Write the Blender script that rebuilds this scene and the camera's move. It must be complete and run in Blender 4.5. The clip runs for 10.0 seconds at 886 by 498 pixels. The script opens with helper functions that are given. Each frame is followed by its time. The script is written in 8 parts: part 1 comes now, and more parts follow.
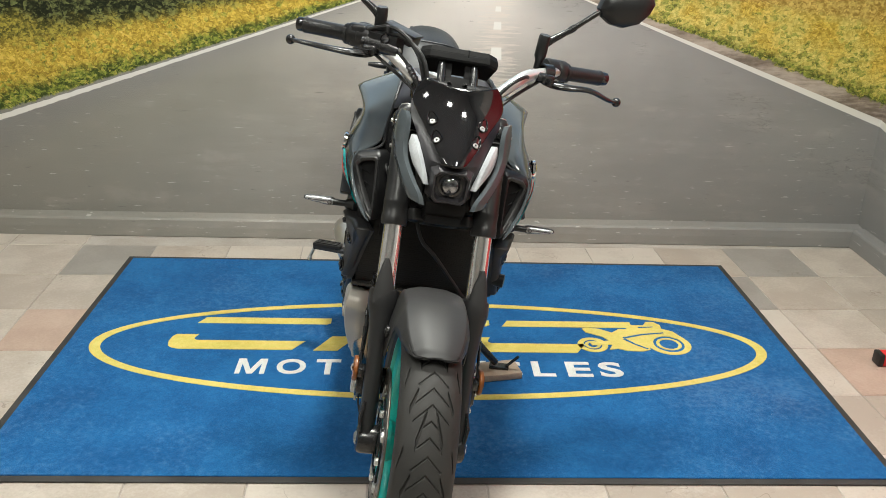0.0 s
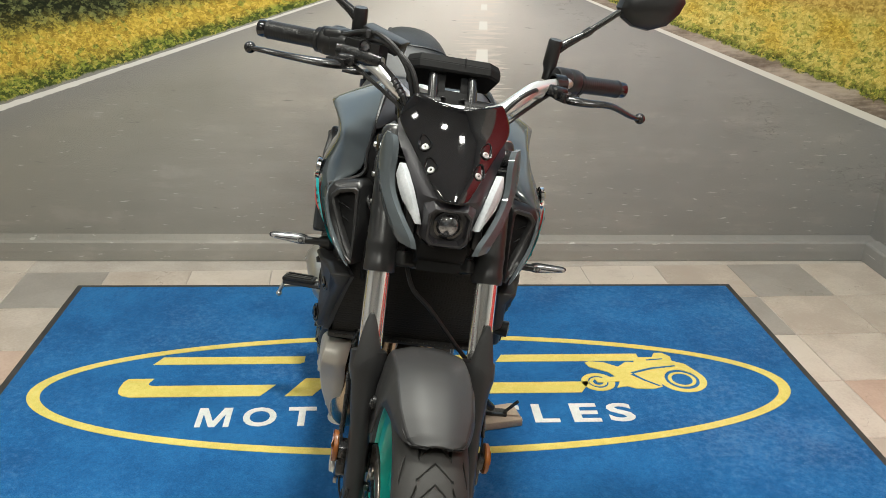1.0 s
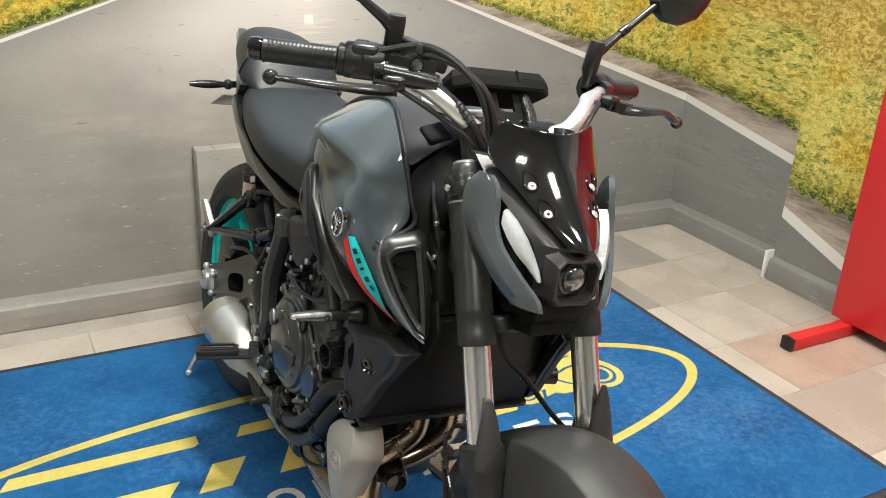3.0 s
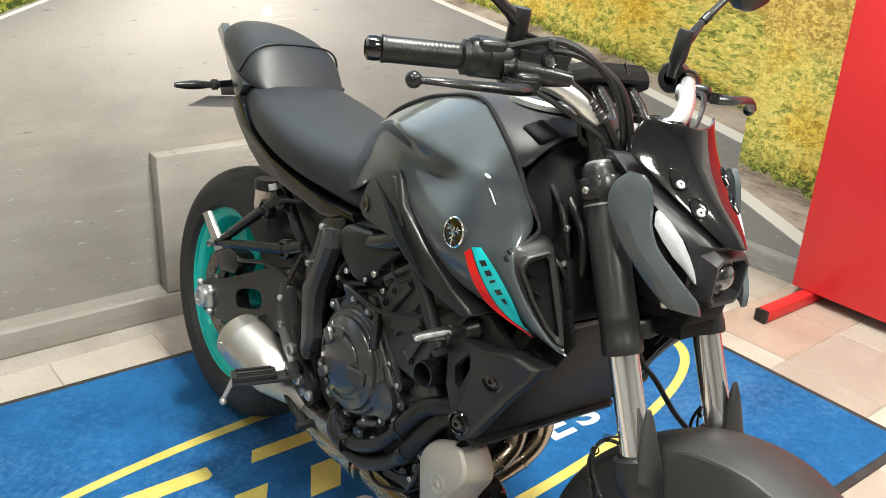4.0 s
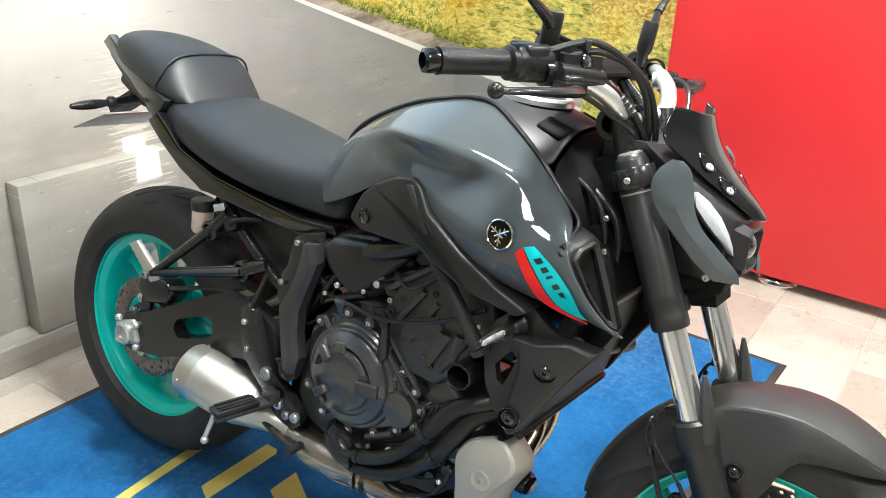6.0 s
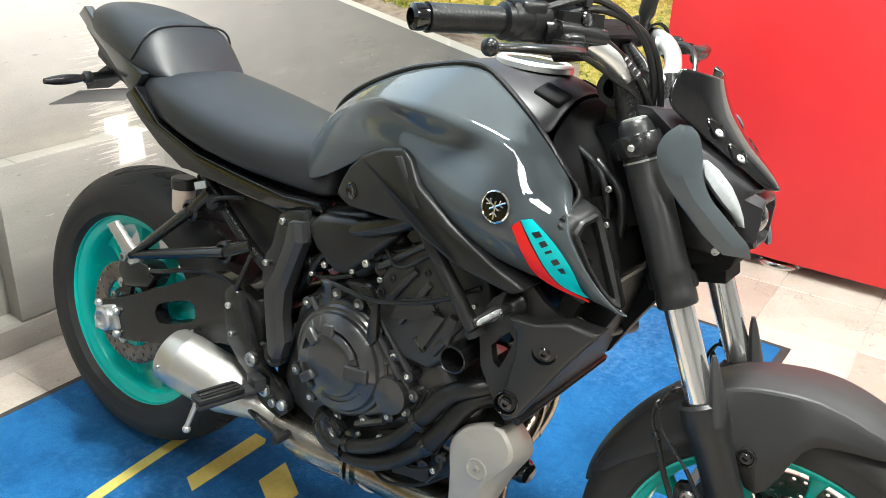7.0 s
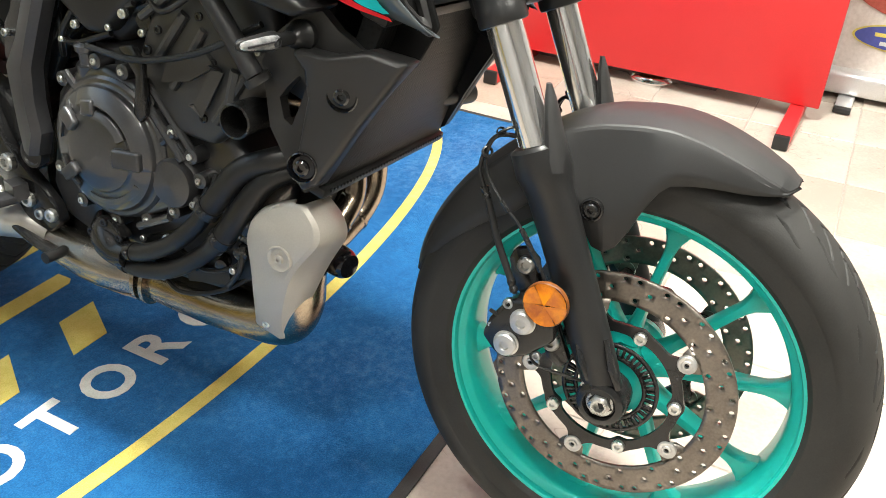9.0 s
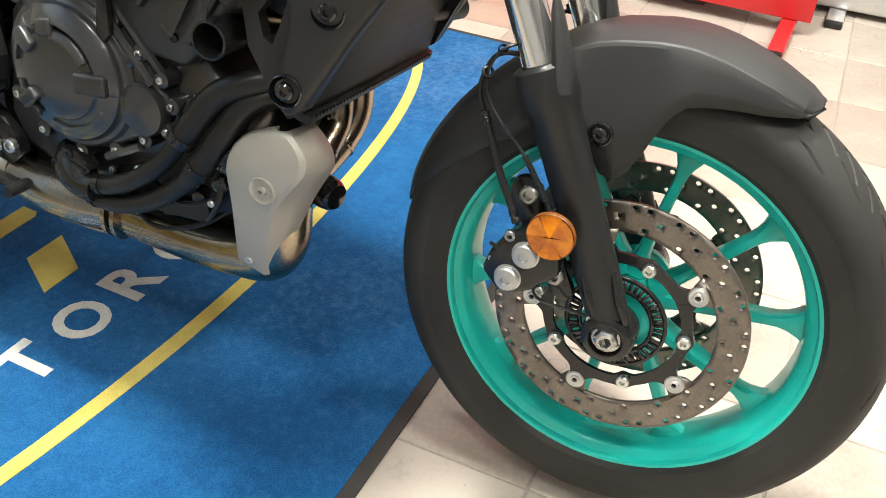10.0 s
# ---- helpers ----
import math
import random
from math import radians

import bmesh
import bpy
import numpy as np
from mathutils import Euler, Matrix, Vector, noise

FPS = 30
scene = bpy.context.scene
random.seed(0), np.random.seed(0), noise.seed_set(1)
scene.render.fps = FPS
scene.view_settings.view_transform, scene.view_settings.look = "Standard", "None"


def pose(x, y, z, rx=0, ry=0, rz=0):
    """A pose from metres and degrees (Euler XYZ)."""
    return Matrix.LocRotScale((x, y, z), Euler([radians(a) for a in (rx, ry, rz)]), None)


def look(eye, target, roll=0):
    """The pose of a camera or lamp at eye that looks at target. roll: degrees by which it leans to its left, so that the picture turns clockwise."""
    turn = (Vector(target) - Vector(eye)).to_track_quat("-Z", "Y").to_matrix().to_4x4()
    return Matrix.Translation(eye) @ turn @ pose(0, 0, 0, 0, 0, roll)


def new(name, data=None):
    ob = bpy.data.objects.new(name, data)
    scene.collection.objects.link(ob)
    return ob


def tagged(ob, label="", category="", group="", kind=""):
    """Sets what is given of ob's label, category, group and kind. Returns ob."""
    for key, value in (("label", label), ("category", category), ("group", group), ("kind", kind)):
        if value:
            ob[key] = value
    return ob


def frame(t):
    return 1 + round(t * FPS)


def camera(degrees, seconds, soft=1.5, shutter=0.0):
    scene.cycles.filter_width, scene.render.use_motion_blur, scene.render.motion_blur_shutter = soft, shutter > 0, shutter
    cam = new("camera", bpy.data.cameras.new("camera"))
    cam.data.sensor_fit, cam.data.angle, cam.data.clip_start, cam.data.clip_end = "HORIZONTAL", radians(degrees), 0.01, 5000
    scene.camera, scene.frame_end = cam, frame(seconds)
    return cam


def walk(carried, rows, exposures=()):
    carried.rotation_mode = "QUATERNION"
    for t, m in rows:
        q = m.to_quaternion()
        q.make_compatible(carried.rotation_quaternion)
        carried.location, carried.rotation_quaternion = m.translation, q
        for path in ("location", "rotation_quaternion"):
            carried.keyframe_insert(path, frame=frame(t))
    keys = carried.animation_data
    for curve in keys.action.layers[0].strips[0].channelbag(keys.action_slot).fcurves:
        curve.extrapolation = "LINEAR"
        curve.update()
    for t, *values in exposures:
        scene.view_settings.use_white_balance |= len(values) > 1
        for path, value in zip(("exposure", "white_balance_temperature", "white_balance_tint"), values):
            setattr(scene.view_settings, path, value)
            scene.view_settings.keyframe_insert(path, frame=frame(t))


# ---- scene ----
cam = camera(54.5, 10.0, 0.85)
PATH = [
    (0, (0.101, 0.192, 1.354), (0.187, 2.044, 0.605), 1.9),
    (0.5, (0.099, 0.363, 1.333), (0.199, 2.215, 0.583), 1.6),
    (1, (0.074, 0.518, 1.323), (0.223, 2.364, 0.569), 1.8),
    (1.5, (-0.039, 0.63, 1.32), (0.138, 2.472, 0.562), 1.8),
    (2, (-0.166, 0.753, 1.308), (0.275, 2.549, 0.546), 2.0),
    (2.2, (-0.201, 0.822, 1.296), (0.352, 2.585, 0.531), 2.2),
    (3.3, (-0.582, 1.039, 1.31), (0.381, 2.611, 0.534), 2.6),
    (3.5, (-0.648, 1.087, 1.313), (0.377, 2.617, 0.534), 2.7),
    (4, (-0.732, 1.253, 1.288), (0.394, 2.706, 0.498), 2.7),
    (4.5, (-0.795, 1.354, 1.299), (0.451, 2.698, 0.5), 2.6),
    (5, (-0.946, 1.422, 1.315), (0.44, 2.617, 0.507), 2.6),
    (5.2, (-0.987, 1.452, 1.312), (0.438, 2.604, 0.512), 2.5),
    (6.5, (-1.008, 1.559, 1.303), (0.494, 2.595, 0.485), 2.5),
    (7, (-0.953, 1.567, 1.257), (0.541, 2.607, 0.43), 2.2),
    (7.5, (-0.873, 1.572, 1.17), (0.612, 2.613, 0.326), 1.7),
    (8, (-0.814, 1.561, 1.099), (0.68, 2.57, 0.232), 1.3),
    (8.5, (-0.783, 1.538, 1.038), (0.748, 2.448, 0.129), 1.8),
    (9, (-0.765, 1.531, 0.997), (0.754, 2.294, -0.056), 2.8),
    (9.5, (-0.751, 1.543, 0.965), (0.738, 2.219, -0.186), 3.5),
    (10, (-0.722, 1.582, 0.968), (0.737, 2.237, -0.233), 3.4),
]
EXPOSURES = [(0, -0.40, 6750, 10), (2, -0.38, 6900, 10), (3.5, -0.02, 6900, 10), (4.5, 0.26, 6700, 10), (6.5, 0.36, 6500, 9), (8, 0.54, 6600, 10), (8.5, 0.58, 6750, 11), (10, 0.24, 6900, 11)]
walk(cam, [(t, look(eye, target, roll)) for t, eye, target, roll in PATH], EXPOSURES)

# ---- light and exposure ----
world = bpy.data.worlds.new("showroom_air")
scene.world = world
world.use_nodes = True
world.node_tree.nodes["Background"].inputs["Color"].default_value = (0.75, 0.8, 0.9, 1)
world.node_tree.nodes["Background"].inputs["Strength"].default_value = 0.03
CEILING = 3.2
# (x, y, length along y, width, watts) of the ceiling panels
STRIPS = [(0.25, 2.15, 0.36, 0.36, 122), (-1.30, 1.85, 0.40, 0.40, 17), (1.35, 0.60, 0.40, 0.40, 42), (-0.30, -0.10, 0.40, 0.40, 44), (-2.9, 0.5, 0.40, 0.40, 9)]


# ---- node helpers ----
class Val:
    """A socket or number on which arithmetic makes math nodes."""

    def __init__(self, tree, sock):
        self.tree, self.sock = tree, sock

    def op(self, kind, *others, clamp=False):
        node = self.tree.nodes.new("ShaderNodeMath")
        node.operation, node.use_clamp = kind, clamp
        for slot, v in zip(node.inputs, (self, *others)):
            if isinstance(v, Val):
                self.tree.links.new(v.sock, slot)
            else:
                slot.default_value = v
        return Val(self.tree, node.outputs[0])

    def __add__(self, o): return self.op("ADD", o)
    def __sub__(self, o): return self.op("SUBTRACT", o)
    def __mul__(self, o): return self.op("MULTIPLY", o)
    def __truediv__(self, o): return self.op("DIVIDE", o)
    def step(self, lo, hi):
        """0 below lo, 1 above hi, smooth between."""
        node = self.tree.nodes.new("ShaderNodeMapRange")
        node.interpolation_type = "SMOOTHSTEP"
        node.inputs[1].default_value, node.inputs[2].default_value = lo, hi
        self.tree.links.new(self.sock, node.inputs[0])
        return Val(self.tree, node.outputs[0])


def mat_base(name, rough=0.5, metal=0.0):
    m = bpy.data.materials.new(name)
    m.use_nodes = True
    tree = m.node_tree
    bsdf = tree.nodes["Principled BSDF"]
    bsdf.inputs["Roughness"].default_value, bsdf.inputs["Metallic"].default_value = rough, metal
    return m, tree, bsdf


def noise_val(tree, vec, scale, detail=3, rough=0.55):
    node = tree.nodes.new("ShaderNodeTexNoise")
    node.inputs["Scale"].default_value, node.inputs["Detail"].default_value, node.inputs["Roughness"].default_value = scale, detail, rough
    if vec is not None:
        tree.links.new(vec, node.inputs["Vector"])
    return Val(tree, node.outputs["Fac"])


def mix_col(tree, fac, a, b):
    node = tree.nodes.new("ShaderNodeMix")
    node.data_type = "RGBA"
    for slot, v in ((0, fac), (6, a), (7, b)):
        if isinstance(v, Val):
            tree.links.new(v.sock, node.inputs[slot])
        elif isinstance(v, (int, float)):
            node.inputs[slot].default_value = v
        elif isinstance(v, tuple):
            node.inputs[slot].default_value = (*v, 1)
        else:
            tree.links.new(v, node.inputs[slot])
    return node.outputs[2]


def bump(tree, bsdf, height, strength, dist):
    node = tree.nodes.new("ShaderNodeBump")
    node.inputs["Strength"].default_value, node.inputs["Distance"].default_value = strength, dist
    tree.links.new(height.sock, node.inputs["Height"])
    tree.links.new(node.outputs[0], bsdf.inputs["Normal"])


def coords(tree, kind="Object"):
    return tree.nodes.new("ShaderNodeTexCoord").outputs[kind]


def surface(name, dark, light, rough=0.5, metal=0.0, big=6.0, fine=180.0, grain=0.1, spread=0.08, coat=0.0, vary=0.0, spec=0.5):
    """A painted, plastic or metal surface: two colours mixed by large stains and fine grain, uneven gloss, slight relief."""
    m, tree, bsdf = mat_base(name, rough, metal)
    vec = coords(tree)
    large, small = noise_val(tree, vec, big, 4), noise_val(tree, vec, fine, 2)
    fac = large * 0.7 + small * 0.3
    if vary:
        info = tree.nodes.new("ShaderNodeObjectInfo")
        fac = fac + Val(tree, info.outputs["Random"]) * vary - vary / 2
    col = mix_col(tree, fac.step(0.3, 0.7), dark, light)
    tree.links.new(col, bsdf.inputs["Base Color"])
    tree.links.new((large * spread + small * (spread * 0.5) + (rough - spread * 0.75)).sock, bsdf.inputs["Roughness"])
    if grain:
        bump(tree, bsdf, small, grain, 0.0008)
    if coat:
        bsdf.inputs["Coat Weight"].default_value, bsdf.inputs["Coat Roughness"].default_value = coat, 0.03
    if spec != 0.5:
        bsdf.inputs["Specular IOR Level"].default_value = spec
    return m


# ---- materials ----
PAINT_GREY = surface("grey_gloss_paint", (0.060, 0.071, 0.078), (0.071, 0.084, 0.092), 0.6, 0.0, 3, 900, 0.0, 0.03, 1.0, spec=0.03)
PAINT_SATIN = surface("dark_satin_paint", (0.032, 0.031, 0.034), (0.042, 0.040, 0.044), 0.42, 0.0, 5, 300, 0.03, 0.05, spec=0.26)
BLACK_GLOSS = surface("black_gloss_plastic", (0.004, 0.004, 0.005), (0.007, 0.007, 0.008), 0.08, 0.0, 4, 300, 0.0, 0.03, 0.5)
BLACK_PLASTIC = surface("black_grained_plastic", (0.011, 0.011, 0.0114), (0.020, 0.020, 0.0205), 0.36, 0.0, 9, 700, 0.12, 0.12, spec=0.40)
BLACK_SATIN = surface("black_satin_metal", (0.010, 0.010, 0.0104), (0.018, 0.018, 0.0185), 0.24, 0.0, 8, 400, 0.04, 0.1, spec=0.5)
FENDER_GREY = surface("charcoal_moulded_plastic", (0.019, 0.019, 0.0195), (0.027, 0.027, 0.0275), 0.50, 0.0, 7, 900, 0.12, 0.1, spec=0.40)
ENGINE_BLACK = surface("black_painted_alloy", (0.034, 0.034, 0.036), (0.052, 0.052, 0.0545), 0.30, 0.2, 9, 300, 0.02, 0.08, 0.6, spec=0.6)
CAST_DARK = surface("dark_cast_alloy", (0.030, 0.0297, 0.029), (0.048, 0.0475, 0.0462), 0.36, 0.15, 9, 500, 0.14, 0.1)
TAIL_DARK = surface("dark_tail_paint", (0.014, 0.017, 0.020), (0.020, 0.024, 0.028), 0.28, 0.0, 5, 400, 0.0, 0.05, 0.6)
RUBBER = surface("black_tyre_rubber", (0.018, 0.0175, 0.0165), (0.031, 0.0300, 0.0285), 0.60, 0.0, 10, 500, 0.15, 0.12, spec=0.34)
FORK_BLACK = surface("black_fork_coating", (0.012, 0.012, 0.0125), (0.019, 0.019, 0.0195), 0.36, 0.0, 8, 400, 0.04, 0.08, spec=0.45)
GRIP_RUBBER = surface("black_grip_rubber", (0.010, 0.010, 0.0103), (0.018, 0.018, 0.018), 0.36, 0.0, 20, 900, 0.15, 0.1, spec=0.36)
# dull near-black plastic; on nose and cover pocket it stands for shade
BLACK_MATT = surface("matt_black_plastic", (0.004, 0.004, 0.0042), (0.008, 0.008, 0.0082), 0.7, 0.0, 9, 700, 0.15, 0.1, spec=0.15)
VINYL = surface("dark_seat_vinyl", (0.016, 0.018, 0.021), (0.022, 0.0245, 0.028), 0.44, 0.0, 6, 1400, 0.25, 0.08, spec=0.42)
TEAL = surface("teal_wheel_paint", (0.0, 0.46, 0.40), (0.0, 0.52, 0.455), 0.36, 0.0, 8, 500, 0.03, 0.08, 0.3, spec=0.3)
LAMP_MASK = surface("dark_lamp_mask", (0.020, 0.019, 0.022), (0.030, 0.029, 0.032), 0.34, 0.0, 7, 600, 0.05, 0.08, spec=0.4)
DARK_ALLOY = surface("dark_satin_alloy", (0.050, 0.050, 0.053), (0.075, 0.075, 0.078), 0.32, 0.5, 8, 400, 0.06, 0.1)
STANCHION = surface("chromed_fork_tube", (0.90, 0.89, 0.88), (0.95, 0.94, 0.93), 0.12, 0.95, 8, 300, 0.0, 0.04)
PIVOT_SATIN = surface("grey_satin_casting", (0.026, 0.026, 0.028), (0.040, 0.040, 0.043), 0.32, 0.15, 8, 300, 0.03, 0.08)
CHROME = surface("polished_chrome", (0.75, 0.74, 0.73), (0.85, 0.84, 0.83), 0.09, 1.0, 8, 300, 0.0, 0.04)
ALLOY = surface("bare_cast_alloy", (0.50, 0.50, 0.50), (0.66, 0.66, 0.65), 0.36, 0.85, 14, 500, 0.12, 0.12)
BAR_SILVER = surface("silver_anodised_bar", (0.70, 0.70, 0.69), (0.80, 0.80, 0.79), 0.32, 0.8, 10, 500, 0.04, 0.08)
STEEL_CAN = surface("brushed_steel_silencer", (0.50, 0.48, 0.45), (0.64, 0.62, 0.58), 0.36, 0.9, 9, 600, 0.08, 0.12)
STEEL_HEAT = surface("heat_tinted_steel", (0.24, 0.185, 0.135), (0.48, 0.40, 0.31), 0.24, 1.0, 7, 300, 0.0, 0.08)
STEEL_LINK = surface("straw_tinted_steel", (0.30, 0.265, 0.22), (0.50, 0.455, 0.39), 0.26, 0.95, 8, 400, 0.02, 0.1)
SHIELD_STEEL = surface("satin_heat_shield", (0.40, 0.375, 0.335), (0.48, 0.455, 0.41), 0.46, 0.25, 7, 500, 0.05, 0.1)
DISC_STEEL = surface("brown_brake_steel", (0.15, 0.13, 0.115), (0.26, 0.23, 0.20), 0.38, 0.9, 22, 300, 0.0, 0.1)
ZINC = surface("zinc_bolt_steel", (0.38, 0.38, 0.37), (0.72, 0.72, 0.70), 0.28, 0.95, 40, 600, 0.0, 0.1, vary=0.6)
AMBER = surface("amber_reflector_plastic", (0.50, 0.115, 0.001), (0.80, 0.25, 0.004), 0.22, 0.0, 60, 200, 0.05, 0.06, 0.4, spec=0.5)
AMBER_DULL = surface("dull_amber_plastic", (0.12, 0.035, 0.006), (0.20, 0.060, 0.010), 0.35, 0.0, 60, 200, 0.0, 0.1)
WHITE_LENS = surface("white_lamp_lens", (0.36, 0.38, 0.40), (0.50, 0.52, 0.54), 0.16, 0.0, 10, 200, 0.0, 0.04, 0.6)
CLEAR_LENS = surface("clear_lamp_lens", (0.30, 0.31, 0.32), (0.62, 0.62, 0.62), 0.12, 0.5, 60, 300, 0.3, 0.05, 0.6)
DARK_LENS = surface("dark_projector_lens", (0.03, 0.03, 0.035), (0.35, 0.35, 0.37), 0.04, 0.85, 90, 200, 0.0, 0.02, 1.0)
DECAL_RED = surface("red_decal_film", (0.78, 0.012, 0.010), (0.84, 0.02, 0.015), 0.35, 0.0, 9, 600, 0.0, 0.04, 0.1, spec=0.3)
DECAL_CYAN = surface("cyan_decal_film", (0.0, 0.58, 0.62), (0.0, 0.64, 0.68), 0.35, 0.0, 9, 600, 0.0, 0.04, 0.1, spec=0.3)
DECAL_DARK = surface("dark_decal_film", (0.01, 0.012, 0.015), (0.02, 0.022, 0.025), 0.35, 0.0, 9, 600, 0.0, 0.04)
COWL_PLASTIC = surface("black_textured_plastic", (0.017, 0.0165, 0.0165), (0.026, 0.0255, 0.0255), 0.42, 0.0, 9, 900, 0.15, 0.1, spec=0.42)
RESERVOIR = surface("fluid_reservoir_plastic", (0.55, 0.42, 0.34), (0.68, 0.58, 0.50), 0.35, 0.0, 20, 500, 0.0, 0.06)
RED_PANEL = surface("red_sheet_panel", (0.56, 0.018, 0.021), (0.63, 0.026, 0.029), 0.42, 0.0, 2.2, 260, 0.06, 0.1)
PLATE_GREY = surface("grey_plate_back", (0.32, 0.32, 0.32), (0.42, 0.42, 0.42), 0.4, 0.3, 8, 400, 0.05, 0.08)
RUBBER_EDGE = surface("black_mat_border", (0.018, 0.017, 0.016), (0.045, 0.043, 0.040), 0.7, 0.0, 8, 500, 0.3, 0.15)
WOOD = surface("worn_wood_block", (0.20, 0.15, 0.11), (0.34, 0.27, 0.20), 0.7, 0.0, 14, 260, 0.4, 0.1)
WHITE_TRIM = surface("white_trim_paint", (0.66, 0.65, 0.62), (0.8, 0.79, 0.76), 0.45, 0.0, 6, 300, 0.05, 0.1)
BASE_SILVER = surface("pale_aluminium", (0.6, 0.6, 0.6), (0.75, 0.75, 0.75), 0.35, 0.7, 6, 300, 0.05, 0.1)
CEIL_PAINT = surface("ceiling_paint", (0.52, 0.52, 0.51), (0.60, 0.60, 0.59), 0.9, 0.0, 2, 60, 0.1, 0.05)
# grey of the unseen walls, set for the fill and reflections it gives
PLAIN_WALL = surface("plain_wall_paint", (0.30, 0.30, 0.295), (0.37, 0.37, 0.365), 0.8, 0.0, 1.5, 80, 0.1, 0.05)
def tile_surface(name, dark, light, rough, metal, big, fine, grain, spread, vary=0.0):
    """Worn floor tile: clouded glaze, dirt specks, grey scuffs and hairline cracks."""
    m = surface(name, dark, light, rough, metal, big, fine, grain, spread, vary=vary)
    tree = m.node_tree
    bsdf = tree.nodes["Principled BSDF"]
    col = bsdf.inputs["Base Color"].links[0].from_socket
    vec = tree.nodes.new("ShaderNodeNewGeometry").outputs["Position"]
    cloud = noise_val(tree, vec, 3.2, 5, 0.65)
    dirt = noise_val(tree, vec, 38, 4, 0.7)
    col = mix_col(tree, (cloud * 0.55 + dirt * 0.45).step(0.54, 0.70) * 0.45, col, (0.22, 0.18, 0.145))
    col = mix_col(tree, dirt.step(0.70, 0.74) * 0.7, col, (0.13, 0.105, 0.085))
    crack = (noise_val(tree, vec, 2.4, 4, 0.6) - 0.5).op("ABSOLUTE").step(0.0, 0.0035) * -1.0 + 1.0
    col = mix_col(tree, crack * cloud.step(0.50, 0.58) * 0.55, col, (0.16, 0.125, 0.10))
    tree.links.new(col, bsdf.inputs["Base Color"])
    return m


TILE = tile_surface("worn_floor_tile", (0.365, 0.309, 0.259), (0.500, 0.443, 0.384), 0.48, 0.0, 5.5, 120, 0.12, 0.2, vary=0.35)
TILE_DARK = tile_surface("grey_floor_tile", (0.24, 0.22, 0.195), (0.31, 0.285, 0.26), 0.5, 0.0, 5.5, 120, 0.12, 0.18)
TILE_PINK = tile_surface("pinkish_floor_tile", (0.36, 0.255, 0.20), (0.46, 0.345, 0.28), 0.5, 0.0, 5.5, 120, 0.12, 0.18)
GROUT = surface("dirty_grout", (0.30, 0.265, 0.23), (0.46, 0.42, 0.375), 0.9, 0.0, 3, 200, 0.3, 0.05)


def core():
    """Black honeycomb mesh of a radiator guard."""
    m, tree, bsdf = mat_base("radiator_honeycomb", 0.45, 0.0)
    bsdf.inputs["Specular IOR Level"].default_value = 0.2
    cell = tree.nodes.new("ShaderNodeTexVoronoi")
    cell.inputs["Scale"].default_value = 170
    cell.inputs["Randomness"].default_value = 0.5
    tree.links.new(coords(tree), cell.inputs["Vector"])
    hole = Val(tree, cell.outputs["Distance"]).step(0.25, 0.5)
    tree.links.new(mix_col(tree, hole, (0.002, 0.002, 0.002), (0.007, 0.007, 0.007)), bsdf.inputs["Base Color"])
    bump(tree, bsdf, hole, 0.2, 0.002)
    return m


CORE = core()


def pile(name, dark, light):
    """Cut carpet pile: speckled tufts, brushed patches, deep relief."""
    m, tree, bsdf = mat_base(name, 0.95)
    vec = coords(tree)
    tuft, patch, fleck, lint = noise_val(tree, vec, 420, 2), noise_val(tree, vec, 4, 5, 0.65), noise_val(tree, vec, 70, 3), noise_val(tree, vec, 150, 1)
    col = mix_col(tree, (tuft * 0.38 + patch * 0.42 + fleck * 0.2).step(0.36, 0.64), dark, light)
    dust = (noise_val(tree, vec, 1.3, 4) * 0.6 + fleck * 0.4).step(0.5, 0.72)
    col = mix_col(tree, dust * 0.10, col, (0.42, 0.44, 0.46))
    col = mix_col(tree, lint.step(0.83, 0.86) * 0.6, col, (0.6, 0.62, 0.62))
    tree.links.new(col, bsdf.inputs["Base Color"])
    bsdf.inputs["Specular IOR Level"].default_value = 0.1
    bsdf.inputs["Sheen Weight"].default_value = 0.06
    bump(tree, bsdf, tuft, 0.7, 0.003)
    return m


PILE_BLUE = pile("blue_carpet_pile", (0.004, 0.066, 0.196), (0.014, 0.134, 0.335))
PILE_YELLOW = pile("yellow_carpet_pile", (0.52, 0.42, 0.09), (0.68, 0.57, 0.17))
PILE_WHITE = pile("white_carpet_pile", (0.50, 0.51, 0.48), (0.66, 0.67, 0.64))


def leaves(tree, vec, scale, bend):
    """A random value for each leaf-like cell, its edges bent by noise."""
    wob = tree.nodes.new("ShaderNodeTexNoise")
    wob.inputs["Scale"].default_value = bend
    tree.links.new(vec, wob.inputs["Vector"])
    add = tree.nodes.new("ShaderNodeVectorMath")
    add.operation = "MULTIPLY_ADD"
    add.inputs[1].default_value = (0.035, 0.035, 0.0)
    tree.links.new(wob.outputs["Color"], add.inputs[0])
    tree.links.new(vec, add.inputs[2])
    place = tree.nodes.new("ShaderNodeMapping")
    place.inputs["Scale"].default_value = scale
    tree.links.new(add.outputs[0], place.inputs["Vector"])
    cell = tree.nodes.new("ShaderNodeTexVoronoi")
    cell.inputs["Scale"].default_value = 1.0
    tree.links.new(place.outputs[0], cell.inputs["Vector"])
    sep = tree.nodes.new("ShaderNodeSeparateColor")
    tree.links.new(cell.outputs["Color"], sep.inputs[0])
    return Val(tree, sep.outputs[0]), Val(tree, cell.outputs["Distance"])


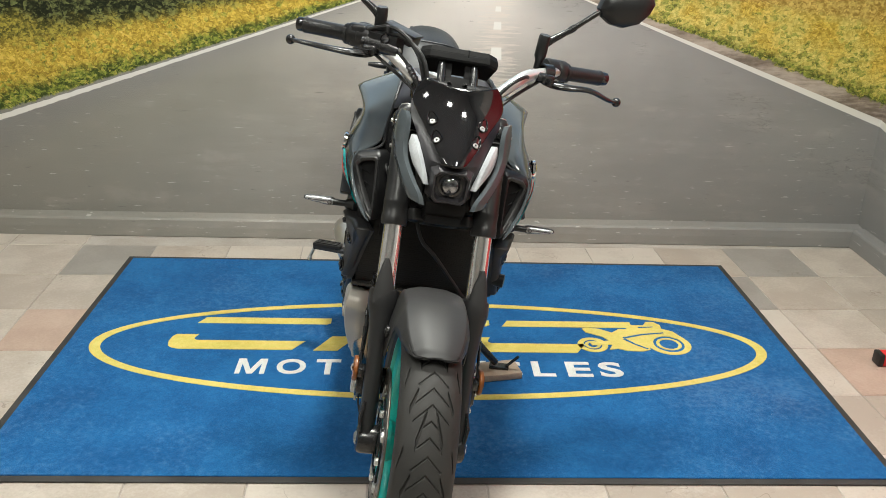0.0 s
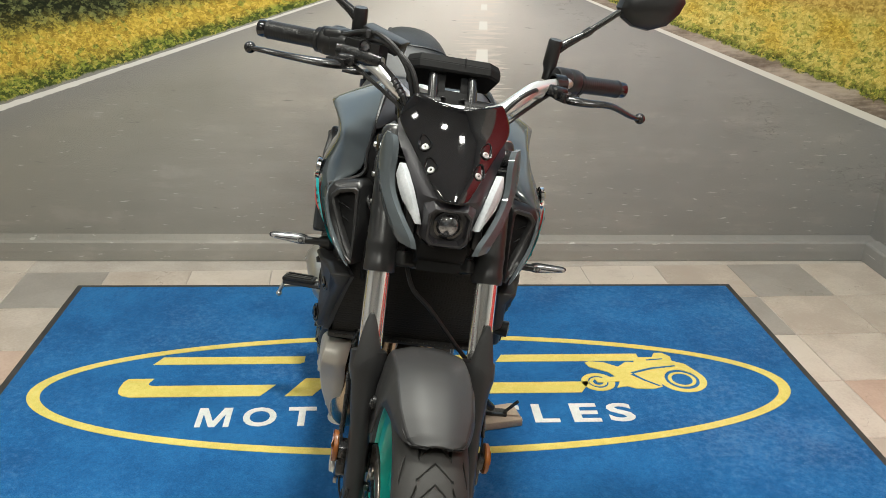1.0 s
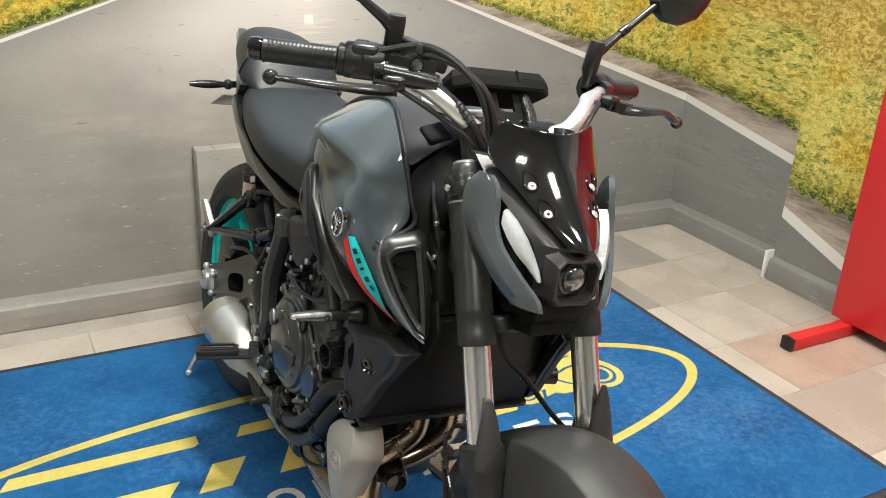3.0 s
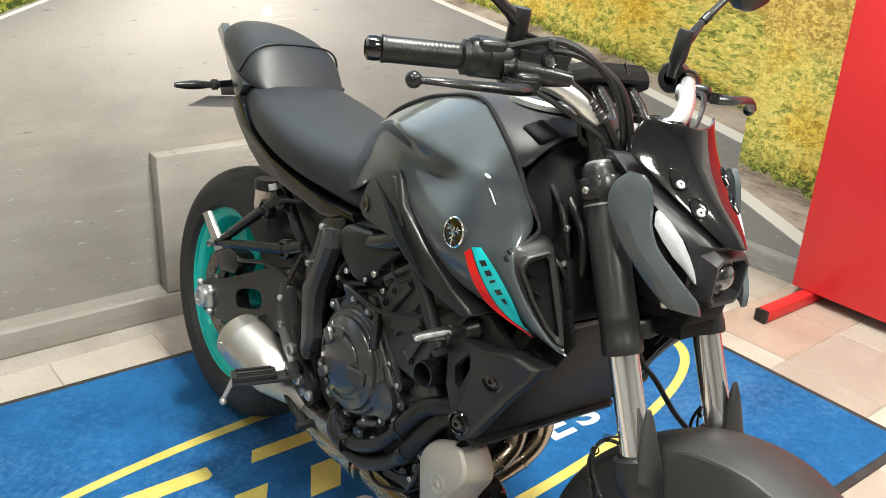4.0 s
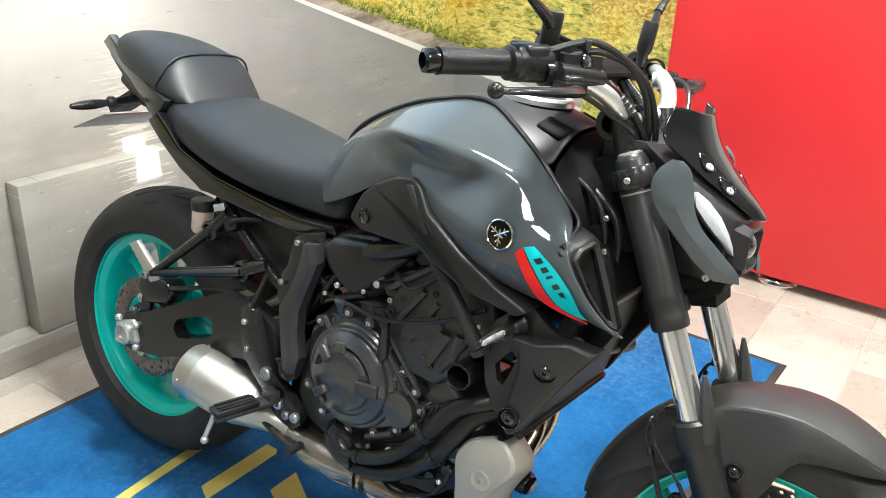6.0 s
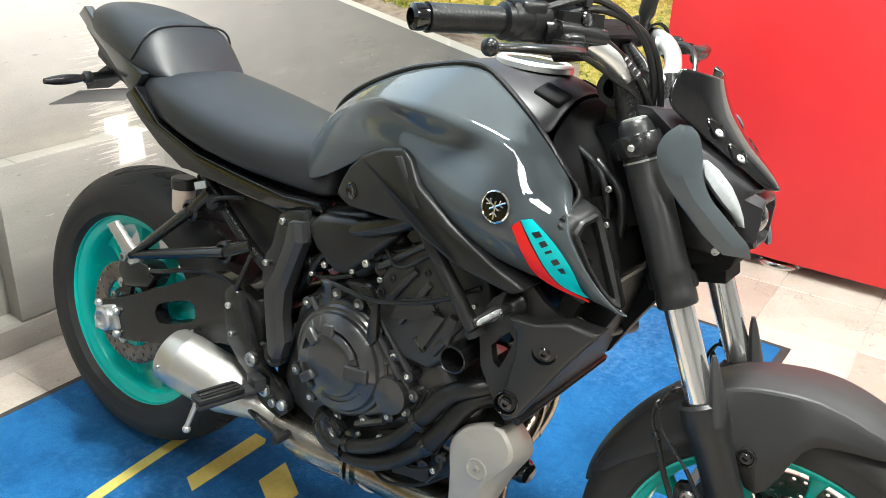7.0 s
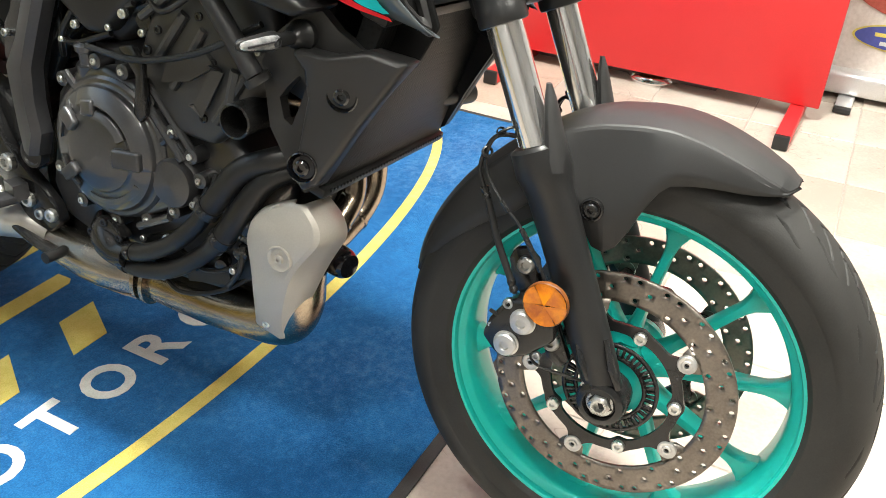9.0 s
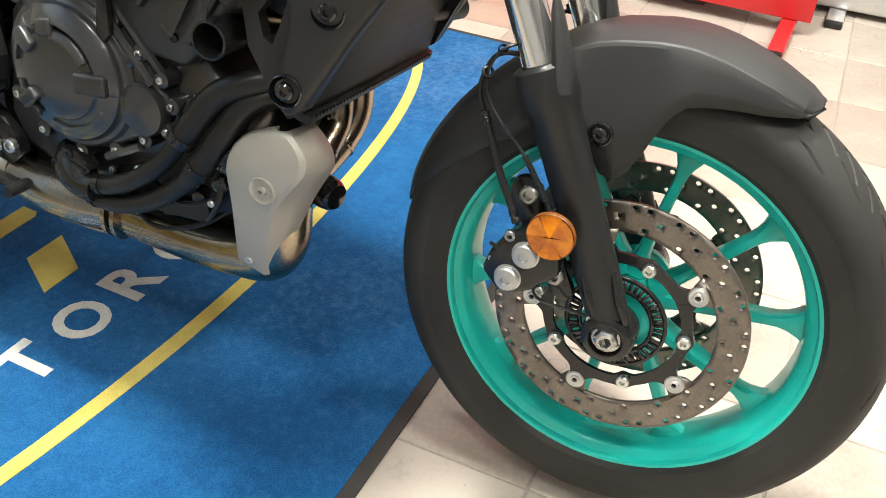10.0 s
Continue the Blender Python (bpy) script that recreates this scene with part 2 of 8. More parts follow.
def mural():
    """A printed country road on the wall; the UV map holds metres along the print and height."""
    m, tree, bsdf = mat_base("printed_road_mural", 0.42)
    sep = tree.nodes.new("ShaderNodeSeparateXYZ")
    tree.links.new(coords(tree, "UV"), sep.inputs[0])
    s, z = Val(tree, sep.outputs[0]), Val(tree, sep.outputs[1])
    VX, VZ = 0.404, 1.152
    drop = (z * -1.0 + VZ).op("MAXIMUM", 0.03)
    u = (s - VX) / drop
    depth = drop.op("POWER", -1.0)
    comb = tree.nodes.new("ShaderNodeCombineXYZ")
    tree.links.new(u.sock, comb.inputs[0])
    tree.links.new((depth * 1.0).sock, comb.inputs[1])
    ground = comb.outputs[0]
    flat = coords(tree, "UV")
    grit = noise_val(tree, flat, 260, 3)
    stain = noise_val(tree, flat, 1.6, 5)
    cloud = noise_val(tree, flat, 4.5, 5, 0.6)
    lay = tree.nodes.new("ShaderNodeMapping")
    lay.inputs["Scale"].default_value = (2.2, 11.0, 1)
    tree.links.new(flat, lay.inputs["Vector"])
    band = noise_val(tree, lay.outputs[0], 1.0, 5, 0.6)
    # asphalt: warm and pale on one side, cooler and darker on the other, in soft patches
    road = mix_col(tree, (stain * 0.45 + cloud * 0.25 + band * 0.3).step(0.34, 0.66), (0.255, 0.243, 0.218), (0.415, 0.388, 0.348))
    road = mix_col(tree, (u + (stain - 0.5) * 2.0).step(-0.6, 1.8) * 0.5, road, (0.20, 0.198, 0.195))
    road = mix_col(tree, (cloud * 0.5 + band * 0.5).step(0.5, 0.7) * 0.4, road, (0.41, 0.37, 0.32))
    road = mix_col(tree, (u * -1.0 + (stain - 0.5) * 1.2).step(0.5, 2.2) * 0.65, road, (0.185, 0.178, 0.145))
    road = mix_col(tree, (u.op("ABSOLUTE") + (cloud - 0.5) * 0.5).step(2.2, 2.8) * 0.5, road, (0.165, 0.165, 0.17))
    road = mix_col(tree, band.step(0.54, 0.60) * cloud.step(0.48, 0.62) * (z * -1.0 + 0.75).step(0.0, 0.3) * 0.25, road, (0.50, 0.45, 0.40))
    road = mix_col(tree, grit.step(0.35, 0.75) * 0.3, road, (0.42, 0.395, 0.35))
    road = mix_col(tree, grit.step(0.25, 0.45) * -0.3 + 0.3, road, (0.10, 0.095, 0.085))
    # the print pales towards its horizon and darkens towards the viewer
    road = mix_col(tree, (z + (stain - 0.5) * 0.25).step(0.55, 1.06) * (u * 0.22).op("ABSOLUTE").step(0.0, 0.75).op("MULTIPLY_ADD", -0.8, 0.9), road, (0.72, 0.68, 0.64))
    road = mix_col(tree, (z * -1.0 + 0.62 + (cloud - 0.5) * 0.3).step(0.0, 0.55) * 0.42, road, (0.145, 0.138, 0.127))
    road = mix_col(tree, u.step(0.2, 1.6) * 0.35, road, (0.185, 0.19, 0.20))
    # pale scratches and gravel flecks near the bottom, thin cracks by the far edge
    squash = tree.nodes.new("ShaderNodeMapping")
    squash.inputs["Scale"].default_value = (14, 90, 1)
    tree.links.new(flat, squash.inputs["Vector"])
    speck = noise_val(tree, squash.outputs[0], 1.0, 3, 0.65)
    fleck = speck.step(0.645, 0.70) * (z * -1.0 + 0.78 + (stain - 0.5) * 0.6).step(0.0, 0.45)
    road = mix_col(tree, fleck * 0.5, road, (0.60, 0.58, 0.53))
    road = mix_col(tree, speck.step(0.28, 0.335) * -0.5 + 0.5, road, (0.11, 0.105, 0.10))
    crack = (noise_val(tree, lay.outputs[0], 2.6, 5, 0.7) - 0.5).op("ABSOLUTE").step(0.0, 0.014) * -1.0 + 1.0
    road = mix_col(tree, crack * u.step(1.3, 2.0) * cloud.step(0.50, 0.62) * 0.5, road, (0.07, 0.07, 0.07))
    # worn centre paint and the white dashes
    edge = noise_val(tree, squash.outputs[0], 0.8, 4)
    streaky = tree.nodes.new("ShaderNodeMapping")
    streaky.inputs["Scale"].default_value = (5, 130, 1)
    tree.links.new(flat, streaky.inputs["Vector"])
    centre = (s - 0.452).op("ABSOLUTE")
    ragged = noise_val(tree, streaky.outputs[0], 1.0, 4, 0.7)
    worn = ((ragged - 0.5) * 0.42 + (z * -0.02 + 0.070) - centre).step(0.0, 0.012) * z.step(0.39, 0.42)
    road = mix_col(tree, worn * (ragged * 0.5 + edge * 0.5).step(0.38, 0.58) * 0.7, road, (0.68, 0.61, 0.55))
    dash = centre.step(0.02, 0.038)
    gate = None
    for lo, hi in ((0.435, 0.555), (0.765, 0.815), (0.885, 0.915), (0.955, 0.975)):
        g = z.step(lo - 0.004, lo + 0.004) * (z * -1.0).step(-hi - 0.004, -hi + 0.004)
        gate = g if gate is None else gate + g
    narrow = (centre * depth).step(0.055, 0.065) * -1.0 + 1.0
    road = mix_col(tree, gate * narrow * 0.9, road, (0.76, 0.75, 0.71))
    # grass verges: green by the road, a yellow band, then olive scrub
    tall = tree.nodes.new("ShaderNodeMapping")
    tall.inputs["Scale"].default_value = (52, 70, 1)
    tree.links.new(flat, tall.inputs["Vector"])
    blade, tuft, field = noise_val(tree, tall.outputs[0], 1.0, 4, 0.75), noise_val(tree, flat, 26, 5, 0.7), noise_val(tree, flat, 5, 4)
    away = u.op("ABSOLUTE") - 2.95 + (field - 0.5) * 1.1 + (tuft - 0.5) * 0.9
    leaf_a, gap_a = leaves(tree, flat, (105, 150, 1), 60)
    leaf_b, gap_b = leaves(tree, flat, (46, 70, 1), 35)
    mixed = (blade * 0.32 + tuft * 0.34 + leaf_a * 0.22 + leaf_b * 0.12) - gap_a * 0.08 + 0.04
    gold = mix_col(tree, mixed.step(0.30, 0.70), (0.26, 0.17, 0.02), (0.72, 0.52, 0.09))
    pale = mix_col(tree, mixed.step(0.28, 0.72), (0.40, 0.33, 0.06), (0.82, 0.70, 0.24))
    right = u.step(0.0, 0.5)
    gold = mix_col(tree, right * field.step(0.35, 0.6), gold, pale)
    green = mix_col(tree, mixed.step(0.38, 0.64), (0.035, 0.055, 0.010), (0.26, 0.30, 0.05))
    olive = mix_col(tree, mixed.step(0.36, 0.64), (0.06, 0.06, 0.012), (0.40, 0.33, 0.06))
    brown = mix_col(tree, mixed.step(0.36, 0.64), (0.26, 0.15, 0.03), (0.66, 0.46, 0.13))
    grass = mix_col(tree, away.step(0.25, 0.85), green, gold)
    grass = mix_col(tree, (tuft * 0.35 + field * 0.45 + leaf_b * 0.2).step(0.53, 0.60) * 0.85, grass, green)
    grass = mix_col(tree, (leaf_a * 0.4 + tuft * 0.6).step(0.60, 0.70) * 0.4, grass, brown)
    grass = mix_col(tree, away.step(1.5, 2.6) * (right * -1.0 + 1.0), grass, olive)
    grass = mix_col(tree, away.step(3.6, 6.0) * right * 0.8, grass, brown)
    grass = mix_col(tree, blade.step(0.64, 0.74) * 0.5, grass, (0.86, 0.76, 0.42))
    grass = mix_col(tree, blade.step(0.24, 0.36) * -0.6 + 0.6, grass, (0.05, 0.05, 0.012))
    # dark shrubs above, and hazy sky over the horizon
    leaf = leaf_b * 0.35 + leaf_a * 0.25 + tuft * 0.5 - gap_b * 0.25
    shrub = mix_col(tree, leaf.step(0.34, 0.72), (0.006, 0.010, 0.004), (0.17, 0.19, 0.07))
    left = (s * -1.0).step(-0.2, 0.6)
    line = z + (field - 0.5) * 0.16 + (tuft - 0.5) * 0.12 - 0.98 + (s * -1.0).step(0.4, 1.1) * 0.11
    grass = mix_col(tree, line.step(-0.02, 0.05) * (left * 0.9 + 0.08), grass, shrub)
    grass = mix_col(tree, (line - 0.085).step(-0.01, 0.03) * 0.85, grass, shrub)
    # shoulder of broken tarmac on the far verge only
    dirt = mix_col(tree, (band * 0.6 + speck * 0.25 + tuft * 0.15).step(0.38, 0.60), (0.16, 0.125, 0.10), (0.44, 0.37, 0.31))
    rough_edge = (tuft - 0.5) * 0.35
    verge_r = (u + rough_edge * 1.6 + (field - 0.5) * 0.5).step(3.14, 3.24)
    verge_l = ((u * -1.0) + rough_edge * 0.6).step(3.02, 3.08)
    col = mix_col(tree, u.step(2.8, 2.84), road, dirt)
    col = mix_col(tree, (verge_r + verge_l).op("MINIMUM", 1.0), col, grass)
    # edge lines
    thin = 0.058
    lr = (u - 2.765).op("ABSOLUTE").step(thin, thin + 0.02) * -1.0 + 1.0
    ll = ((u + 2.935).op("ABSOLUTE") + (edge - 0.5) * 0.05).step(0.042, 0.060) * -1.0 + 1.0
    col = mix_col(tree, (lr + ll) * 0.9, col, (0.72, 0.70, 0.65))
    sky = mix_col(tree, z.step(1.2, 2.4), (0.62, 0.70, 0.76), (0.25, 0.42, 0.66))
    col = mix_col(tree, (z + (tuft - 0.5) * 0.2).step(1.26, 1.30), col, sky)
    tree.links.new(col, bsdf.inputs["Base Color"])
    bsdf.inputs["Specular IOR Level"].default_value = 0.25
    tree.links.new((stain * 0.2 + 0.36).sock, bsdf.inputs["Roughness"])
    bump(tree, bsdf, grit, 0.06, 0.001)
    return m


MURAL = mural()


def glow(name, colour, strength):
    m, tree, bsdf = mat_base(name)
    bsdf.inputs["Emission Color"].default_value = (*colour, 1)
    bsdf.inputs["Emission Strength"].default_value = strength
    return m


LAMP_GLOW = glow("ceiling_lamp_diffuser", (0.98, 1.0, 0.97), 26.0)


# ---- mesh helpers ----
def spline(pts, k=6):
    """A smooth line through the points, k steps to a span."""
    p = [Vector(q) for q in pts]
    p = [p[0] * 2 - p[1], *p, p[-1] * 2 - p[-2]]
    out = []
    for i in range(1, len(p) - 2):
        a, b, c, d = p[i - 1:i + 3]
        for j in range(k):
            t = j / k
            out.append(0.5 * (2 * b + (c - a) * t + (2 * a - 5 * b + 4 * c - d) * t * t + (3 * b - a - 3 * c + d) * t ** 3))
    out.append(p[-2].copy())
    return out


def axes(direction):
    """Two unit vectors square to the direction."""
    d = Vector(direction).normalized()
    side = d.cross(Vector((0, 0, 1)))
    if side.length < 1e-4:
        side = Vector((1, 0, 0))
    side.normalize()
    return side, d.cross(side).normalized()


def loft(bm, rings, cap=True, closed=True):
    rows = [[bm.verts.new(p) for p in r] for r in rings]
    n = len(rows[0])
    for a, b in zip(rows, rows[1:]):
        for i in range(n if closed else n - 1):
            j = (i + 1) % n
            bm.faces.new((a[i], a[j], b[j], b[i]))
    if cap and closed:
        bm.faces.new(rows[0][::-1])
        bm.faces.new(rows[-1])
    return rows


def sweep(bm, pts, r, n=12, flat=1.0, cap=True):
    """A round bar along pts; r is a number or one for each point."""
    pts = [Vector(p) for p in pts]
    radii = r if isinstance(r, (list, tuple)) else [r] * len(pts)
    if len(radii) != len(pts):
        radii = [float(v) for v in np.interp(np.linspace(0, 1, len(pts)), np.linspace(0, 1, len(radii)), radii)]
    rings, side = [], None
    for i, p in enumerate(pts):
        d = (pts[min(i + 1, len(pts) - 1)] - pts[max(i - 1, 0)]).normalized()
        if side is None:
            side = axes(d)[0]
        else:
            side = (side - d * side.dot(d)).normalized()
        up = d.cross(side)
        rings.append([p + (side * math.cos(a) + up * math.sin(a) * flat) * radii[i] for a in (2 * math.pi * k / n for k in range(n))])
    loft(bm, rings, cap)


def lathe(bm, centre, axis, profile, n=48, cap=False):
    """Turns (radius, height) pairs about the axis."""
    c, d = Vector(centre), Vector(axis).normalized()
    e, g = axes(d)
    rings = [[c + d * h + (e * math.cos(a) + g * math.sin(a)) * max(r, 1e-4) for a in (2 * math.pi * k / n for k in range(n))] for r, h in profile]
    loft(bm, rings, cap)


def ease(bm, faces_before, width, seg=2, angle=30):
    """Rounds the sharp edges made since the given number of faces."""
    bm.faces.ensure_lookup_table()
    bm.normal_update()
    edges = {e for f in bm.faces[faces_before:] for e in f.edges if len(e.link_faces) == 2 and e.calc_face_angle(0) > radians(angle)}
    if edges:
        bmesh.ops.bevel(bm, geom=list(edges), offset=width, segments=seg, profile=0.5, affect="EDGES", clamp_overlap=True)


def slab(bm, poly, y0, y1, soft=0.003, lean=0.0, seg=2):
    """A plate with an outline in (x, z), from y0 to y1; lean shifts y with height."""
    count = len(bm.faces)
    a = [bm.verts.new((x, y0 + lean * z, z)) for x, z in poly]
    b = [bm.verts.new((x, y1 + lean * z, z)) for x, z in poly]
    n = len(poly)
    bm.faces.new(a)
    bm.faces.new(b[::-1])
    for i in range(n):
        bm.faces.new((a[i], b[i], b[(i + 1) % n], a[(i + 1) % n]))
    bmesh.ops.recalc_face_normals(bm, faces=bm.faces[count:] if count else bm.faces)
    if soft:
        ease(bm, count, soft, seg)


def block(bm, centre, size, turn=None, soft=0.002, seg=2):
    count = len(bm.faces)
    m = Matrix.Translation(centre) @ (turn.to_4x4() if turn else Matrix()) @ Matrix.Diagonal((*size, 1))
    bmesh.ops.create_cube(bm, size=1, matrix=m)
    if soft:
        bm.faces.ensure_lookup_table()
        ease(bm, count, soft, seg)


def ball(bm, centre, r, scale=(1, 1, 1), u=16, v=10):
    bmesh.ops.create_uvsphere(bm, u_segments=u, v_segments=v, radius=r, matrix=Matrix.Translation(centre) @ Matrix.Diagonal((*scale, 1)))


def spin_y(deg):
    return Matrix.Rotation(radians(deg), 3, "Y")


def link(name, data, parent=None):
    ob = new(name, data)
    if parent is not None:
        ob.parent = parent
    return ob


def part(name, bm, material, parent, label="", sharp=38, sub=0, shell=0.0):
    """Links the bmesh as one mesh under a thing or part."""
    bmesh.ops.recalc_face_normals(bm, faces=bm.faces)
    data = bpy.data.meshes.new(name)
    bm.to_mesh(data)
    bm.free()
    data.materials.append(material)
    for poly in data.polygons:
        poly.use_smooth = True
    if not sub:
        data.set_sharp_from_angle(angle=radians(sharp))
    ob = link(name, data, parent)
    if shell:
        mod = ob.modifiers.new("shell", "SOLIDIFY")
        mod.thickness, mod.offset = shell, -1
    if sub:
        mod = ob.modifiers.new("smooth", "SUBSURF")
        mod.levels = mod.render_levels = sub
    if label:
        ob["label"] = label
    return ob


def thing(name, at=None, label="", category="", group="", kind=""):
    ob = new(name)
    if at is not None:
        ob.matrix_world = at
    return tagged(ob, label, category, group, kind)


def flip(bm):
    """The same mesh on the other side of the middle plane."""
    other = bm.copy()
    for v in other.verts:
        v.co.y = -v.co.y
    bmesh.ops.reverse_faces(other, faces=other.faces)
    return other


def pair(name, bm, material, parent, label="", **more):
    """The part and its mirror image."""
    other = flip(bm)
    return part(name, bm, material, parent, label, **more), part(name, other, material, parent, label, **more)

# ---- the room ----
WALL_Y, SKIRT_Y, SIDE_X, BOARD_X = 3.70, 3.635, 2.10, 2.03


def sheet(name, corners, material, uvs=None, label="", category="", kind="structure", thick=0.0):
    """A flat wall piece with its own UV in metres."""
    bm = bmesh.new()
    vs = [bm.verts.new(c) for c in corners]
    face = bm.faces.new(vs)
    if uvs:
        layer = bm.loops.layers.uv.new("print")
        for loop, uv in zip(face.loops, uvs):
            loop[layer].uv = uv
    if thick:
        n = face.normal if face.normal.length else None
        bm.normal_update()
        n = face.normal.copy()
        made = bmesh.ops.extrude_face_region(bm, geom=[face])
        for v in made["geom"]:
            if isinstance(v, bmesh.types.BMVert):
                v.co -= n * thick
        bmesh.ops.recalc_face_normals(bm, faces=bm.faces)
    data = bpy.data.meshes.new(name)
    bm.to_mesh(data)
    bm.free()
    data.materials.append(material)
    return tagged(new(name, data), label, category, "", kind)


# back wall, with the print; thickness goes away from the room
sheet("wall_north", [(-4, WALL_Y, 0), (SIDE_X + 0.1, WALL_Y, 0), (SIDE_X + 0.1, WALL_Y, CEILING), (-4, WALL_Y, CEILING)], MURAL,
      [(-4, 0), (SIDE_X + 0.1, 0), (SIDE_X + 0.1, CEILING), (-4, CEILING)], "wall covered by a printed country road mural", "wall", thick=0.12)
sheet("wall_east", [(SIDE_X, WALL_Y, 0), (SIDE_X, 3.0, 0), (SIDE_X, 3.0, CEILING), (SIDE_X, WALL_Y, CEILING)], MURAL,
      [(2.10, 0), (2.435, 0), (2.435, CEILING), (2.10, CEILING)], "side wall with the end of the road mural", "wall", thick=0.12)
sheet("wall_east_board", [(BOARD_X, 3.04, 0), (BOARD_X, 1.95, 0), (BOARD_X, 1.95, CEILING), (BOARD_X, 3.04, CEILING)], MURAL,
      [(2.86, 0), (3.85, 0), (3.85, CEILING), (2.86, CEILING)], "proud wall board with yellow grass print", "wall", thick=0.12)
# unseen walls, added to close the room and shape its bounced light
sheet("wall_east_far", [(2.75, 1.95, 0), (2.75, -3.2, 0), (2.75, -3.2, CEILING), (2.75, 1.95, CEILING)], PLAIN_WALL, None, "unseen plain painted side wall", "wall", thick=0.1)
sheet("wall_south", [(2.85, -3.2, 0), (-4, -3.2, 0), (-4, -3.2, CEILING), (2.85, -3.2, CEILING)], PLAIN_WALL, None, "unseen plain painted wall behind the bay", "wall", thick=0.1)
sheet("wall_west", [(-4, -3.2, 0), (-4, WALL_Y, 0), (-4, WALL_Y, CEILING), (-4, -3.2, CEILING)], PLAIN_WALL, None, "unseen plain painted wall", "wall", thick=0.1)
sheet("wall_return", [(BOARD_X + 0.12, 1.95, 0), (2.85, 1.95, 0), (2.85, 1.95, CEILING), (BOARD_X + 0.12, 1.95, CEILING)][::-1], PLAIN_WALL, None, "unseen plain return of the side wall", "wall", thick=0.1)
sheet("ceiling", [(-4.1, -3.3, CEILING), (-4.1, WALL_Y + 0.1, CEILING), (2.95, WALL_Y + 0.1, CEILING), (2.95, -3.3, CEILING)], CEIL_PAINT, None, "plain white ceiling", "ceiling", thick=0.1)


def skirting(name, profile_at, a, b, label):
    """A printed skirting ledge from a to b with a rounded top edge."""
    a, b = Vector(a), Vector(b)
    along = (b - a).normalized()
    out = Vector((along.y, -along.x, 0))
    bm = bmesh.new()
    layer = bm.loops.layers.uv.new("print")
    prof = [(0.0, 0.0), (profile_at, 0.0), (profile_at * 0.97, 0.040), (profile_at * 0.90, 0.070), (profile_at * 0.82, 0.0765), (profile_at * 0.68, 0.0800), (0.004, 0.0855), (0.0, 0.086)]
    rows = [[bm.verts.new(p + out * d + Vector((0, 0, h))) for d, h in prof] for p in (a, b)]
    for i in range(len(prof) - 1):
        bm.faces.new((rows[0][i], rows[1][i], rows[1][i + 1], rows[0][i + 1]))
    bm.faces.new(rows[0][::-1])
    bm.faces.new(rows[1])
    bmesh.ops.recalc_face_normals(bm, faces=bm.faces)
    for face in bm.faces:
        for loop in face.loops:
            c = loop.vert.co
            loop[layer].uv = (c.x if abs(along.x) > 0.5 else 2.1 + (WALL_Y - c.y) * 0.5, c.z)
    data = bpy.data.meshes.new(name)
    bm.to_mesh(data)
    bm.free()
    data.materials.append(MURAL)
    return tagged(new(name, data), label, "skirting", "", "structure")


skirting("baseboard", 0.065, (-4, WALL_Y, 0), (SIDE_X, WALL_Y, 0), "low skirting ledge wrapped in road print")
skirting("baseboard", 0.055, (SIDE_X, WALL_Y - 0.06, 0), (SIDE_X, 3.045, 0), "skirting ledge along the side wall")
skirting("baseboard", 0.03, (BOARD_X, 3.035, 0), (BOARD_X, 1.96, 0), "grey skirting under the grass print")

# white end strip of the side skirting
bm = bmesh.new()
block(bm, (2.012, 3.046, 0.055), (0.04, 0.012, 0.11), None, 0.002)
tagged(part("trim", bm, WHITE_TRIM, None), "short white end strip of the skirting", "trim", "", "structure")

# boxed-out casing behind the rear wheel, wrapped in the same print
bm = bmesh.new()
slab(bm, [(0.055, 0.08), (0.56, 0.08), (0.56, 0.515), (0.055, 0.515)], SKIRT_Y + 0.004, WALL_Y - 0.002, 0.003)
layer = bm.loops.layers.uv.new("print")
for face in bm.faces:
    for loop in face.loops:
        c = loop.vert.co
        loop[layer].uv = (c.x, c.z)
tagged(part("wall_casing", bm, MURAL, None), "low boxed casing wrapped in the road print", "casing", "", "structure")

# floor slab with grout, and single tiles over the seen part
sheet("floor", [(-4.1, -3.3, -0.003), (2.95, -3.3, -0.003), (2.95, WALL_Y + 0.1, -0.003), (-4.1, WALL_Y + 0.1, -0.003)], GROUT, None, "tiled showroom floor with dirty joints", "floor", thick=0.1)
floor = bpy.data.objects["floor"]

# ---- ceiling lamps ----
def ceiling_light(x, y, length, width, watts):
    lamp = thing("ceiling_light", pose(x, y, CEILING), "square white ceiling panel lamp, switched on", "lamp", "ceiling panel lamps")
    bm = bmesh.new()
    block(bm, (0, 0, -0.035), (width + 0.06, length + 0.06, 0.06), None, 0.006)
    part("housing", bm, WHITE_TRIM, lamp)
    bm = bmesh.new()
    block(bm, (0, 0, -0.072), (width, length, 0.012), None, 0.004)
    part("diffuser", bm, LAMP_GLOW, lamp, "glowing white diffuser")
    data = bpy.data.lights.new("panel_lamp", "AREA")
    data.shape, data.size, data.size_y, data.energy, data.color = "RECTANGLE", width, length, watts, (0.97, 1.0, 0.945)
    new("panel_lamp", data).matrix_world = pose(x, y, CEILING - 0.085)


for row in STRIPS:
    ceiling_light(*row)

# ---- carpet ----
CX0, CX1, CY0, CY1, CZ = -1.0, 1.396, 1.966, 3.40, 0.008
carpet = thing("carpet", None, "blue entrance mat with yellow oval emblem and black edge", "mat")


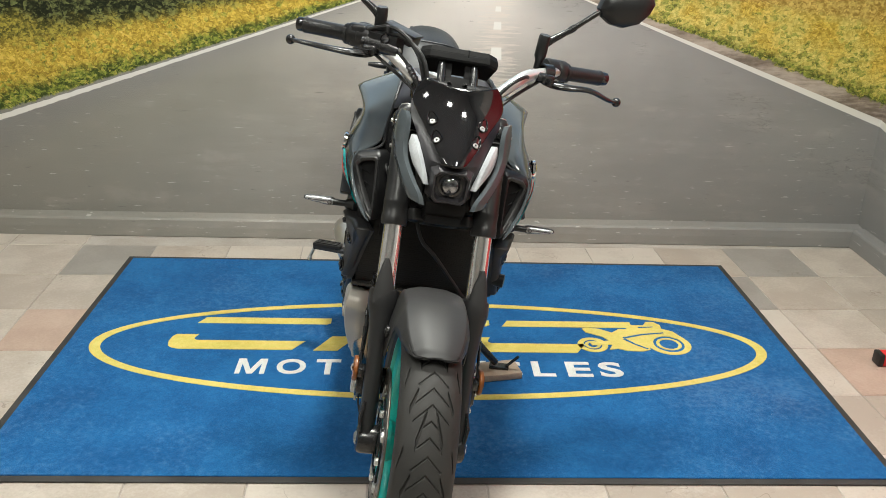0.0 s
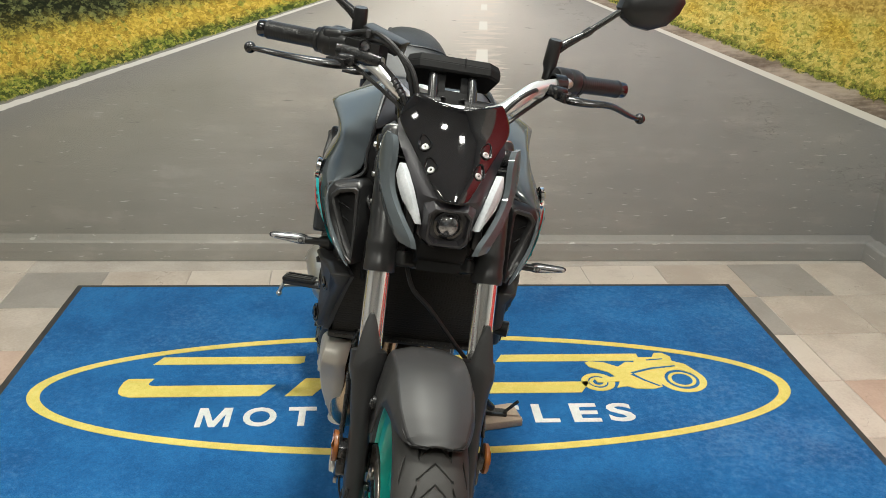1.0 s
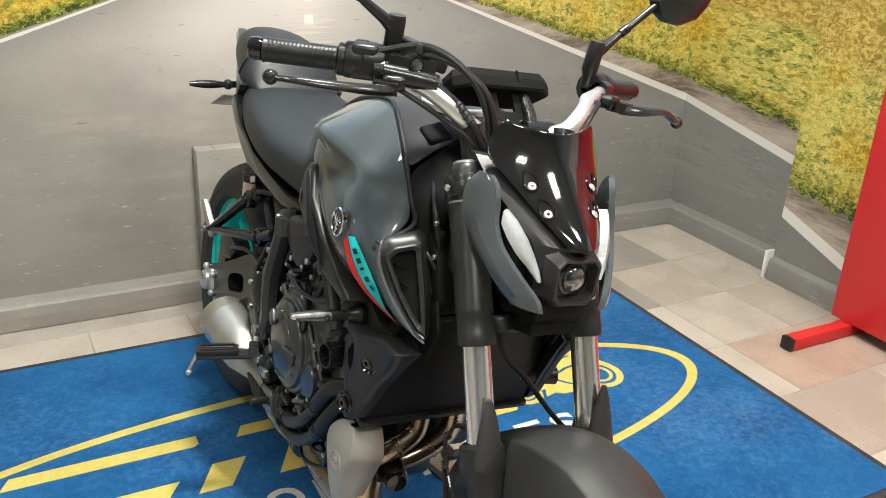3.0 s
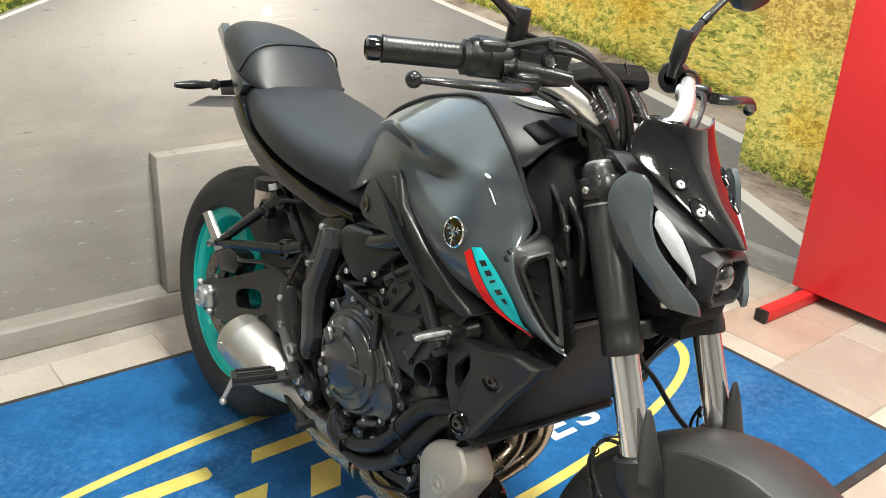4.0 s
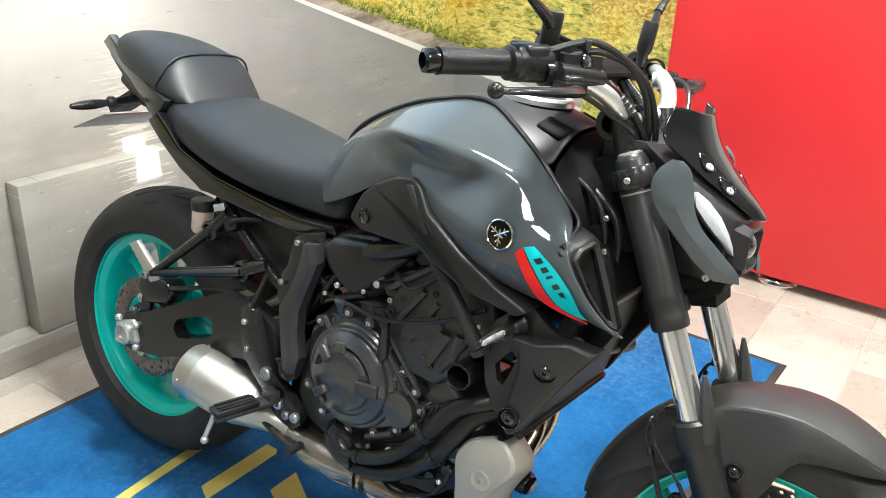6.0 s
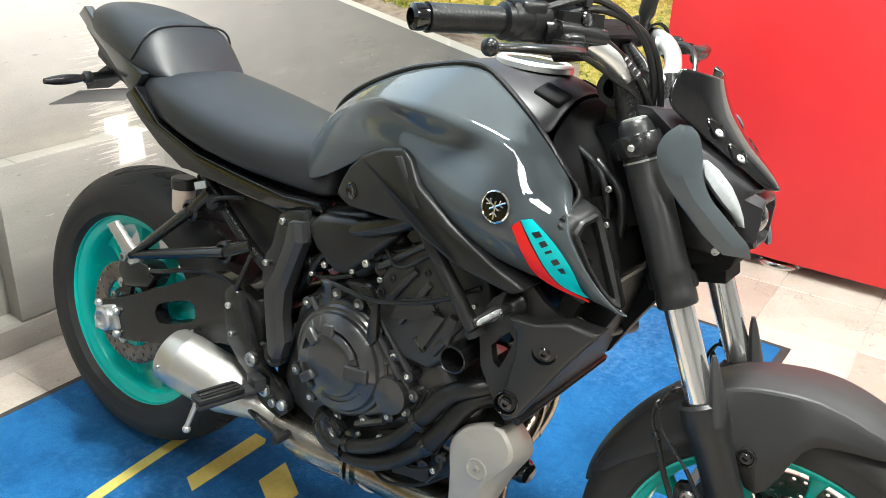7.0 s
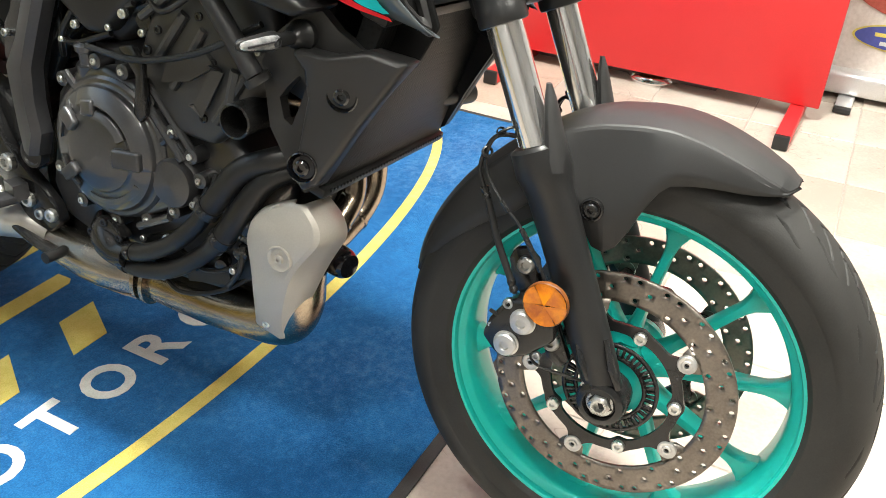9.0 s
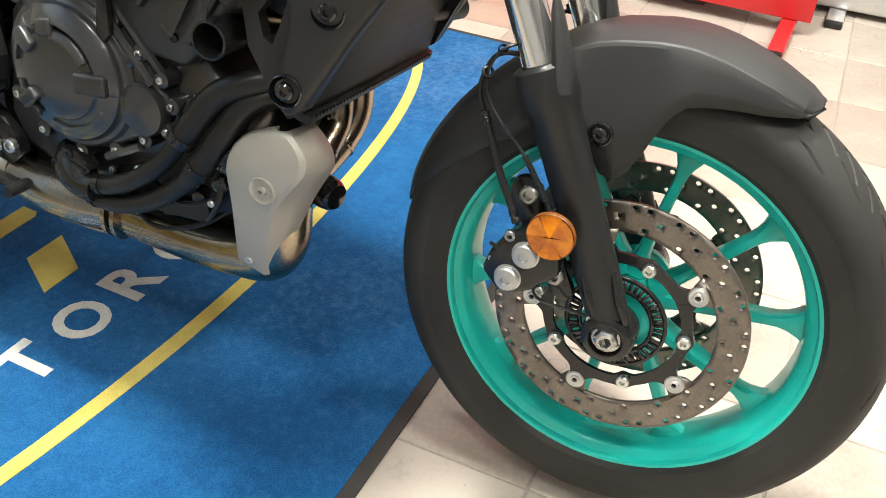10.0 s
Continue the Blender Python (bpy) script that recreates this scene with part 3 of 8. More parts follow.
def ground_plate(bm, poly, z0, z1, soft=0.0):
    count = len(bm.faces)
    a = [bm.verts.new((x, y, z0)) for x, y in poly]
    b = [bm.verts.new((x, y, z1)) for x, y in poly]
    n = len(poly)
    bm.faces.new(a[::-1])
    bm.faces.new(b)
    for i in range(n):
        bm.faces.new((a[i], a[(i + 1) % n], b[(i + 1) % n], b[i]))
    if soft:
        ease(bm, count, soft, 1)


bm = bmesh.new()
ground_plate(bm, [(CX0, CY0), (CX1, CY0), (CX1, CY1), (CX0, CY1)], 0.0005, 0.0045, 0.0015)
part("border", bm, RUBBER_EDGE, carpet, "black rubber edge of the mat")
bm = bmesh.new()
ground_plate(bm, [(CX0 + 0.022, CY0 + 0.022), (CX1 - 0.022, CY0 + 0.022), (CX1 - 0.022, CY1 - 0.022), (CX0 + 0.022, CY1 - 0.022)], 0.003, CZ, 0.002)
part("mat_surface", bm, PILE_BLUE, carpet, "brushed blue pile")
TOP = CZ + 0.0012


def oval(bm, cx, cy, rx, ry, width, n=120):
    outer = [(cx + rx * math.cos(a), cy + ry * math.sin(a)) for a in (2 * math.pi * i / n for i in range(n))]
    inner = [(cx + (rx - width) * math.cos(a), cy + (ry - width * 0.8) * math.sin(a)) for a in (2 * math.pi * i / n for i in range(n))]
    rings = [[(x, y, h) for x, y in loop] for loop, h in ((outer, CZ - 0.003), (outer, TOP), (inner, TOP), (inner, CZ - 0.003))]
    loft(bm, [[Vector(p) for p in r] for r in rings], False)


bm = bmesh.new()
oval(bm, 0.195, 2.672, 1.100, 0.325, 0.035)
part("oval_line", bm, PILE_YELLOW, carpet, "yellow oval outline")


def stroke(name, poly, material=None, lift=0.0):
    bm = bmesh.new()
    ground_plate(bm, poly, CZ - 0.003, TOP + lift)
    return part(name, bm, material or PILE_YELLOW, carpet)


# slanted bars of the emblem
BAR_T, BAR_U, LOW_T, LOW_B = 2.862, 2.818, 2.732, 2.637
for x0, x1 in ((-0.575, -0.150), (-0.036, 0.165), (0.215, 0.392), (0.455, 0.885)):
    stroke("bar", [(x0 - 0.022, BAR_U), (x1 - 0.012, BAR_U), (x1, BAR_U + 0.010), (x1, BAR_T), (x0, BAR_T)])
for x0, x1 in ((-0.585, -0.222), (0.375, 0.70)):
    stroke("bar", [(x0 - 0.072, LOW_B + 0.022), (x0 - 0.058, LOW_B + 0.008), (x0 - 0.035, LOW_B), (x1 - 0.038, LOW_B), (x1, LOW_B + 0.060), (x0 + 0.012, LOW_B + 0.060), (x0 + 0.004, LOW_B + 0.066), (x0 + 0.001, LOW_B + 0.075), (x0 + 0.010, LOW_T + 0.005), (x0 - 0.062, LOW_T + 0.005), (x0 - 0.072, LOW_T - 0.012), (x0 - 0.076, LOW_B + 0.05)])
for x0 in (-0.191, -0.001, 0.187):
    stroke("bar", [(x0, LOW_B - 0.002), (x0 + 0.077, LOW_B - 0.002), (x0 + 0.134, LOW_T), (x0 + 0.053, LOW_T)])

# small pictogram of a motorcycle in plain shapes
for cx, cy, r, inner in ((0.724, 2.694, 0.050, 0.026), (0.982, 2.704, 0.073, 0.042)):
    bm = bmesh.new()
    oval(bm, cx, cy, r, r, 0.020 + 0.08 * (r - 0.05), 36)
    part("wheel_mark", bm, PILE_YELLOW, carpet)
    bm = bmesh.new()
    oval(bm, cx, cy, inner, inner, 0.011, 28)
    part("wheel_mark", bm, PILE_YELLOW, carpet)
stroke("body_mark", [(0.708, 2.807), (0.722, 2.815), (0.767, 2.808), (0.806, 2.780), (0.837, 2.810), (0.861, 2.806), (0.876, 2.837), (0.928, 2.838), (0.943, 2.864), (0.969, 2.865), (0.988, 2.840), (0.985, 2.814), (1.019, 2.794), (1.047, 2.737), (1.015, 2.744), (0.991, 2.764), (0.965, 2.776), (0.933, 2.750), (0.913, 2.710), (0.910, 2.663), (0.881, 2.651), (0.829, 2.654), (0.805, 2.668), (0.773, 2.660), (0.790, 2.695), (0.722, 2.690), (0.717, 2.712), (0.784, 2.723), (0.767, 2.750), (0.716, 2.782)], None, 0.0007)
for poly in ([(0.835, 2.745), (0.905, 2.772), (0.985, 2.785), (0.985, 2.779), (0.908, 2.764), (0.842, 2.738)], [(0.842, 2.738), (0.870, 2.700), (0.905, 2.668), (0.900, 2.664), (0.862, 2.698), (0.832, 2.734)], [(0.905, 2.822), (0.958, 2.828), (0.958, 2.823), (0.905, 2.816)]):
    stroke("gap_mark", poly, PILE_BLUE, 0.0014)

# the readable word
WIDTHS = {"M": 0.089, "O": 0.090, "T": 0.076, "R": 0.078, "C": 0.083, "Y": 0.084, "L": 0.070, "E": 0.078, "S": 0.074}
MIDDLES = (-0.369, -0.247, -0.134, -0.020, 0.096, 0.212, 0.318, 0.425, 0.536, 0.648, 0.749)
for i, ch in enumerate("MOTORCYCLES"):
    if ch == "M":
        letter = [(0, 0), (0.019, 0), (0.019, 0.062), (0.046, 0), (0.066, 0), (0.093, 0.062), (0.093, 0), (0.112, 0), (0.112, 0.092), (0.084, 0.092), (0.056, 0.027), (0.028, 0.092), (0, 0.092)]
        stroke("letter", [(MIDDLES[0] + (x - 0.056) * 0.80, 2.486 + y) for x, y in letter], PILE_WHITE)
        continue
    curve = bpy.data.curves.new("letter", "FONT")
    curve.body, curve.size, curve.offset, curve.resolution_u = ch, 0.13, 0.0035, 4
    probe = new("letter", curve)
    data = bpy.data.meshes.new_from_object(probe.evaluated_get(bpy.context.evaluated_depsgraph_get()))
    bpy.data.objects.remove(probe)
    xs, ys = [v.co.x for v in data.vertices], [v.co.y for v in data.vertices]
    x0, y0, w, h = min(xs), min(ys), max(xs) - min(xs), max(ys) - min(ys)
    for v in data.vertices:
        v.co = ((v.co.x - x0) / w * WIDTHS[ch], (v.co.y - y0) / h * 0.092, 0)
    bm = bmesh.new()
    bm.from_mesh(data)
    bmesh.ops.remove_doubles(bm, verts=bm.verts, dist=0.0002)
    bmesh.ops.recalc_face_normals(bm, faces=bm.faces)
    for f in bm.faces:
        if f.normal.z < 0:
            f.normal_flip()
    for v in bm.verts:
        v.co.z += 0.004
    rim = [e for e in bm.edges if len(e.link_faces) == 1]
    made = bmesh.ops.extrude_edge_only(bm, edges=rim)
    for v in made["geom"]:
        if isinstance(v, bmesh.types.BMVert):
            v.co.z -= 0.004
    left = MIDDLES[i] - WIDTHS[ch] / 2
    bmesh.ops.translate(bm, verts=bm.verts, vec=(left, 2.486, CZ - 0.0028))
    part("letter", bm, PILE_WHITE, carpet, sharp=20)

# ---- red display board on feet ----
board = thing("display_board", None, "tall red sheet board on red tube feet", "display board")
bm = bmesh.new()
block(bm, (1.915, 2.15, 1.0), (0.03, 1.02, 1.91), None, 0.003)
part("panel", bm, RED_PANEL, board, "plain glossy red panel")
for y in (2.60, 1.70):
    bm = bmesh.new()
    block(bm, (1.83, y, 0.0225), (0.36, 0.042, 0.041), None, 0.003)
    foot = part("foot", bm, RED_PANEL, board)
    bm = bmesh.new()
    block(bm, (1.641, y, 0.0225), (0.018, 0.043, 0.042), None, 0.003)
    part("end_cap", bm, BLACK_PLASTIC, foot, "black plastic end cap")
    bm = bmesh.new()
    block(bm, (1.935, y, 0.5), (0.018, 0.03, 0.95), None, 0.002)
    part("upright", bm, RED_PANEL, board)

# ---- roller banner beyond the board ----
banner = thing("roller_banner", None, "pull-up banner with red print in a silver base", "banner")
bm = bmesh.new()
block(bm, (2.20, 1.35, 0.055), (0.11, 0.86, 0.075), None, 0.018, 3)
part("base", bm, BASE_SILVER, banner)
for y in (1.02, 1.58):
    bm = bmesh.new()
    block(bm, (2.13, y, 0.011), (0.19, 0.05, 0.014), None, 0.004)
    foot = part("foot", bm, BASE_SILVER, banner)
    bm = bmesh.new()
    block(bm, (2.035, y, 0.010), (0.03, 0.052, 0.016), None, 0.004)
    part("tip", bm, BLACK_PLASTIC, foot)
bm = bmesh.new()
block(bm, (2.205, 1.35, 1.05), (0.004, 0.80, 1.92), None, 0)
canvas = part("canvas", bm, surface("pale_banner_print", (0.50, 0.44, 0.40), (0.70, 0.64, 0.60), 0.4, 0.0, 2.0, 90, 0.05, 0.1), banner)
BAN_RED = surface("dark_red_print", (0.26, 0.035, 0.025), (0.42, 0.09, 0.06), 0.4, 0.0, 6, 90, 0.0, 0.05)
BAN_BLUE = surface("blue_print", (0.04, 0.05, 0.24), (0.06, 0.08, 0.32), 0.4, 0.0, 6, 90, 0.0, 0.05)


def side_oval(bm, x, y, z, ry, rz, n=40):
    bm.faces.new([bm.verts.new((x, y + ry * math.cos(a), z + rz * math.sin(a))) for a in (2 * math.pi * i / n for i in range(n))])


for y, z, ry, rz, mat, d in ((1.36, 0.40, 0.33, 0.15, BAN_RED, 0.0035), (1.34, 0.62, 0.36, 0.10, BAN_RED, 0.004), (1.45, 0.205, 0.17, 0.045, PILE_YELLOW, 0.003), (1.45, 0.205, 0.162, 0.040, BAN_BLUE, 0.0045)):
    bm = bmesh.new()
    side_oval(bm, 2.203 - d, y, z, ry, rz)
    part("print_shape", bm, mat, canvas)
for k in range(3):
    bm = bmesh.new()
    block(bm, (2.1975, 1.45 + (k - 1) * 0.075, 0.212), (0.001, 0.06, 0.012), Matrix.Rotation(radians(0), 3, "X"), 0)
    part("print_bar", bm, PILE_YELLOW, canvas)
bm = bmesh.new()
block(bm, (2.1975, 1.45, 0.186), (0.001, 0.17, 0.012), None, 0)
part("print_bar", bm, PILE_WHITE, canvas)

# chrome ring base showing under the board
bm = bmesh.new()
lathe(bm, (2.005, 2.17, 0.0), (0, 0, 1), [(0.085, 0.0), (0.085, 0.012), (0.078, 0.022), (0.068, 0.018), (0.03, 0.035), (0.012, 0.06), (0.012, 0.03)], 40)
tagged(part("stand_base", bm, CHROME, None), "small round chrome stand base on the tiles", "stand base")

# wooden block under the side stand
bm = bmesh.new()
block(bm, (0.392, 2.498, CZ + 0.0125), (0.125, 0.085, 0.022), Matrix.Rotation(radians(12), 3, "Z"), 0.003)
tagged(part("wood_block", bm, WOOD, None), "small worn wooden block under the side stand", "block")

# ---- the motorcycle: x forward from the rear axle, y to its left, z up in its leaning plane ----
YAW, LEAN_ANGLE = radians(1.6), radians(8.2)
ahead = Vector((math.sin(YAW), -math.cos(YAW), 0))
level = Vector((math.cos(YAW), math.sin(YAW), 0))
upward = Vector((0, 0, 1)) * math.cos(LEAN_ANGLE) + level * math.sin(LEAN_ANGLE)
leftward = level * math.cos(LEAN_ANGLE) - Vector((0, 0, 1)) * math.sin(LEAN_ANGLE)
stand = Matrix((ahead, leftward, upward)).transposed().to_4x4()
stand.translation = Vector((0.035, 3.102, 0.0095))
bike = thing("motorcycle", stand, "grey naked motorcycle with teal wheels leaning on its side stand", "motorcycle")

RA, FA = Vector((0.045, 0, 0.316)), Vector((1.397, 0, 0.297))


def bolt_mesh(name, r, head, socket, material):
    bm = bmesh.new()
    lathe(bm, (0, 0, 0), (0, -1, 0), [(r, -0.003), (r, head * 0.7), (r * 0.8, head), (socket, head), (socket * 0.9, head * 0.35), (0.0001, head * 0.35)], 12)
    bmesh.ops.recalc_face_normals(bm, faces=bm.faces)
    data = bpy.data.meshes.new(name)
    bm.to_mesh(data)
    bm.free()
    data.materials.append(material)
    for poly in data.polygons:
        poly.use_smooth = True
    data.set_sharp_from_angle(angle=radians(35))
    return data


BOLT_BRIGHT = bolt_mesh("bolt", 0.0065, 0.005, 0.003, ZINC)
BOLT_BLACK = bolt_mesh("bolt", 0.0085, 0.004, 0.004, BLACK_SATIN)
BOLT_BIG = bolt_mesh("bolt", 0.011, 0.008, 0.0055, ZINC)


def bolt(x, y, z, parent=None, data=None, turn=None, size=1.0):
    """A bolt head that faces the bike's right (or its left, for y above zero)."""
    ob = link("bolt", data or BOLT_BRIGHT, parent or bike)
    m = turn if turn is not None else (Matrix.Rotation(math.pi, 3, "Z") if y > 0.02 else Matrix())
    ob.matrix_local = Matrix.Translation((x, y, z)) @ m.to_4x4() @ Matrix.Diagonal((size, size, size, 1))
    return ob


# -- wheels
def tyre_mesh(bm, c, r, width, bead, depth_of, n=1100, m=96):
    """A round-shouldered tyre; depth_of(angle, side) gives the depth of the tread grooves."""
    half = width / 2
    prof = []
    for k in range(m + 1):
        s = -1 + 2 * k / m
        a = s * radians(102)
        prof.append((s, half * math.sin(a), r - 0.66 * half + 0.66 * half * math.cos(a)))
    ends = [(0.985, (prof[0][2] + bead) / 2 + 0.004), (0.95, bead + 0.003), (0.80, bead - 0.006)]
    rows = []
    for k in range(n):
        th = 2 * math.pi * k / n
        sn, cs = math.sin(th), math.cos(th)
        row = [(-half * w, z) for w, z in ends[::-1]] + [(y, z - depth_of(th, s)) for s, y, z in prof] + [(half * w, z) for w, z in ends]
        rows.append([bm.verts.new((c.x + z * sn, c.y + y, c.z + z * cs)) for y, z in row])
    for i in range(n):
        a, b = rows[i], rows[(i + 1) % n]
        for j in range(len(a) - 1):
            bm.faces.new((a[j], b[j], b[j + 1], a[j + 1]))


def tread(count, hand):
    """Groove pattern: five thin chevrons to a turn of the pattern, one with dotted ends, and long tapered slashes."""
    def depth(th, s):
        q = abs(s)
        if q > 0.70:
            return 0.0
        p = (th * hand * count / (2 * math.pi)) % 1.0

        def line(start, slope, lo, hi, w0, w1):
            """How deep a slanting groove is here, 0 to 1; its width goes from w0 at lo to w1 at hi."""
            if not lo - 0.02 < q < hi + 0.02:
                return 0.0
            k = (q - max(lo, 0.0)) / (hi - max(lo, 0.0))
            w = w0 + (w1 - w0) * k
            bow = start + slope * q - 0.10 * q * q
            side = (w - abs((p - bow + 0.5) % 1.0 - 0.5)) / (0.010 + 0.012 * max(0.0, slope - 0.7))
            end = min(q - lo, hi - q) / 0.012
            return max(0.0, min(1.0, side + 0.5, end + 0.5))

        def dot(at_p, at_q, r):
            d = math.hypot(((p - at_p + 0.5) % 1.0 - 0.5) * 1.5, q - at_q)
            return max(0.0, min(1.0, (r - d) / 0.012 + 0.5))
        thin = max(line(0.0, 0.64, -1, 0.26, 0.010, 0.008), line(0.21, 0.64, -1, 0.31, 0.010, 0.008), line(0.41, 0.64, -1, 0.33, 0.010, 0.008),
                   line(0.60, 0.60, -1, 0.14, 0.010, 0.008), line(0.79, 0.62, -1, 0.22, 0.010, 0.008), dot(0.16, 0.26, 0.022))
        wide = max(line(0.27, 2.6, 0.08, 0.24, 0.024, 0.066), line(0.78, 1.7, 0.27, 0.42, 0.016, 0.045), line(0.06, 1.9, 0.48, 0.60, 0.040, 0.018))
        return max(0.0026 * thin, 0.0042 * wide)
    return depth


def rim_profile(w, edge, bed):
    """Outer rim section as (radius, offset) pairs, outside first."""
    return [(edge, -w), (edge + 0.003, -w + 0.003), (edge + 0.001, -w + 0.009), (bed + 0.008, -w + 0.016), (bed, -w + 0.03), (bed, w - 0.03), (bed + 0.008, w - 0.016), (edge + 0.001, w - 0.009), (edge + 0.003, w - 0.003), (edge, w),
            (edge - 0.003, w - 0.0005), (edge - 0.009, w - 0.0015), (edge - 0.0105, w - 0.004), (edge - 0.0110, w - 0.009), (bed - 0.001, w - 0.014), (bed - 0.0045, w - 0.017), (bed - 0.008, w - 0.032), (bed - 0.009, 0),
            (bed - 0.008, -w + 0.032), (bed - 0.0045, -w + 0.017), (bed - 0.001, -w + 0.014), (edge - 0.0110, -w + 0.009), (edge - 0.0105, -w + 0.004), (edge - 0.009, -w + 0.0015), (edge - 0.003, -w + 0.0005), (edge, -w)]


def spoke(bm, c, deg, r0, r1, w0, w1, t0, t1, skew=0.0):
    """A cast spoke that flares into hub and rim."""
    rot = Matrix.Rotation(radians(deg), 3, "Y")
    rings = []
    for k in range(17):
        s = k / 16
        flare = 1 + 3.4 * max(0, (s - 0.72) / 0.28) ** 2.6 + 0.9 * max(0, (0.25 - s) / 0.25) ** 2
        w, t = (w0 + (w1 - w0) * s) * flare, t0 + (t1 - t0) * s
        mid = Vector((skew * (1 - s), 0, r0 + (r1 - r0) * s))
        ring = [Vector((math.copysign(abs(math.cos(a)) ** 0.6, math.cos(a)) * w / 2, math.copysign(abs(math.sin(a)) ** 0.6, math.sin(a)) * t / 2, 0)) for a in (2 * math.pi * i / 12 for i in range(12))]
        rings.append([c + rot @ (mid + p) for p in ring])
    loft(bm, rings, True)


def disc_mesh(bm, c, y, r0, r1, cells, rows, hole, phase=0.0):
    """A drilled brake ring: real holes in slanted rows."""
    def at(r, a):
        return Vector((c.x + r * math.sin(a), y, c.z + r * math.cos(a)))
    step = 2 * math.pi / cells
    dr = (r1 - r0) / rows
    weld = {}

    def vert(r, a):
        key = (round(r, 5), round(a % (2 * math.pi), 4))
        key = (key[0], 0.0 if abs(key[1] - 6.2832) < 2e-4 else key[1])
        if key not in weld:
            weld[key] = bm.verts.new(at(r, a))
        return weld[key]
    for i in range(cells):
        for j in range(rows):
            a0, a1, b0, b1 = i * step + phase, (i + 1) * step + phase, r0 + j * dr, r0 + (j + 1) * dr
            am, rm = (a0 + a1) / 2, (b0 + b1) / 2
            outer = [vert(b0, a0), vert(b0, am), vert(b0, a1), vert(rm, a1), vert(b1, a1), vert(b1, am), vert(b1, a0), vert(rm, a0)]
            if (i + 2 * j) % 3 == 0 or (j == rows - 1 and i % 3 == 0):
                inner = []
                for k in range(8):
                    g = -math.pi * 0.75 + k * math.pi / 4
                    inner.append(bm.verts.new(at(rm + hole * math.sin(g), am + hole * math.cos(g) / rm)))
                for k in range(8):
                    bm.faces.new((outer[k], outer[(k + 1) % 8], inner[(k + 1) % 8], inner[k]))
            else:
                bm.faces.new(outer)


def brake_disc(parent, c, y, r1, r0, label, carrier=True, arms=10, phase=-0.33):
    """A drilled ring on five sprung bobbins, its black carrier and the carrier's bolts."""
    face = -1 if y < 0 else 1
    bm = bmesh.new()
    disc_mesh(bm, c, y, r0, r1, 54, 3, 0.0034)
    ring = part("brake_disc", bm, DISC_STEEL, parent, label, shell=0.0045)
    if carrier:
        bm = bmesh.new()
        n = 180
        outer, inner = [], []
        for i in range(n):
            a = 2 * math.pi * i / n
            arm = max(0, math.cos((a - phase) * arms / 2)) ** 5
            lug = max(0, -math.cos((a - phase) * arms / 2)) ** 8
            outer.append((r0 * 0.775 + r0 * 0.155 * arm + r0 * 0.03 * lug, a))
            inner.append((r0 * 0.665 - r0 * 0.045 * lug, a))
        rings = [[Vector((c.x + r * math.sin(a), y + d * face, c.z + r * math.cos(a))) for r, a in loop] for loop, d in ((outer, -0.003), (outer, 0.002), (inner, 0.002), (inner, -0.003))]
        rings.append(rings[0])
        loft(bm, rings, False)
        part("disc_carrier", bm, BLACK_SATIN, parent, "black disc carrier with five arms")
        for i in range(arms // 2):
            a = 2 * math.pi * i * 2 / arms + phase
            tab = []
            for da, dr in ((-0.16, 0.004), (-0.13, -0.010), (-0.07, -0.017), (0.07, -0.017), (0.13, -0.010), (0.16, 0.004)):
                tab.append(Vector((c.x + (r0 + dr) * math.sin(a + da), y, c.z + (r0 + dr) * math.cos(a + da))))
            bm = bmesh.new()
            bm.faces.new([bm.verts.new(p) for p in tab])
            part("disc_tab", bm, DISC_STEEL, ring, shell=0.004)
            p = Vector((c.x + r0 * 0.90 * math.sin(a), y + face * 0.002, c.z + r0 * 0.90 * math.cos(a)))
            bm = bmesh.new()
            lathe(bm, p, (0, face, 0), [(0.0115, -0.004), (0.0115, 0.0015), (0.0100, 0.0025), (0.0062, 0.0020), (0.0055, 0.0035), (0.0032, 0.0035), (0.0028, -0.002), (0.0001, -0.002)], 22)
            part("bobbin", bm, ALLOY, ring, "bright steel bobbin")
            b = a + math.pi / arms * 2
            bolt(c.x + r0 * 0.71 * math.sin(b), y + face * 0.003, c.z + r0 * 0.71 * math.cos(b), parent, BOLT_BRIGHT, None, 1.25)
    return ring


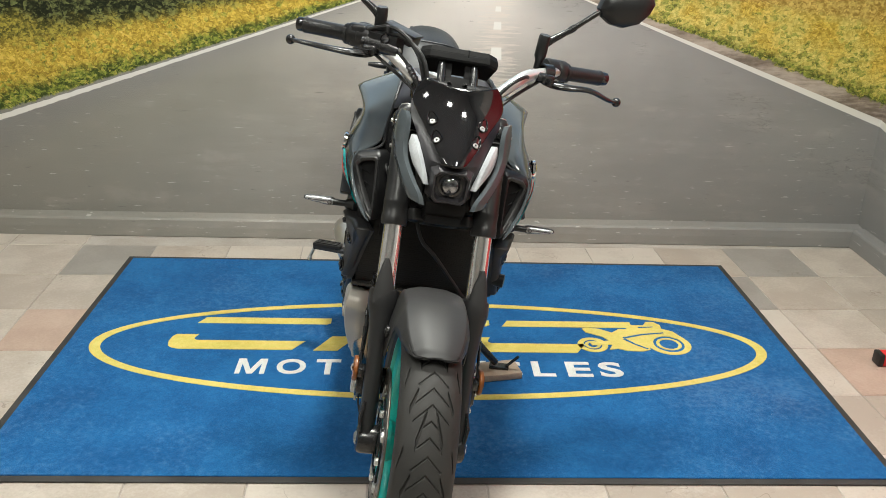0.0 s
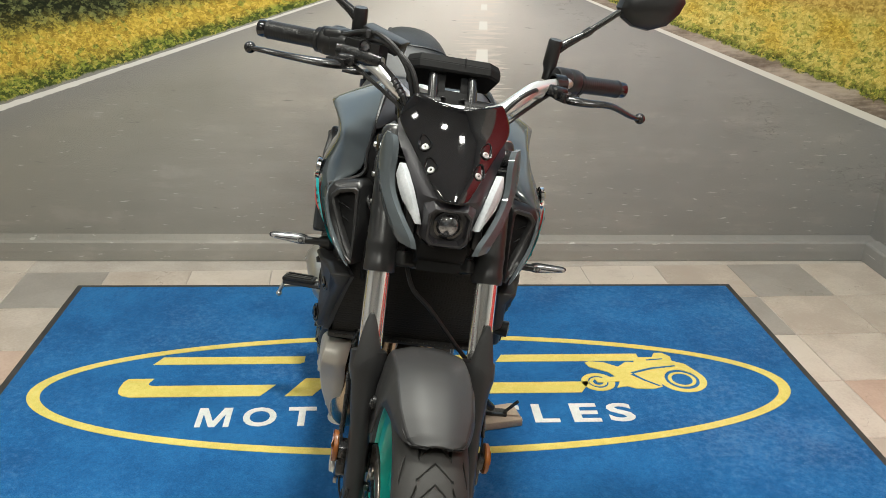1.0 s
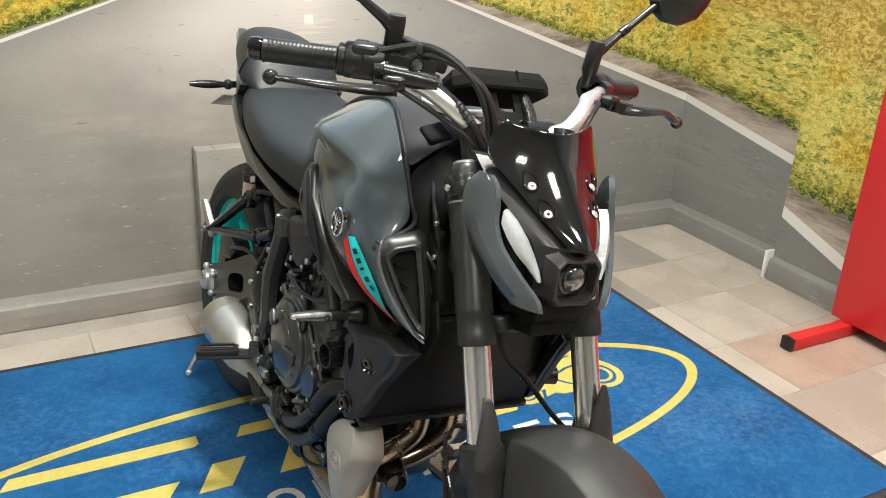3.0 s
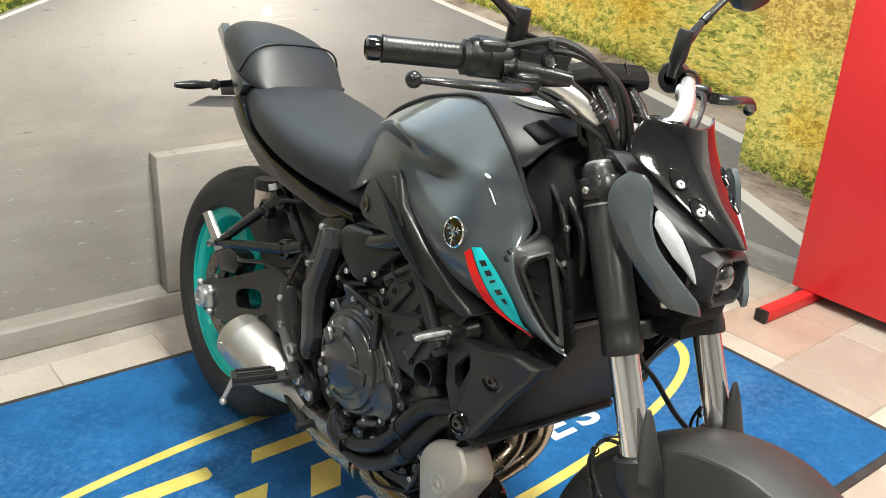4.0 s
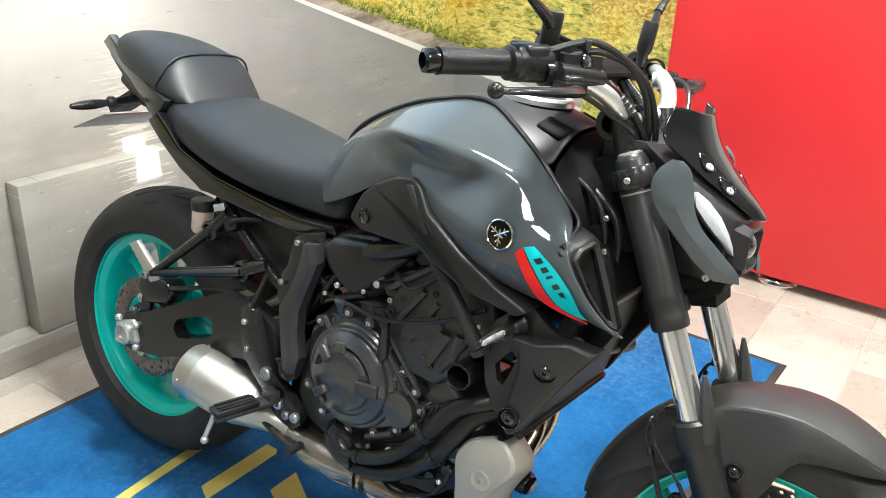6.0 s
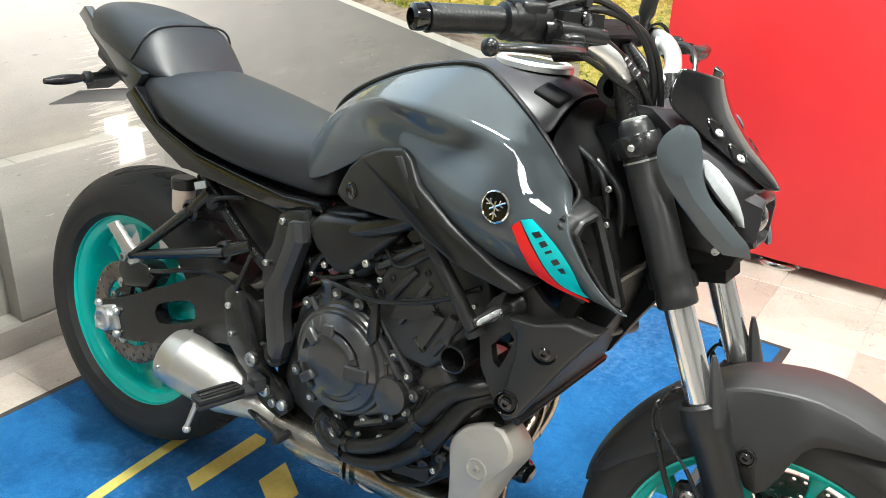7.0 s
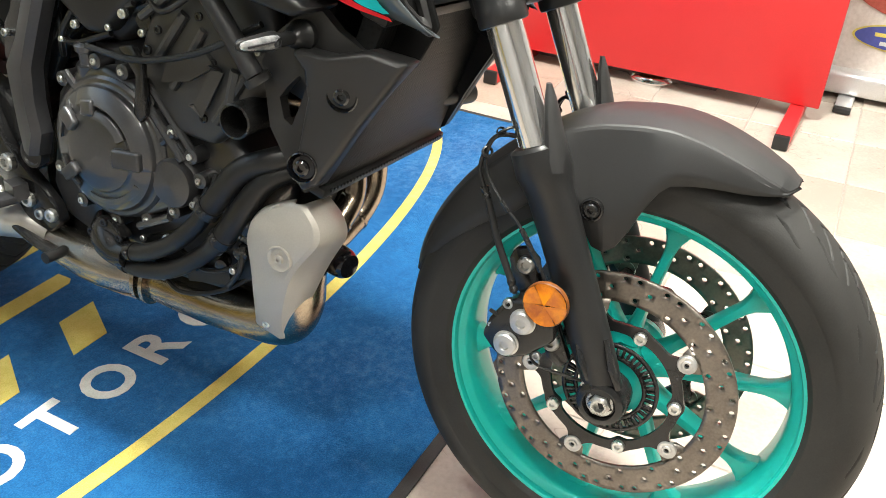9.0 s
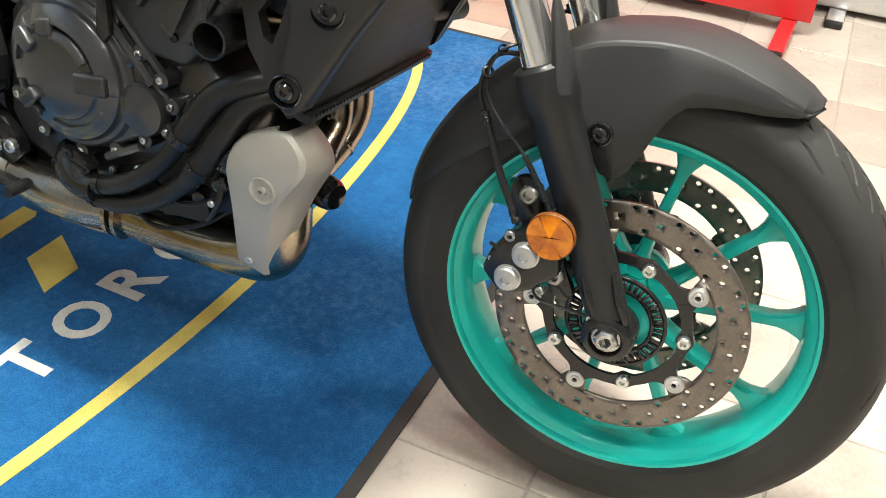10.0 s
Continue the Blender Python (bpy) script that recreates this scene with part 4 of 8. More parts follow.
def front_wheel():
    bm = bmesh.new()
    lathe(bm, FA, (0, 1, 0), rim_profile(0.050, 0.226, 0.209), 120)
    wheel = part("front_wheel", bm, TEAL, bike, "teal cast front wheel")
    bm = bmesh.new()
    tyre_mesh(bm, FA, 0.297, 0.116, 0.224, tread(12, 1), 1400, 168)
    part("tyre", bm, RUBBER, wheel, "black grooved road tyre", sharp=30)
    bm = bmesh.new()
    lathe(bm, FA, (0, 1, 0), [(0.018, -0.062), (0.040, -0.060), (0.043, -0.045), (0.034, -0.03), (0.034, 0.03), (0.043, 0.045), (0.040, 0.06), (0.018, 0.062), (0.018, -0.062)], 48)
    part("hub", bm, TEAL, wheel)
    for i in range(10):
        bm = bmesh.new()
        spoke(bm, FA, 36 * i + 9, 0.036, 0.204, 0.017, 0.012, 0.040, 0.024, 0.006 if i % 2 else -0.006)
        part("spoke", bm, TEAL, wheel)
    brake_disc(wheel, FA, -0.066, 0.149, 0.113, "drilled right brake disc")
    brake_disc(wheel, FA, 0.066, 0.149, 0.113, "drilled left brake disc")
    # slotted sensor ring
    bm = bmesh.new()
    n = 96
    for k in range(48):
        a0, a1 = 2 * math.pi * k / 48, 2 * math.pi * (k + 0.55) / 48
        vs = []
        for r, a in ((0.044, a0), (0.056, a0), (0.056, a1), (0.044, a1)):
            vs.append(bm.verts.new((FA.x + r * math.sin(a), -0.070, FA.z + r * math.cos(a))))
        bm.faces.new(vs)
    for r0, r1 in ((0.040, 0.045), (0.055, 0.060)):
        lathe(bm, FA + Vector((0, -0.070, 0)), (0, 1, 0), [(r0, 0), (r1, 0)], 96)
    part("sensor_ring", bm, BLACK_SATIN, wheel, "slotted black sensor ring", shell=0.003)
    return wheel


def rear_wheel():
    bm = bmesh.new()
    lathe(bm, RA, (0, 1, 0), rim_profile(0.070, 0.221, 0.196), 120)
    wheel = part("rear_wheel", bm, TEAL, bike, "teal cast rear wheel")
    bm = bmesh.new()
    tyre_mesh(bm, RA, 0.312, 0.172, 0.219, tread(11, -1), 900, 80)
    part("tyre", bm, RUBBER, wheel, "wide black grooved rear tyre", sharp=30)
    bm = bmesh.new()
    lathe(bm, RA, (0, 1, 0), [(0.02, -0.070), (0.05, -0.068), (0.052, -0.05), (0.042, -0.03), (0.042, 0.03), (0.06, 0.05), (0.06, 0.075), (0.02, 0.078), (0.02, -0.070)], 48)
    part("hub", bm, TEAL, wheel)
    for i in range(10):
        bm = bmesh.new()
        spoke(bm, RA, 36 * i + 20, 0.044, 0.190, 0.018, 0.013, 0.055, 0.04, 0.008 if i % 2 else -0.008)
        part("spoke", bm, TEAL, wheel)
    brake_disc(wheel, RA, -0.080, 0.1155, 0.076, "drilled rear brake disc", True, 10)
    return wheel


front_wheel()
rear_wheel()

# -- front fork
FORK = (Vector((1.40, 0, 0.300)) - Vector((1.097, 0, 0.945))).normalized()


def fork_at(z, y=0.0, out=0.0):
    t = (z - 0.945) / FORK.z
    p = Vector((1.097, y, 0.945)) + FORK * t
    return p + Vector((math.cos(math.atan2(-FORK.x, -FORK.z)), 0, 0)) * out


for side in (-1, 1):
    y = side * 0.096
    bm = bmesh.new()
    lathe(bm, fork_at(0.931, y), FORK, [(0.0001, -0.004), (0.018, -0.004), (0.022, 0.0), (0.0235, 0.006), (0.0255, 0.02), (0.0255, 0.030), (0.0268, 0.034), (0.0268, 0.196), (0.0276, 0.200), (0.0276, 0.206), (0.0268, 0.209), (0.0268, 0.230), (0.0278, 0.233), (0.0278, 0.248), (0.0265, 0.251), (0.022, 0.252)], 32)
    leg = part("fork_leg", bm, FORK_BLACK, bike, "black upper fork tube")
    bm = bmesh.new()
    lathe(bm, fork_at(0.9345, y), FORK, [(0.0001, -0.001), (0.009, -0.001), (0.010, -0.004), (0.013, -0.004), (0.0185, -0.002), (0.0185, 0.006)], 24)
    part("fork_cap", bm, ALLOY, leg, "bare alloy fork cap")
    bm = bmesh.new()
    lathe(bm, fork_at(0.700, y), FORK, [(0.0205, -0.01), (0.0205, 0.16)], 32)
    part("stanchion", bm, STANCHION, leg, "bright chrome stanchion")
    bm = bmesh.new()
    low = 0.582
    length = (fork_at(0.30) - fork_at(low)).length
    lathe(bm, fork_at(low, y), FORK, [(0.021, 0.012), (0.026, 0.0), (0.0315, 0.004), (0.0325, 0.032), (0.0295, 0.045), (0.0272, 0.058), (0.0265, 0.13), (0.0262, 0.2), (0.0255, length - 0.05), (0.022, length + 0.012), (0.0001, length + 0.02)], 32)
    top = fork_at(low, y)
    for v in bm.verts:
        k = min(1.0, max(0.0, (top.z - v.co.z - 0.04) / 0.06))
        v.co.y = y + (v.co.y - y) * (1 - 0.30 * k)
    part("slider", bm, FORK_BLACK, leg, "matt black fork slider")
    bm = bmesh.new()
    hub = Vector((1.397, side * 0.085, 0.296))
    lathe(bm, hub, (0, side, 0), [(0.0001, -0.012), (0.030, -0.012), (0.031, 0.018), (0.028, 0.026), (0.0225, 0.029), (0.020, 0.029), (0.0185, 0.022), (0.0001, 0.022)], 32)
    foot = part("axle_clamp", bm, BLACK_SATIN, leg, "cast black axle clamp")
    for dx in (-0.019, 0.017):
        bm = bmesh.new()
        a = Vector((1.397 + dx, side * 0.108, 0.322))
        sweep(bm, [a, a + Vector((-0.012, side * 0.004, 0.026)), a + Vector((-0.026, side * -0.002, 0.056))], [0.0042, 0.0052, 0.0030], 8)
        part("clamp_rib", bm, BLACK_SATIN, foot)
    bolt(1.374, side * 0.104, 0.312, foot, BOLT_BRIGHT, None, 0.7)
    bm = bmesh.new()
    lathe(bm, hub + Vector((0, side * 0.024, 0)), (0, side, 0), [(0.0165, -0.004), (0.0165, 0.001), (0.0135, 0.0015)], 28)
    part("axle_washer", bm, ZINC, foot, "bright axle washer")
    bm = bmesh.new()
    lathe(bm, hub + Vector((0, side * 0.024, 0)), (0.1, side, 0), [(0.0125, 0.0), (0.0135, 0.002), (0.0135, 0.007), (0.0100, 0.0095), (0.0072, 0.0095), (0.0068, 0.002), (0.0001, 0.002)], 6)
    part("axle_nut", bm, ZINC, foot, "bright axle nut")
    # protector spike in front of the stanchion
    bm = bmesh.new()
    base, tip = Vector((1.296, side * 0.098, 0.562)), Vector((1.272, side * 0.101, 0.652))
    rings = []
    for k in range(7):
        s = k / 6
        w, d = 0.021 * (1 - s) ** 0.7 + 0.004, 0.011 * (1 - s) ** 0.7 + 0.003
        p = base.lerp(tip, s)
        rings.append([p + Vector((math.sin(a) * d, math.cos(a) * w, 0)) for a in (2 * math.pi * i / 14 for i in range(14))])
    loft(bm, rings, True)
    part("fork_protector", bm, FENDER_GREY, leg, "pointed charcoal fork protector")
    bolt(fork_at(0.903, y).x, y + side * 0.0315, 0.903, leg, BOLT_BRIGHT, None, 0.75)
    bm = bmesh.new()
    lathe(bm, fork_at(0.886, y), FORK, [(0.0260, -0.001), (0.0276, 0.0), (0.0276, 0.002), (0.0260, 0.003)], 32)
    part("tube_ring", bm, ALLOY, leg, "thin bright ring under the clamp")

# bar risers
for side in (-1, 1):
    bm = bmesh.new()
    sweep(bm, [(1.098, side * 0.066, 0.905), (1.088, side * 0.074, 0.945), (1.076, side * 0.082, 0.985)], [0.024, 0.021, 0.019], 20)
    part("bar_riser", bm, BLACK_SATIN, bike, "black bar riser")
    bm = bmesh.new()
    lathe(bm, fork_at(0.918, side * 0.096), FORK, [(0.026, 0.0), (0.0305, 0.0), (0.0318, 0.003), (0.0318, 0.026), (0.0305, 0.029), (0.026, 0.029)], 28)
    clamp = part("fork_clamp", bm, BLACK_SATIN, bike, "black upper fork clamp")
    bolt(1.130, side * 0.108, 0.920, clamp, BOLT_BRIGHT, Matrix.Rotation(radians(45 if side < 0 else 135), 3, "Z"), 1.1)
# yokes
for z, thick, xoff in ((0.903, 0.026, -0.02), (0.728, 0.026, -0.03)):
    bm = bmesh.new()
    c = fork_at(z)
    k = 1.0 if z > 0.8 else 0.60
    poly = [(-0.028, -0.112), (0.006, -0.120), (0.022, -0.096), (0.008, -0.045), (0.010, 0.045), (0.022, 0.096), (0.006, 0.120), (-0.028, 0.112), (-0.065, 0.05), (-0.065, -0.05)]
    poly = [(x, y * k) for x, y in poly]
    tilt = Matrix.Rotation(math.atan2(FORK.x, -FORK.z) * -1, 3, "Y")
    count = len(bm.faces)
    a = [bm.verts.new(c + tilt @ Vector((x, y, -thick / 2))) for x, y in poly]
    b = [bm.verts.new(c + tilt @ Vector((x, y, thick / 2))) for x, y in poly]
    bm.faces.new(a)
    bm.faces.new(b[::-1])
    for i in range(len(poly)):
        j = (i + 1) % len(poly)
        bm.faces.new((a[i], b[i], b[j], a[j]))
    bmesh.ops.recalc_face_normals(bm, faces=bm.faces)
    ease(bm, count, 0.006, 3)
    part("fork_yoke", bm, FORK_BLACK, bike, "cast black fork yoke")
bm = bmesh.new()
sweep(bm, [fork_at(0.95) + Vector((-0.035, 0, 0)), fork_at(0.70) + Vector((-0.045, 0, 0))], [0.024, 0.03], 20)
block(bm, (1.080, 0, 0.850), (0.060, 0.130, 0.150), spin_y(-24), 0.012)
part("steering_stem", bm, BLACK_MATT, bike, "black steering head")
bm = bmesh.new()
block(bm, (1.190, 0, 0.775), (0.080, 0.110, 0.060), spin_y(-20), 0.010)
block(bm, (1.222, 0, 0.752), (0.050, 0.074, 0.050), spin_y(-12), 0.006)
slab(bm, [(1.15, 0.80), (1.262, 0.785), (1.255, 0.755), (1.215, 0.728), (1.16, 0.735)], -0.042, 0.042, 0.006)
part("lamp_bracket", bm, BLACK_MATT, bike, "black moulded lamp bracket")
for y in (-0.022, 0.024):
    bolt(1.232, y, 0.738, bike, BOLT_BRIGHT, Matrix.Rotation(radians(90), 3, "Z") @ Matrix.Rotation(radians(-10), 3, "X"), 0.8)

# -- front mudguard
# degrees round the axle, crown radius, half width at the crease, radius and half width of the lower edge
GUARD = ((63.0, 0.317, 0.012, 0.314, 0.016), (63.5, 0.318, 0.027, 0.311, 0.032), (64.3, 0.318, 0.037, 0.307, 0.043), (66, 0.320, 0.044, 0.300, 0.050), (69, 0.321, 0.049, 0.292, 0.056), (72, 0.323, 0.053, 0.286, 0.061), (76, 0.325, 0.057, 0.281, 0.066), (82, 0.329, 0.059, 0.273, 0.071), (86, 0.331, 0.060, 0.267, 0.075),
         (88.5, 0.332, 0.059, 0.255, 0.078), (91, 0.332, 0.060, 0.234, 0.080), (94, 0.332, 0.060, 0.207, 0.082), (98, 0.331, 0.060, 0.186, 0.083), (102, 0.331, 0.060, 0.179, 0.084), (106, 0.330, 0.060, 0.186, 0.084),
         (109, 0.328, 0.060, 0.214, 0.083), (111, 0.327, 0.060, 0.244, 0.080), (116, 0.323, 0.058, 0.250, 0.074), (130, 0.316, 0.055, 0.243, 0.068), (145, 0.311, 0.049, 0.256, 0.064), (158, 0.308, 0.039, 0.274, 0.055), (166, 0.307, 0.023, 0.291, 0.034), (171, 0.306, 0.006, 0.302, 0.010))


def guard():
    keys = np.array(GUARD)
    turns = sorted({*np.linspace(63.0, 171, 54).tolist(), *keys[:, 0].tolist()})
    bm = bmesh.new()
    rings = []
    for deg in turns:
        r, wc, rb, wb = (float(np.interp(deg, keys[:, 0], keys[:, k])) for k in (1, 2, 3, 4))
        rc = max(rb + 0.002, r - 0.006 - 0.10 * wc)
        side = [(wb, rb), (wb - (wb - wc) * 0.25, rb + (rc - rb) * 0.35), (wb - (wb - wc) * 0.62, rb + (rc - rb) * 0.75), (wc + 0.0015, rc - 0.0035), (wc - 0.0005, rc - 0.0003), (wc - 0.003, rc + 0.0016), (wc * 0.70, rc + 0.0016 + (r - rc - 0.0026) * 0.53), (wc * 0.44, r - 0.0010), (wc * 0.22, r - 0.0003)]
        row = [(-w, q) for w, q in side] + [(0.0, r)] + [(w, q) for w, q in side[::-1]]
        a = radians(deg)
        rings.append([Vector((FA.x + q * math.cos(a), w, FA.z + q * math.sin(a))) for w, q in row])
    loft(bm, rings, False, False)
    ob = part("front_mudguard", bm, FENDER_GREY, bike, "charcoal front mudguard with side flaps", sharp=14, shell=0.0035)
    for side in (-1, 1):
        bm = bmesh.new()
        lathe(bm, (1.338, side * 0.0825, 0.518), (0, side, 0), [(0.0135, -0.004), (0.0135, 0.0018), (0.0118, 0.0026), (0.0100, 0.0006), (0.0080, 0.0006), (0.0080, 0.0045), (0.0065, 0.0058), (0.0036, 0.0058), (0.0030, 0.002), (0.0001, 0.002)], 24)
        part("guard_bolt", bm, BLACK_SATIN, ob, "black socket bolt in a collar")
    return ob


guard()

# -- brake calipers, reflectors, hoses
for side in (-1, 1):
    def across(a, b):
        return min(side * a, side * b), max(side * a, side * b)
    bm = bmesh.new()
    slab(bm, [(1.245, 0.346), (1.252, 0.371), (1.264, 0.390), (1.277, 0.404), (1.308, 0.411), (1.326, 0.402), (1.334, 0.365), (1.305, 0.336), (1.280, 0.324), (1.264, 0.327)], *across(0.100, 0.128), 0.006, 0, 3)
    slab(bm, [(1.247, 0.350), (1.262, 0.384), (1.276, 0.397), (1.300, 0.392), (1.292, 0.344), (1.274, 0.330)], *across(0.055, 0.104), 0.005)
    cal = part("brake_caliper", bm, BLACK_SATIN, bike, "black four-piston brake caliper")
    bm = bmesh.new()
    slab(bm, [(1.256, 0.441), (1.262, 0.455), (1.277, 0.460), (1.292, 0.448), (1.300, 0.420), (1.318, 0.398), (1.336, 0.360), (1.350, 0.332), (1.340, 0.318), (1.322, 0.326), (1.306, 0.360), (1.284, 0.392), (1.264, 0.412)], *across(0.088, 0.101), 0.004)
    part("caliper_bracket", bm, BLACK_SATIN, cal, "black caliper mounting ear")
    for x, z in ((1.278, 0.346), (1.294, 0.380)):
        bm = bmesh.new()
        lathe(bm, (x, side * 0.127, z), (0, side, 0), [(0.0160, -0.004), (0.0160, 0.002), (0.0142, 0.0025), (0.0142, 0.007), (0.0125, 0.0090), (0.0060, 0.0096), (0.0050, 0.0066), (0.0001, 0.0066)], 28)
        part("piston_cap", bm, ALLOY, cal, "bare alloy piston cap")
    for x, z, sz in ((1.280, 0.440, 1.0), (1.325, 0.352, 1.0), (1.2725, 0.396, 0.62), (1.256, 0.362, 0.45), (1.316, 0.340, 0.5)):
        bolt(x, side * (0.102 if sz > 0.9 else 0.124), z, cal, BOLT_BIG, None, sz)
    bm = bmesh.new()
    sweep(bm, [(1.262, side * 0.125, 0.377), (1.252, side * 0.129, 0.383)], [0.003, 0.0022], 8)
    part("bleed_nipple", bm, GRIP_RUBBER, cal)
    # round reflector of six ribbed wedges on a stalk
    bm = bmesh.new()
    c = Vector((1.319, side * 0.134, 0.4140))
    lathe(bm, c, (0, side, 0), [(0.0001, -0.005), (0.0250, -0.005), (0.0270, -0.003), (0.0270, 0.0022), (0.0262, 0.0034), (0.0256, 0.002)], 40)
    refl = part("reflector_rim", bm, AMBER_DULL, bike, "dull amber rim of the reflector")
    for k in range(6):
        a0, a1 = radians(60 * k + 8), radians(60 * k + 68)
        tall, low = (0.0068, 0.0024) if k % 2 else (0.0040, 0.0046)
        bm = bmesh.new()
        rows = []
        for i in range(10):
            q = i / 9
            h = tall + (low - tall) * q + (0.00012 if i % 2 else 0.0)
            rows.append([c + Vector((0.0257 * q * math.cos(a), side * h, 0.0257 * q * math.sin(a))) for a in (a0 + (a1 - a0) * j / 6 for j in range(7))])
        loft(bm, rows, False, False)
        bmesh.ops.remove_doubles(bm, verts=bm.verts, dist=0.0001)
        part("reflector_segment", bm, AMBER, refl, "amber reflector segment", sharp=5)
    bm = bmesh.new()
    block(bm, (1.329, side * 0.122, 0.414), (0.024, 0.018, 0.022), None, 0.004)
    part("reflector_bracket", bm, BLACK_SATIN, bike)
    hose = spline([(1.278, side * 0.124, 0.410), (1.266, side * 0.122, 0.432), (1.247, side * 0.120, 0.466), (1.235, side * 0.119, 0.495), (1.222, side * 0.118, 0.523), (1.213, side * 0.118, 0.545), (1.217, side * 0.117, 0.570), (1.230, side * 0.113, 0.588), (1.262, side * 0.094, 0.585)], 7)
    bm = bmesh.new()
    sweep(bm, hose, 0.0027, 8)
    line = part("brake_hose", bm, GRIP_RUBBER, bike, "black brake hose")
    bm = bmesh.new()
    sweep(bm, hose[4:27], 0.0044, 10)
    part("hose_sleeve", bm, GRIP_RUBBER, line)
    for i in (3, 27):
        bm = bmesh.new()
        d = hose[i + 1] - hose[i]
        lathe(bm, hose[i], d, [(0.0028, -0.008), (0.0052, -0.007), (0.0052, -0.002), (0.0040, 0.0), (0.0052, 0.002), (0.0052, 0.007), (0.0028, 0.008)], 12)
        part("hose_ferrule", bm, BLACK_SATIN, line, "crimped hose end")
    wire = spline([(1.378, side * 0.100, 0.312), (1.345, side * 0.110, 0.318), (1.312, side * 0.116, 0.325), (1.306, side * 0.118, 0.352), (1.318, side * 0.122, 0.412), (1.312, side * 0.125, 0.435), (1.287, side * 0.125, 0.473), (1.271, side * 0.125, 0.494), (1.249, side * 0.125, 0.514), (1.226, side * 0.122, 0.540), (1.220, side * 0.121, 0.568), (1.232, side * 0.118, 0.593), (1.252, side * 0.104, 0.600), (1.270, side * 0.090, 0.590)], 6)
    bm = bmesh.new()
    sweep(bm, wire, 0.0019, 6)
    cable = part("sensor_wire", bm, GRIP_RUBBER, bike, "thin black sensor wire")
    bm = bmesh.new()
    sweep(bm, wire[32:42], 0.0034, 8)
    sweep(bm, wire[46:50], 0.0030, 8)
    part("wire_sleeve", bm, BLACK_SATIN, cable)
    for i, r in ((60, 0.0065), (66, 0.0055)):
        bm = bmesh.new()
        lathe(bm, wire[i], (0.4, side * 0.6, 0.5), [(0.0045, -0.003), (r, -0.002), (r, 0.002), (0.0045, 0.003)], 10)
        part("cable_clip", bm, GRIP_RUBBER, cable)

# -- handlebar
GRIPS = {-1: ((0.971, -0.246, 1.044), (0.921, -0.343, 1.040)), 1: ((0.948, 0.252, 1.034), (0.905, 0.346, 1.029))}


def bar_line(side):
    a, b = GRIPS[side]
    return spline([(1.052, 0, 0.968), (1.058, side * 0.045, 0.970), (1.077, side * 0.085, 0.984), (1.066, side * 0.120, 1.010), (1.040, side * 0.152, 1.028), (1.000, side * 0.205, 1.037), a, b], 6)


bm = bmesh.new()
whole = [p for p in bar_line(-1)][::-1] + bar_line(1)[1:]
sweep(bm, whole, 0.0115, 16)
for side in (-1, 1):
    thick = bar_line(side)[:26]
    sweep(bm, thick, 0.0132, 16)
part("handlebar", bm, BAR_SILVER, bike, "silver tapered handlebar")
for y in (-0.04, 0.04):
    bm = bmesh.new()
    lathe(bm, (1.056, y * 1.2 - 0.026, 0.969), (0, 1, 0), [(0.0148, 0), (0.024, 0.0), (0.024, 0.052), (0.0148, 0.052)], 24)
    block(bm, (1.060, y, 0.940), (0.04, 0.026, 0.05), None, 0.004)
    part("bar_clamp", bm, BLACK_SATIN, bike, "black bar clamp")
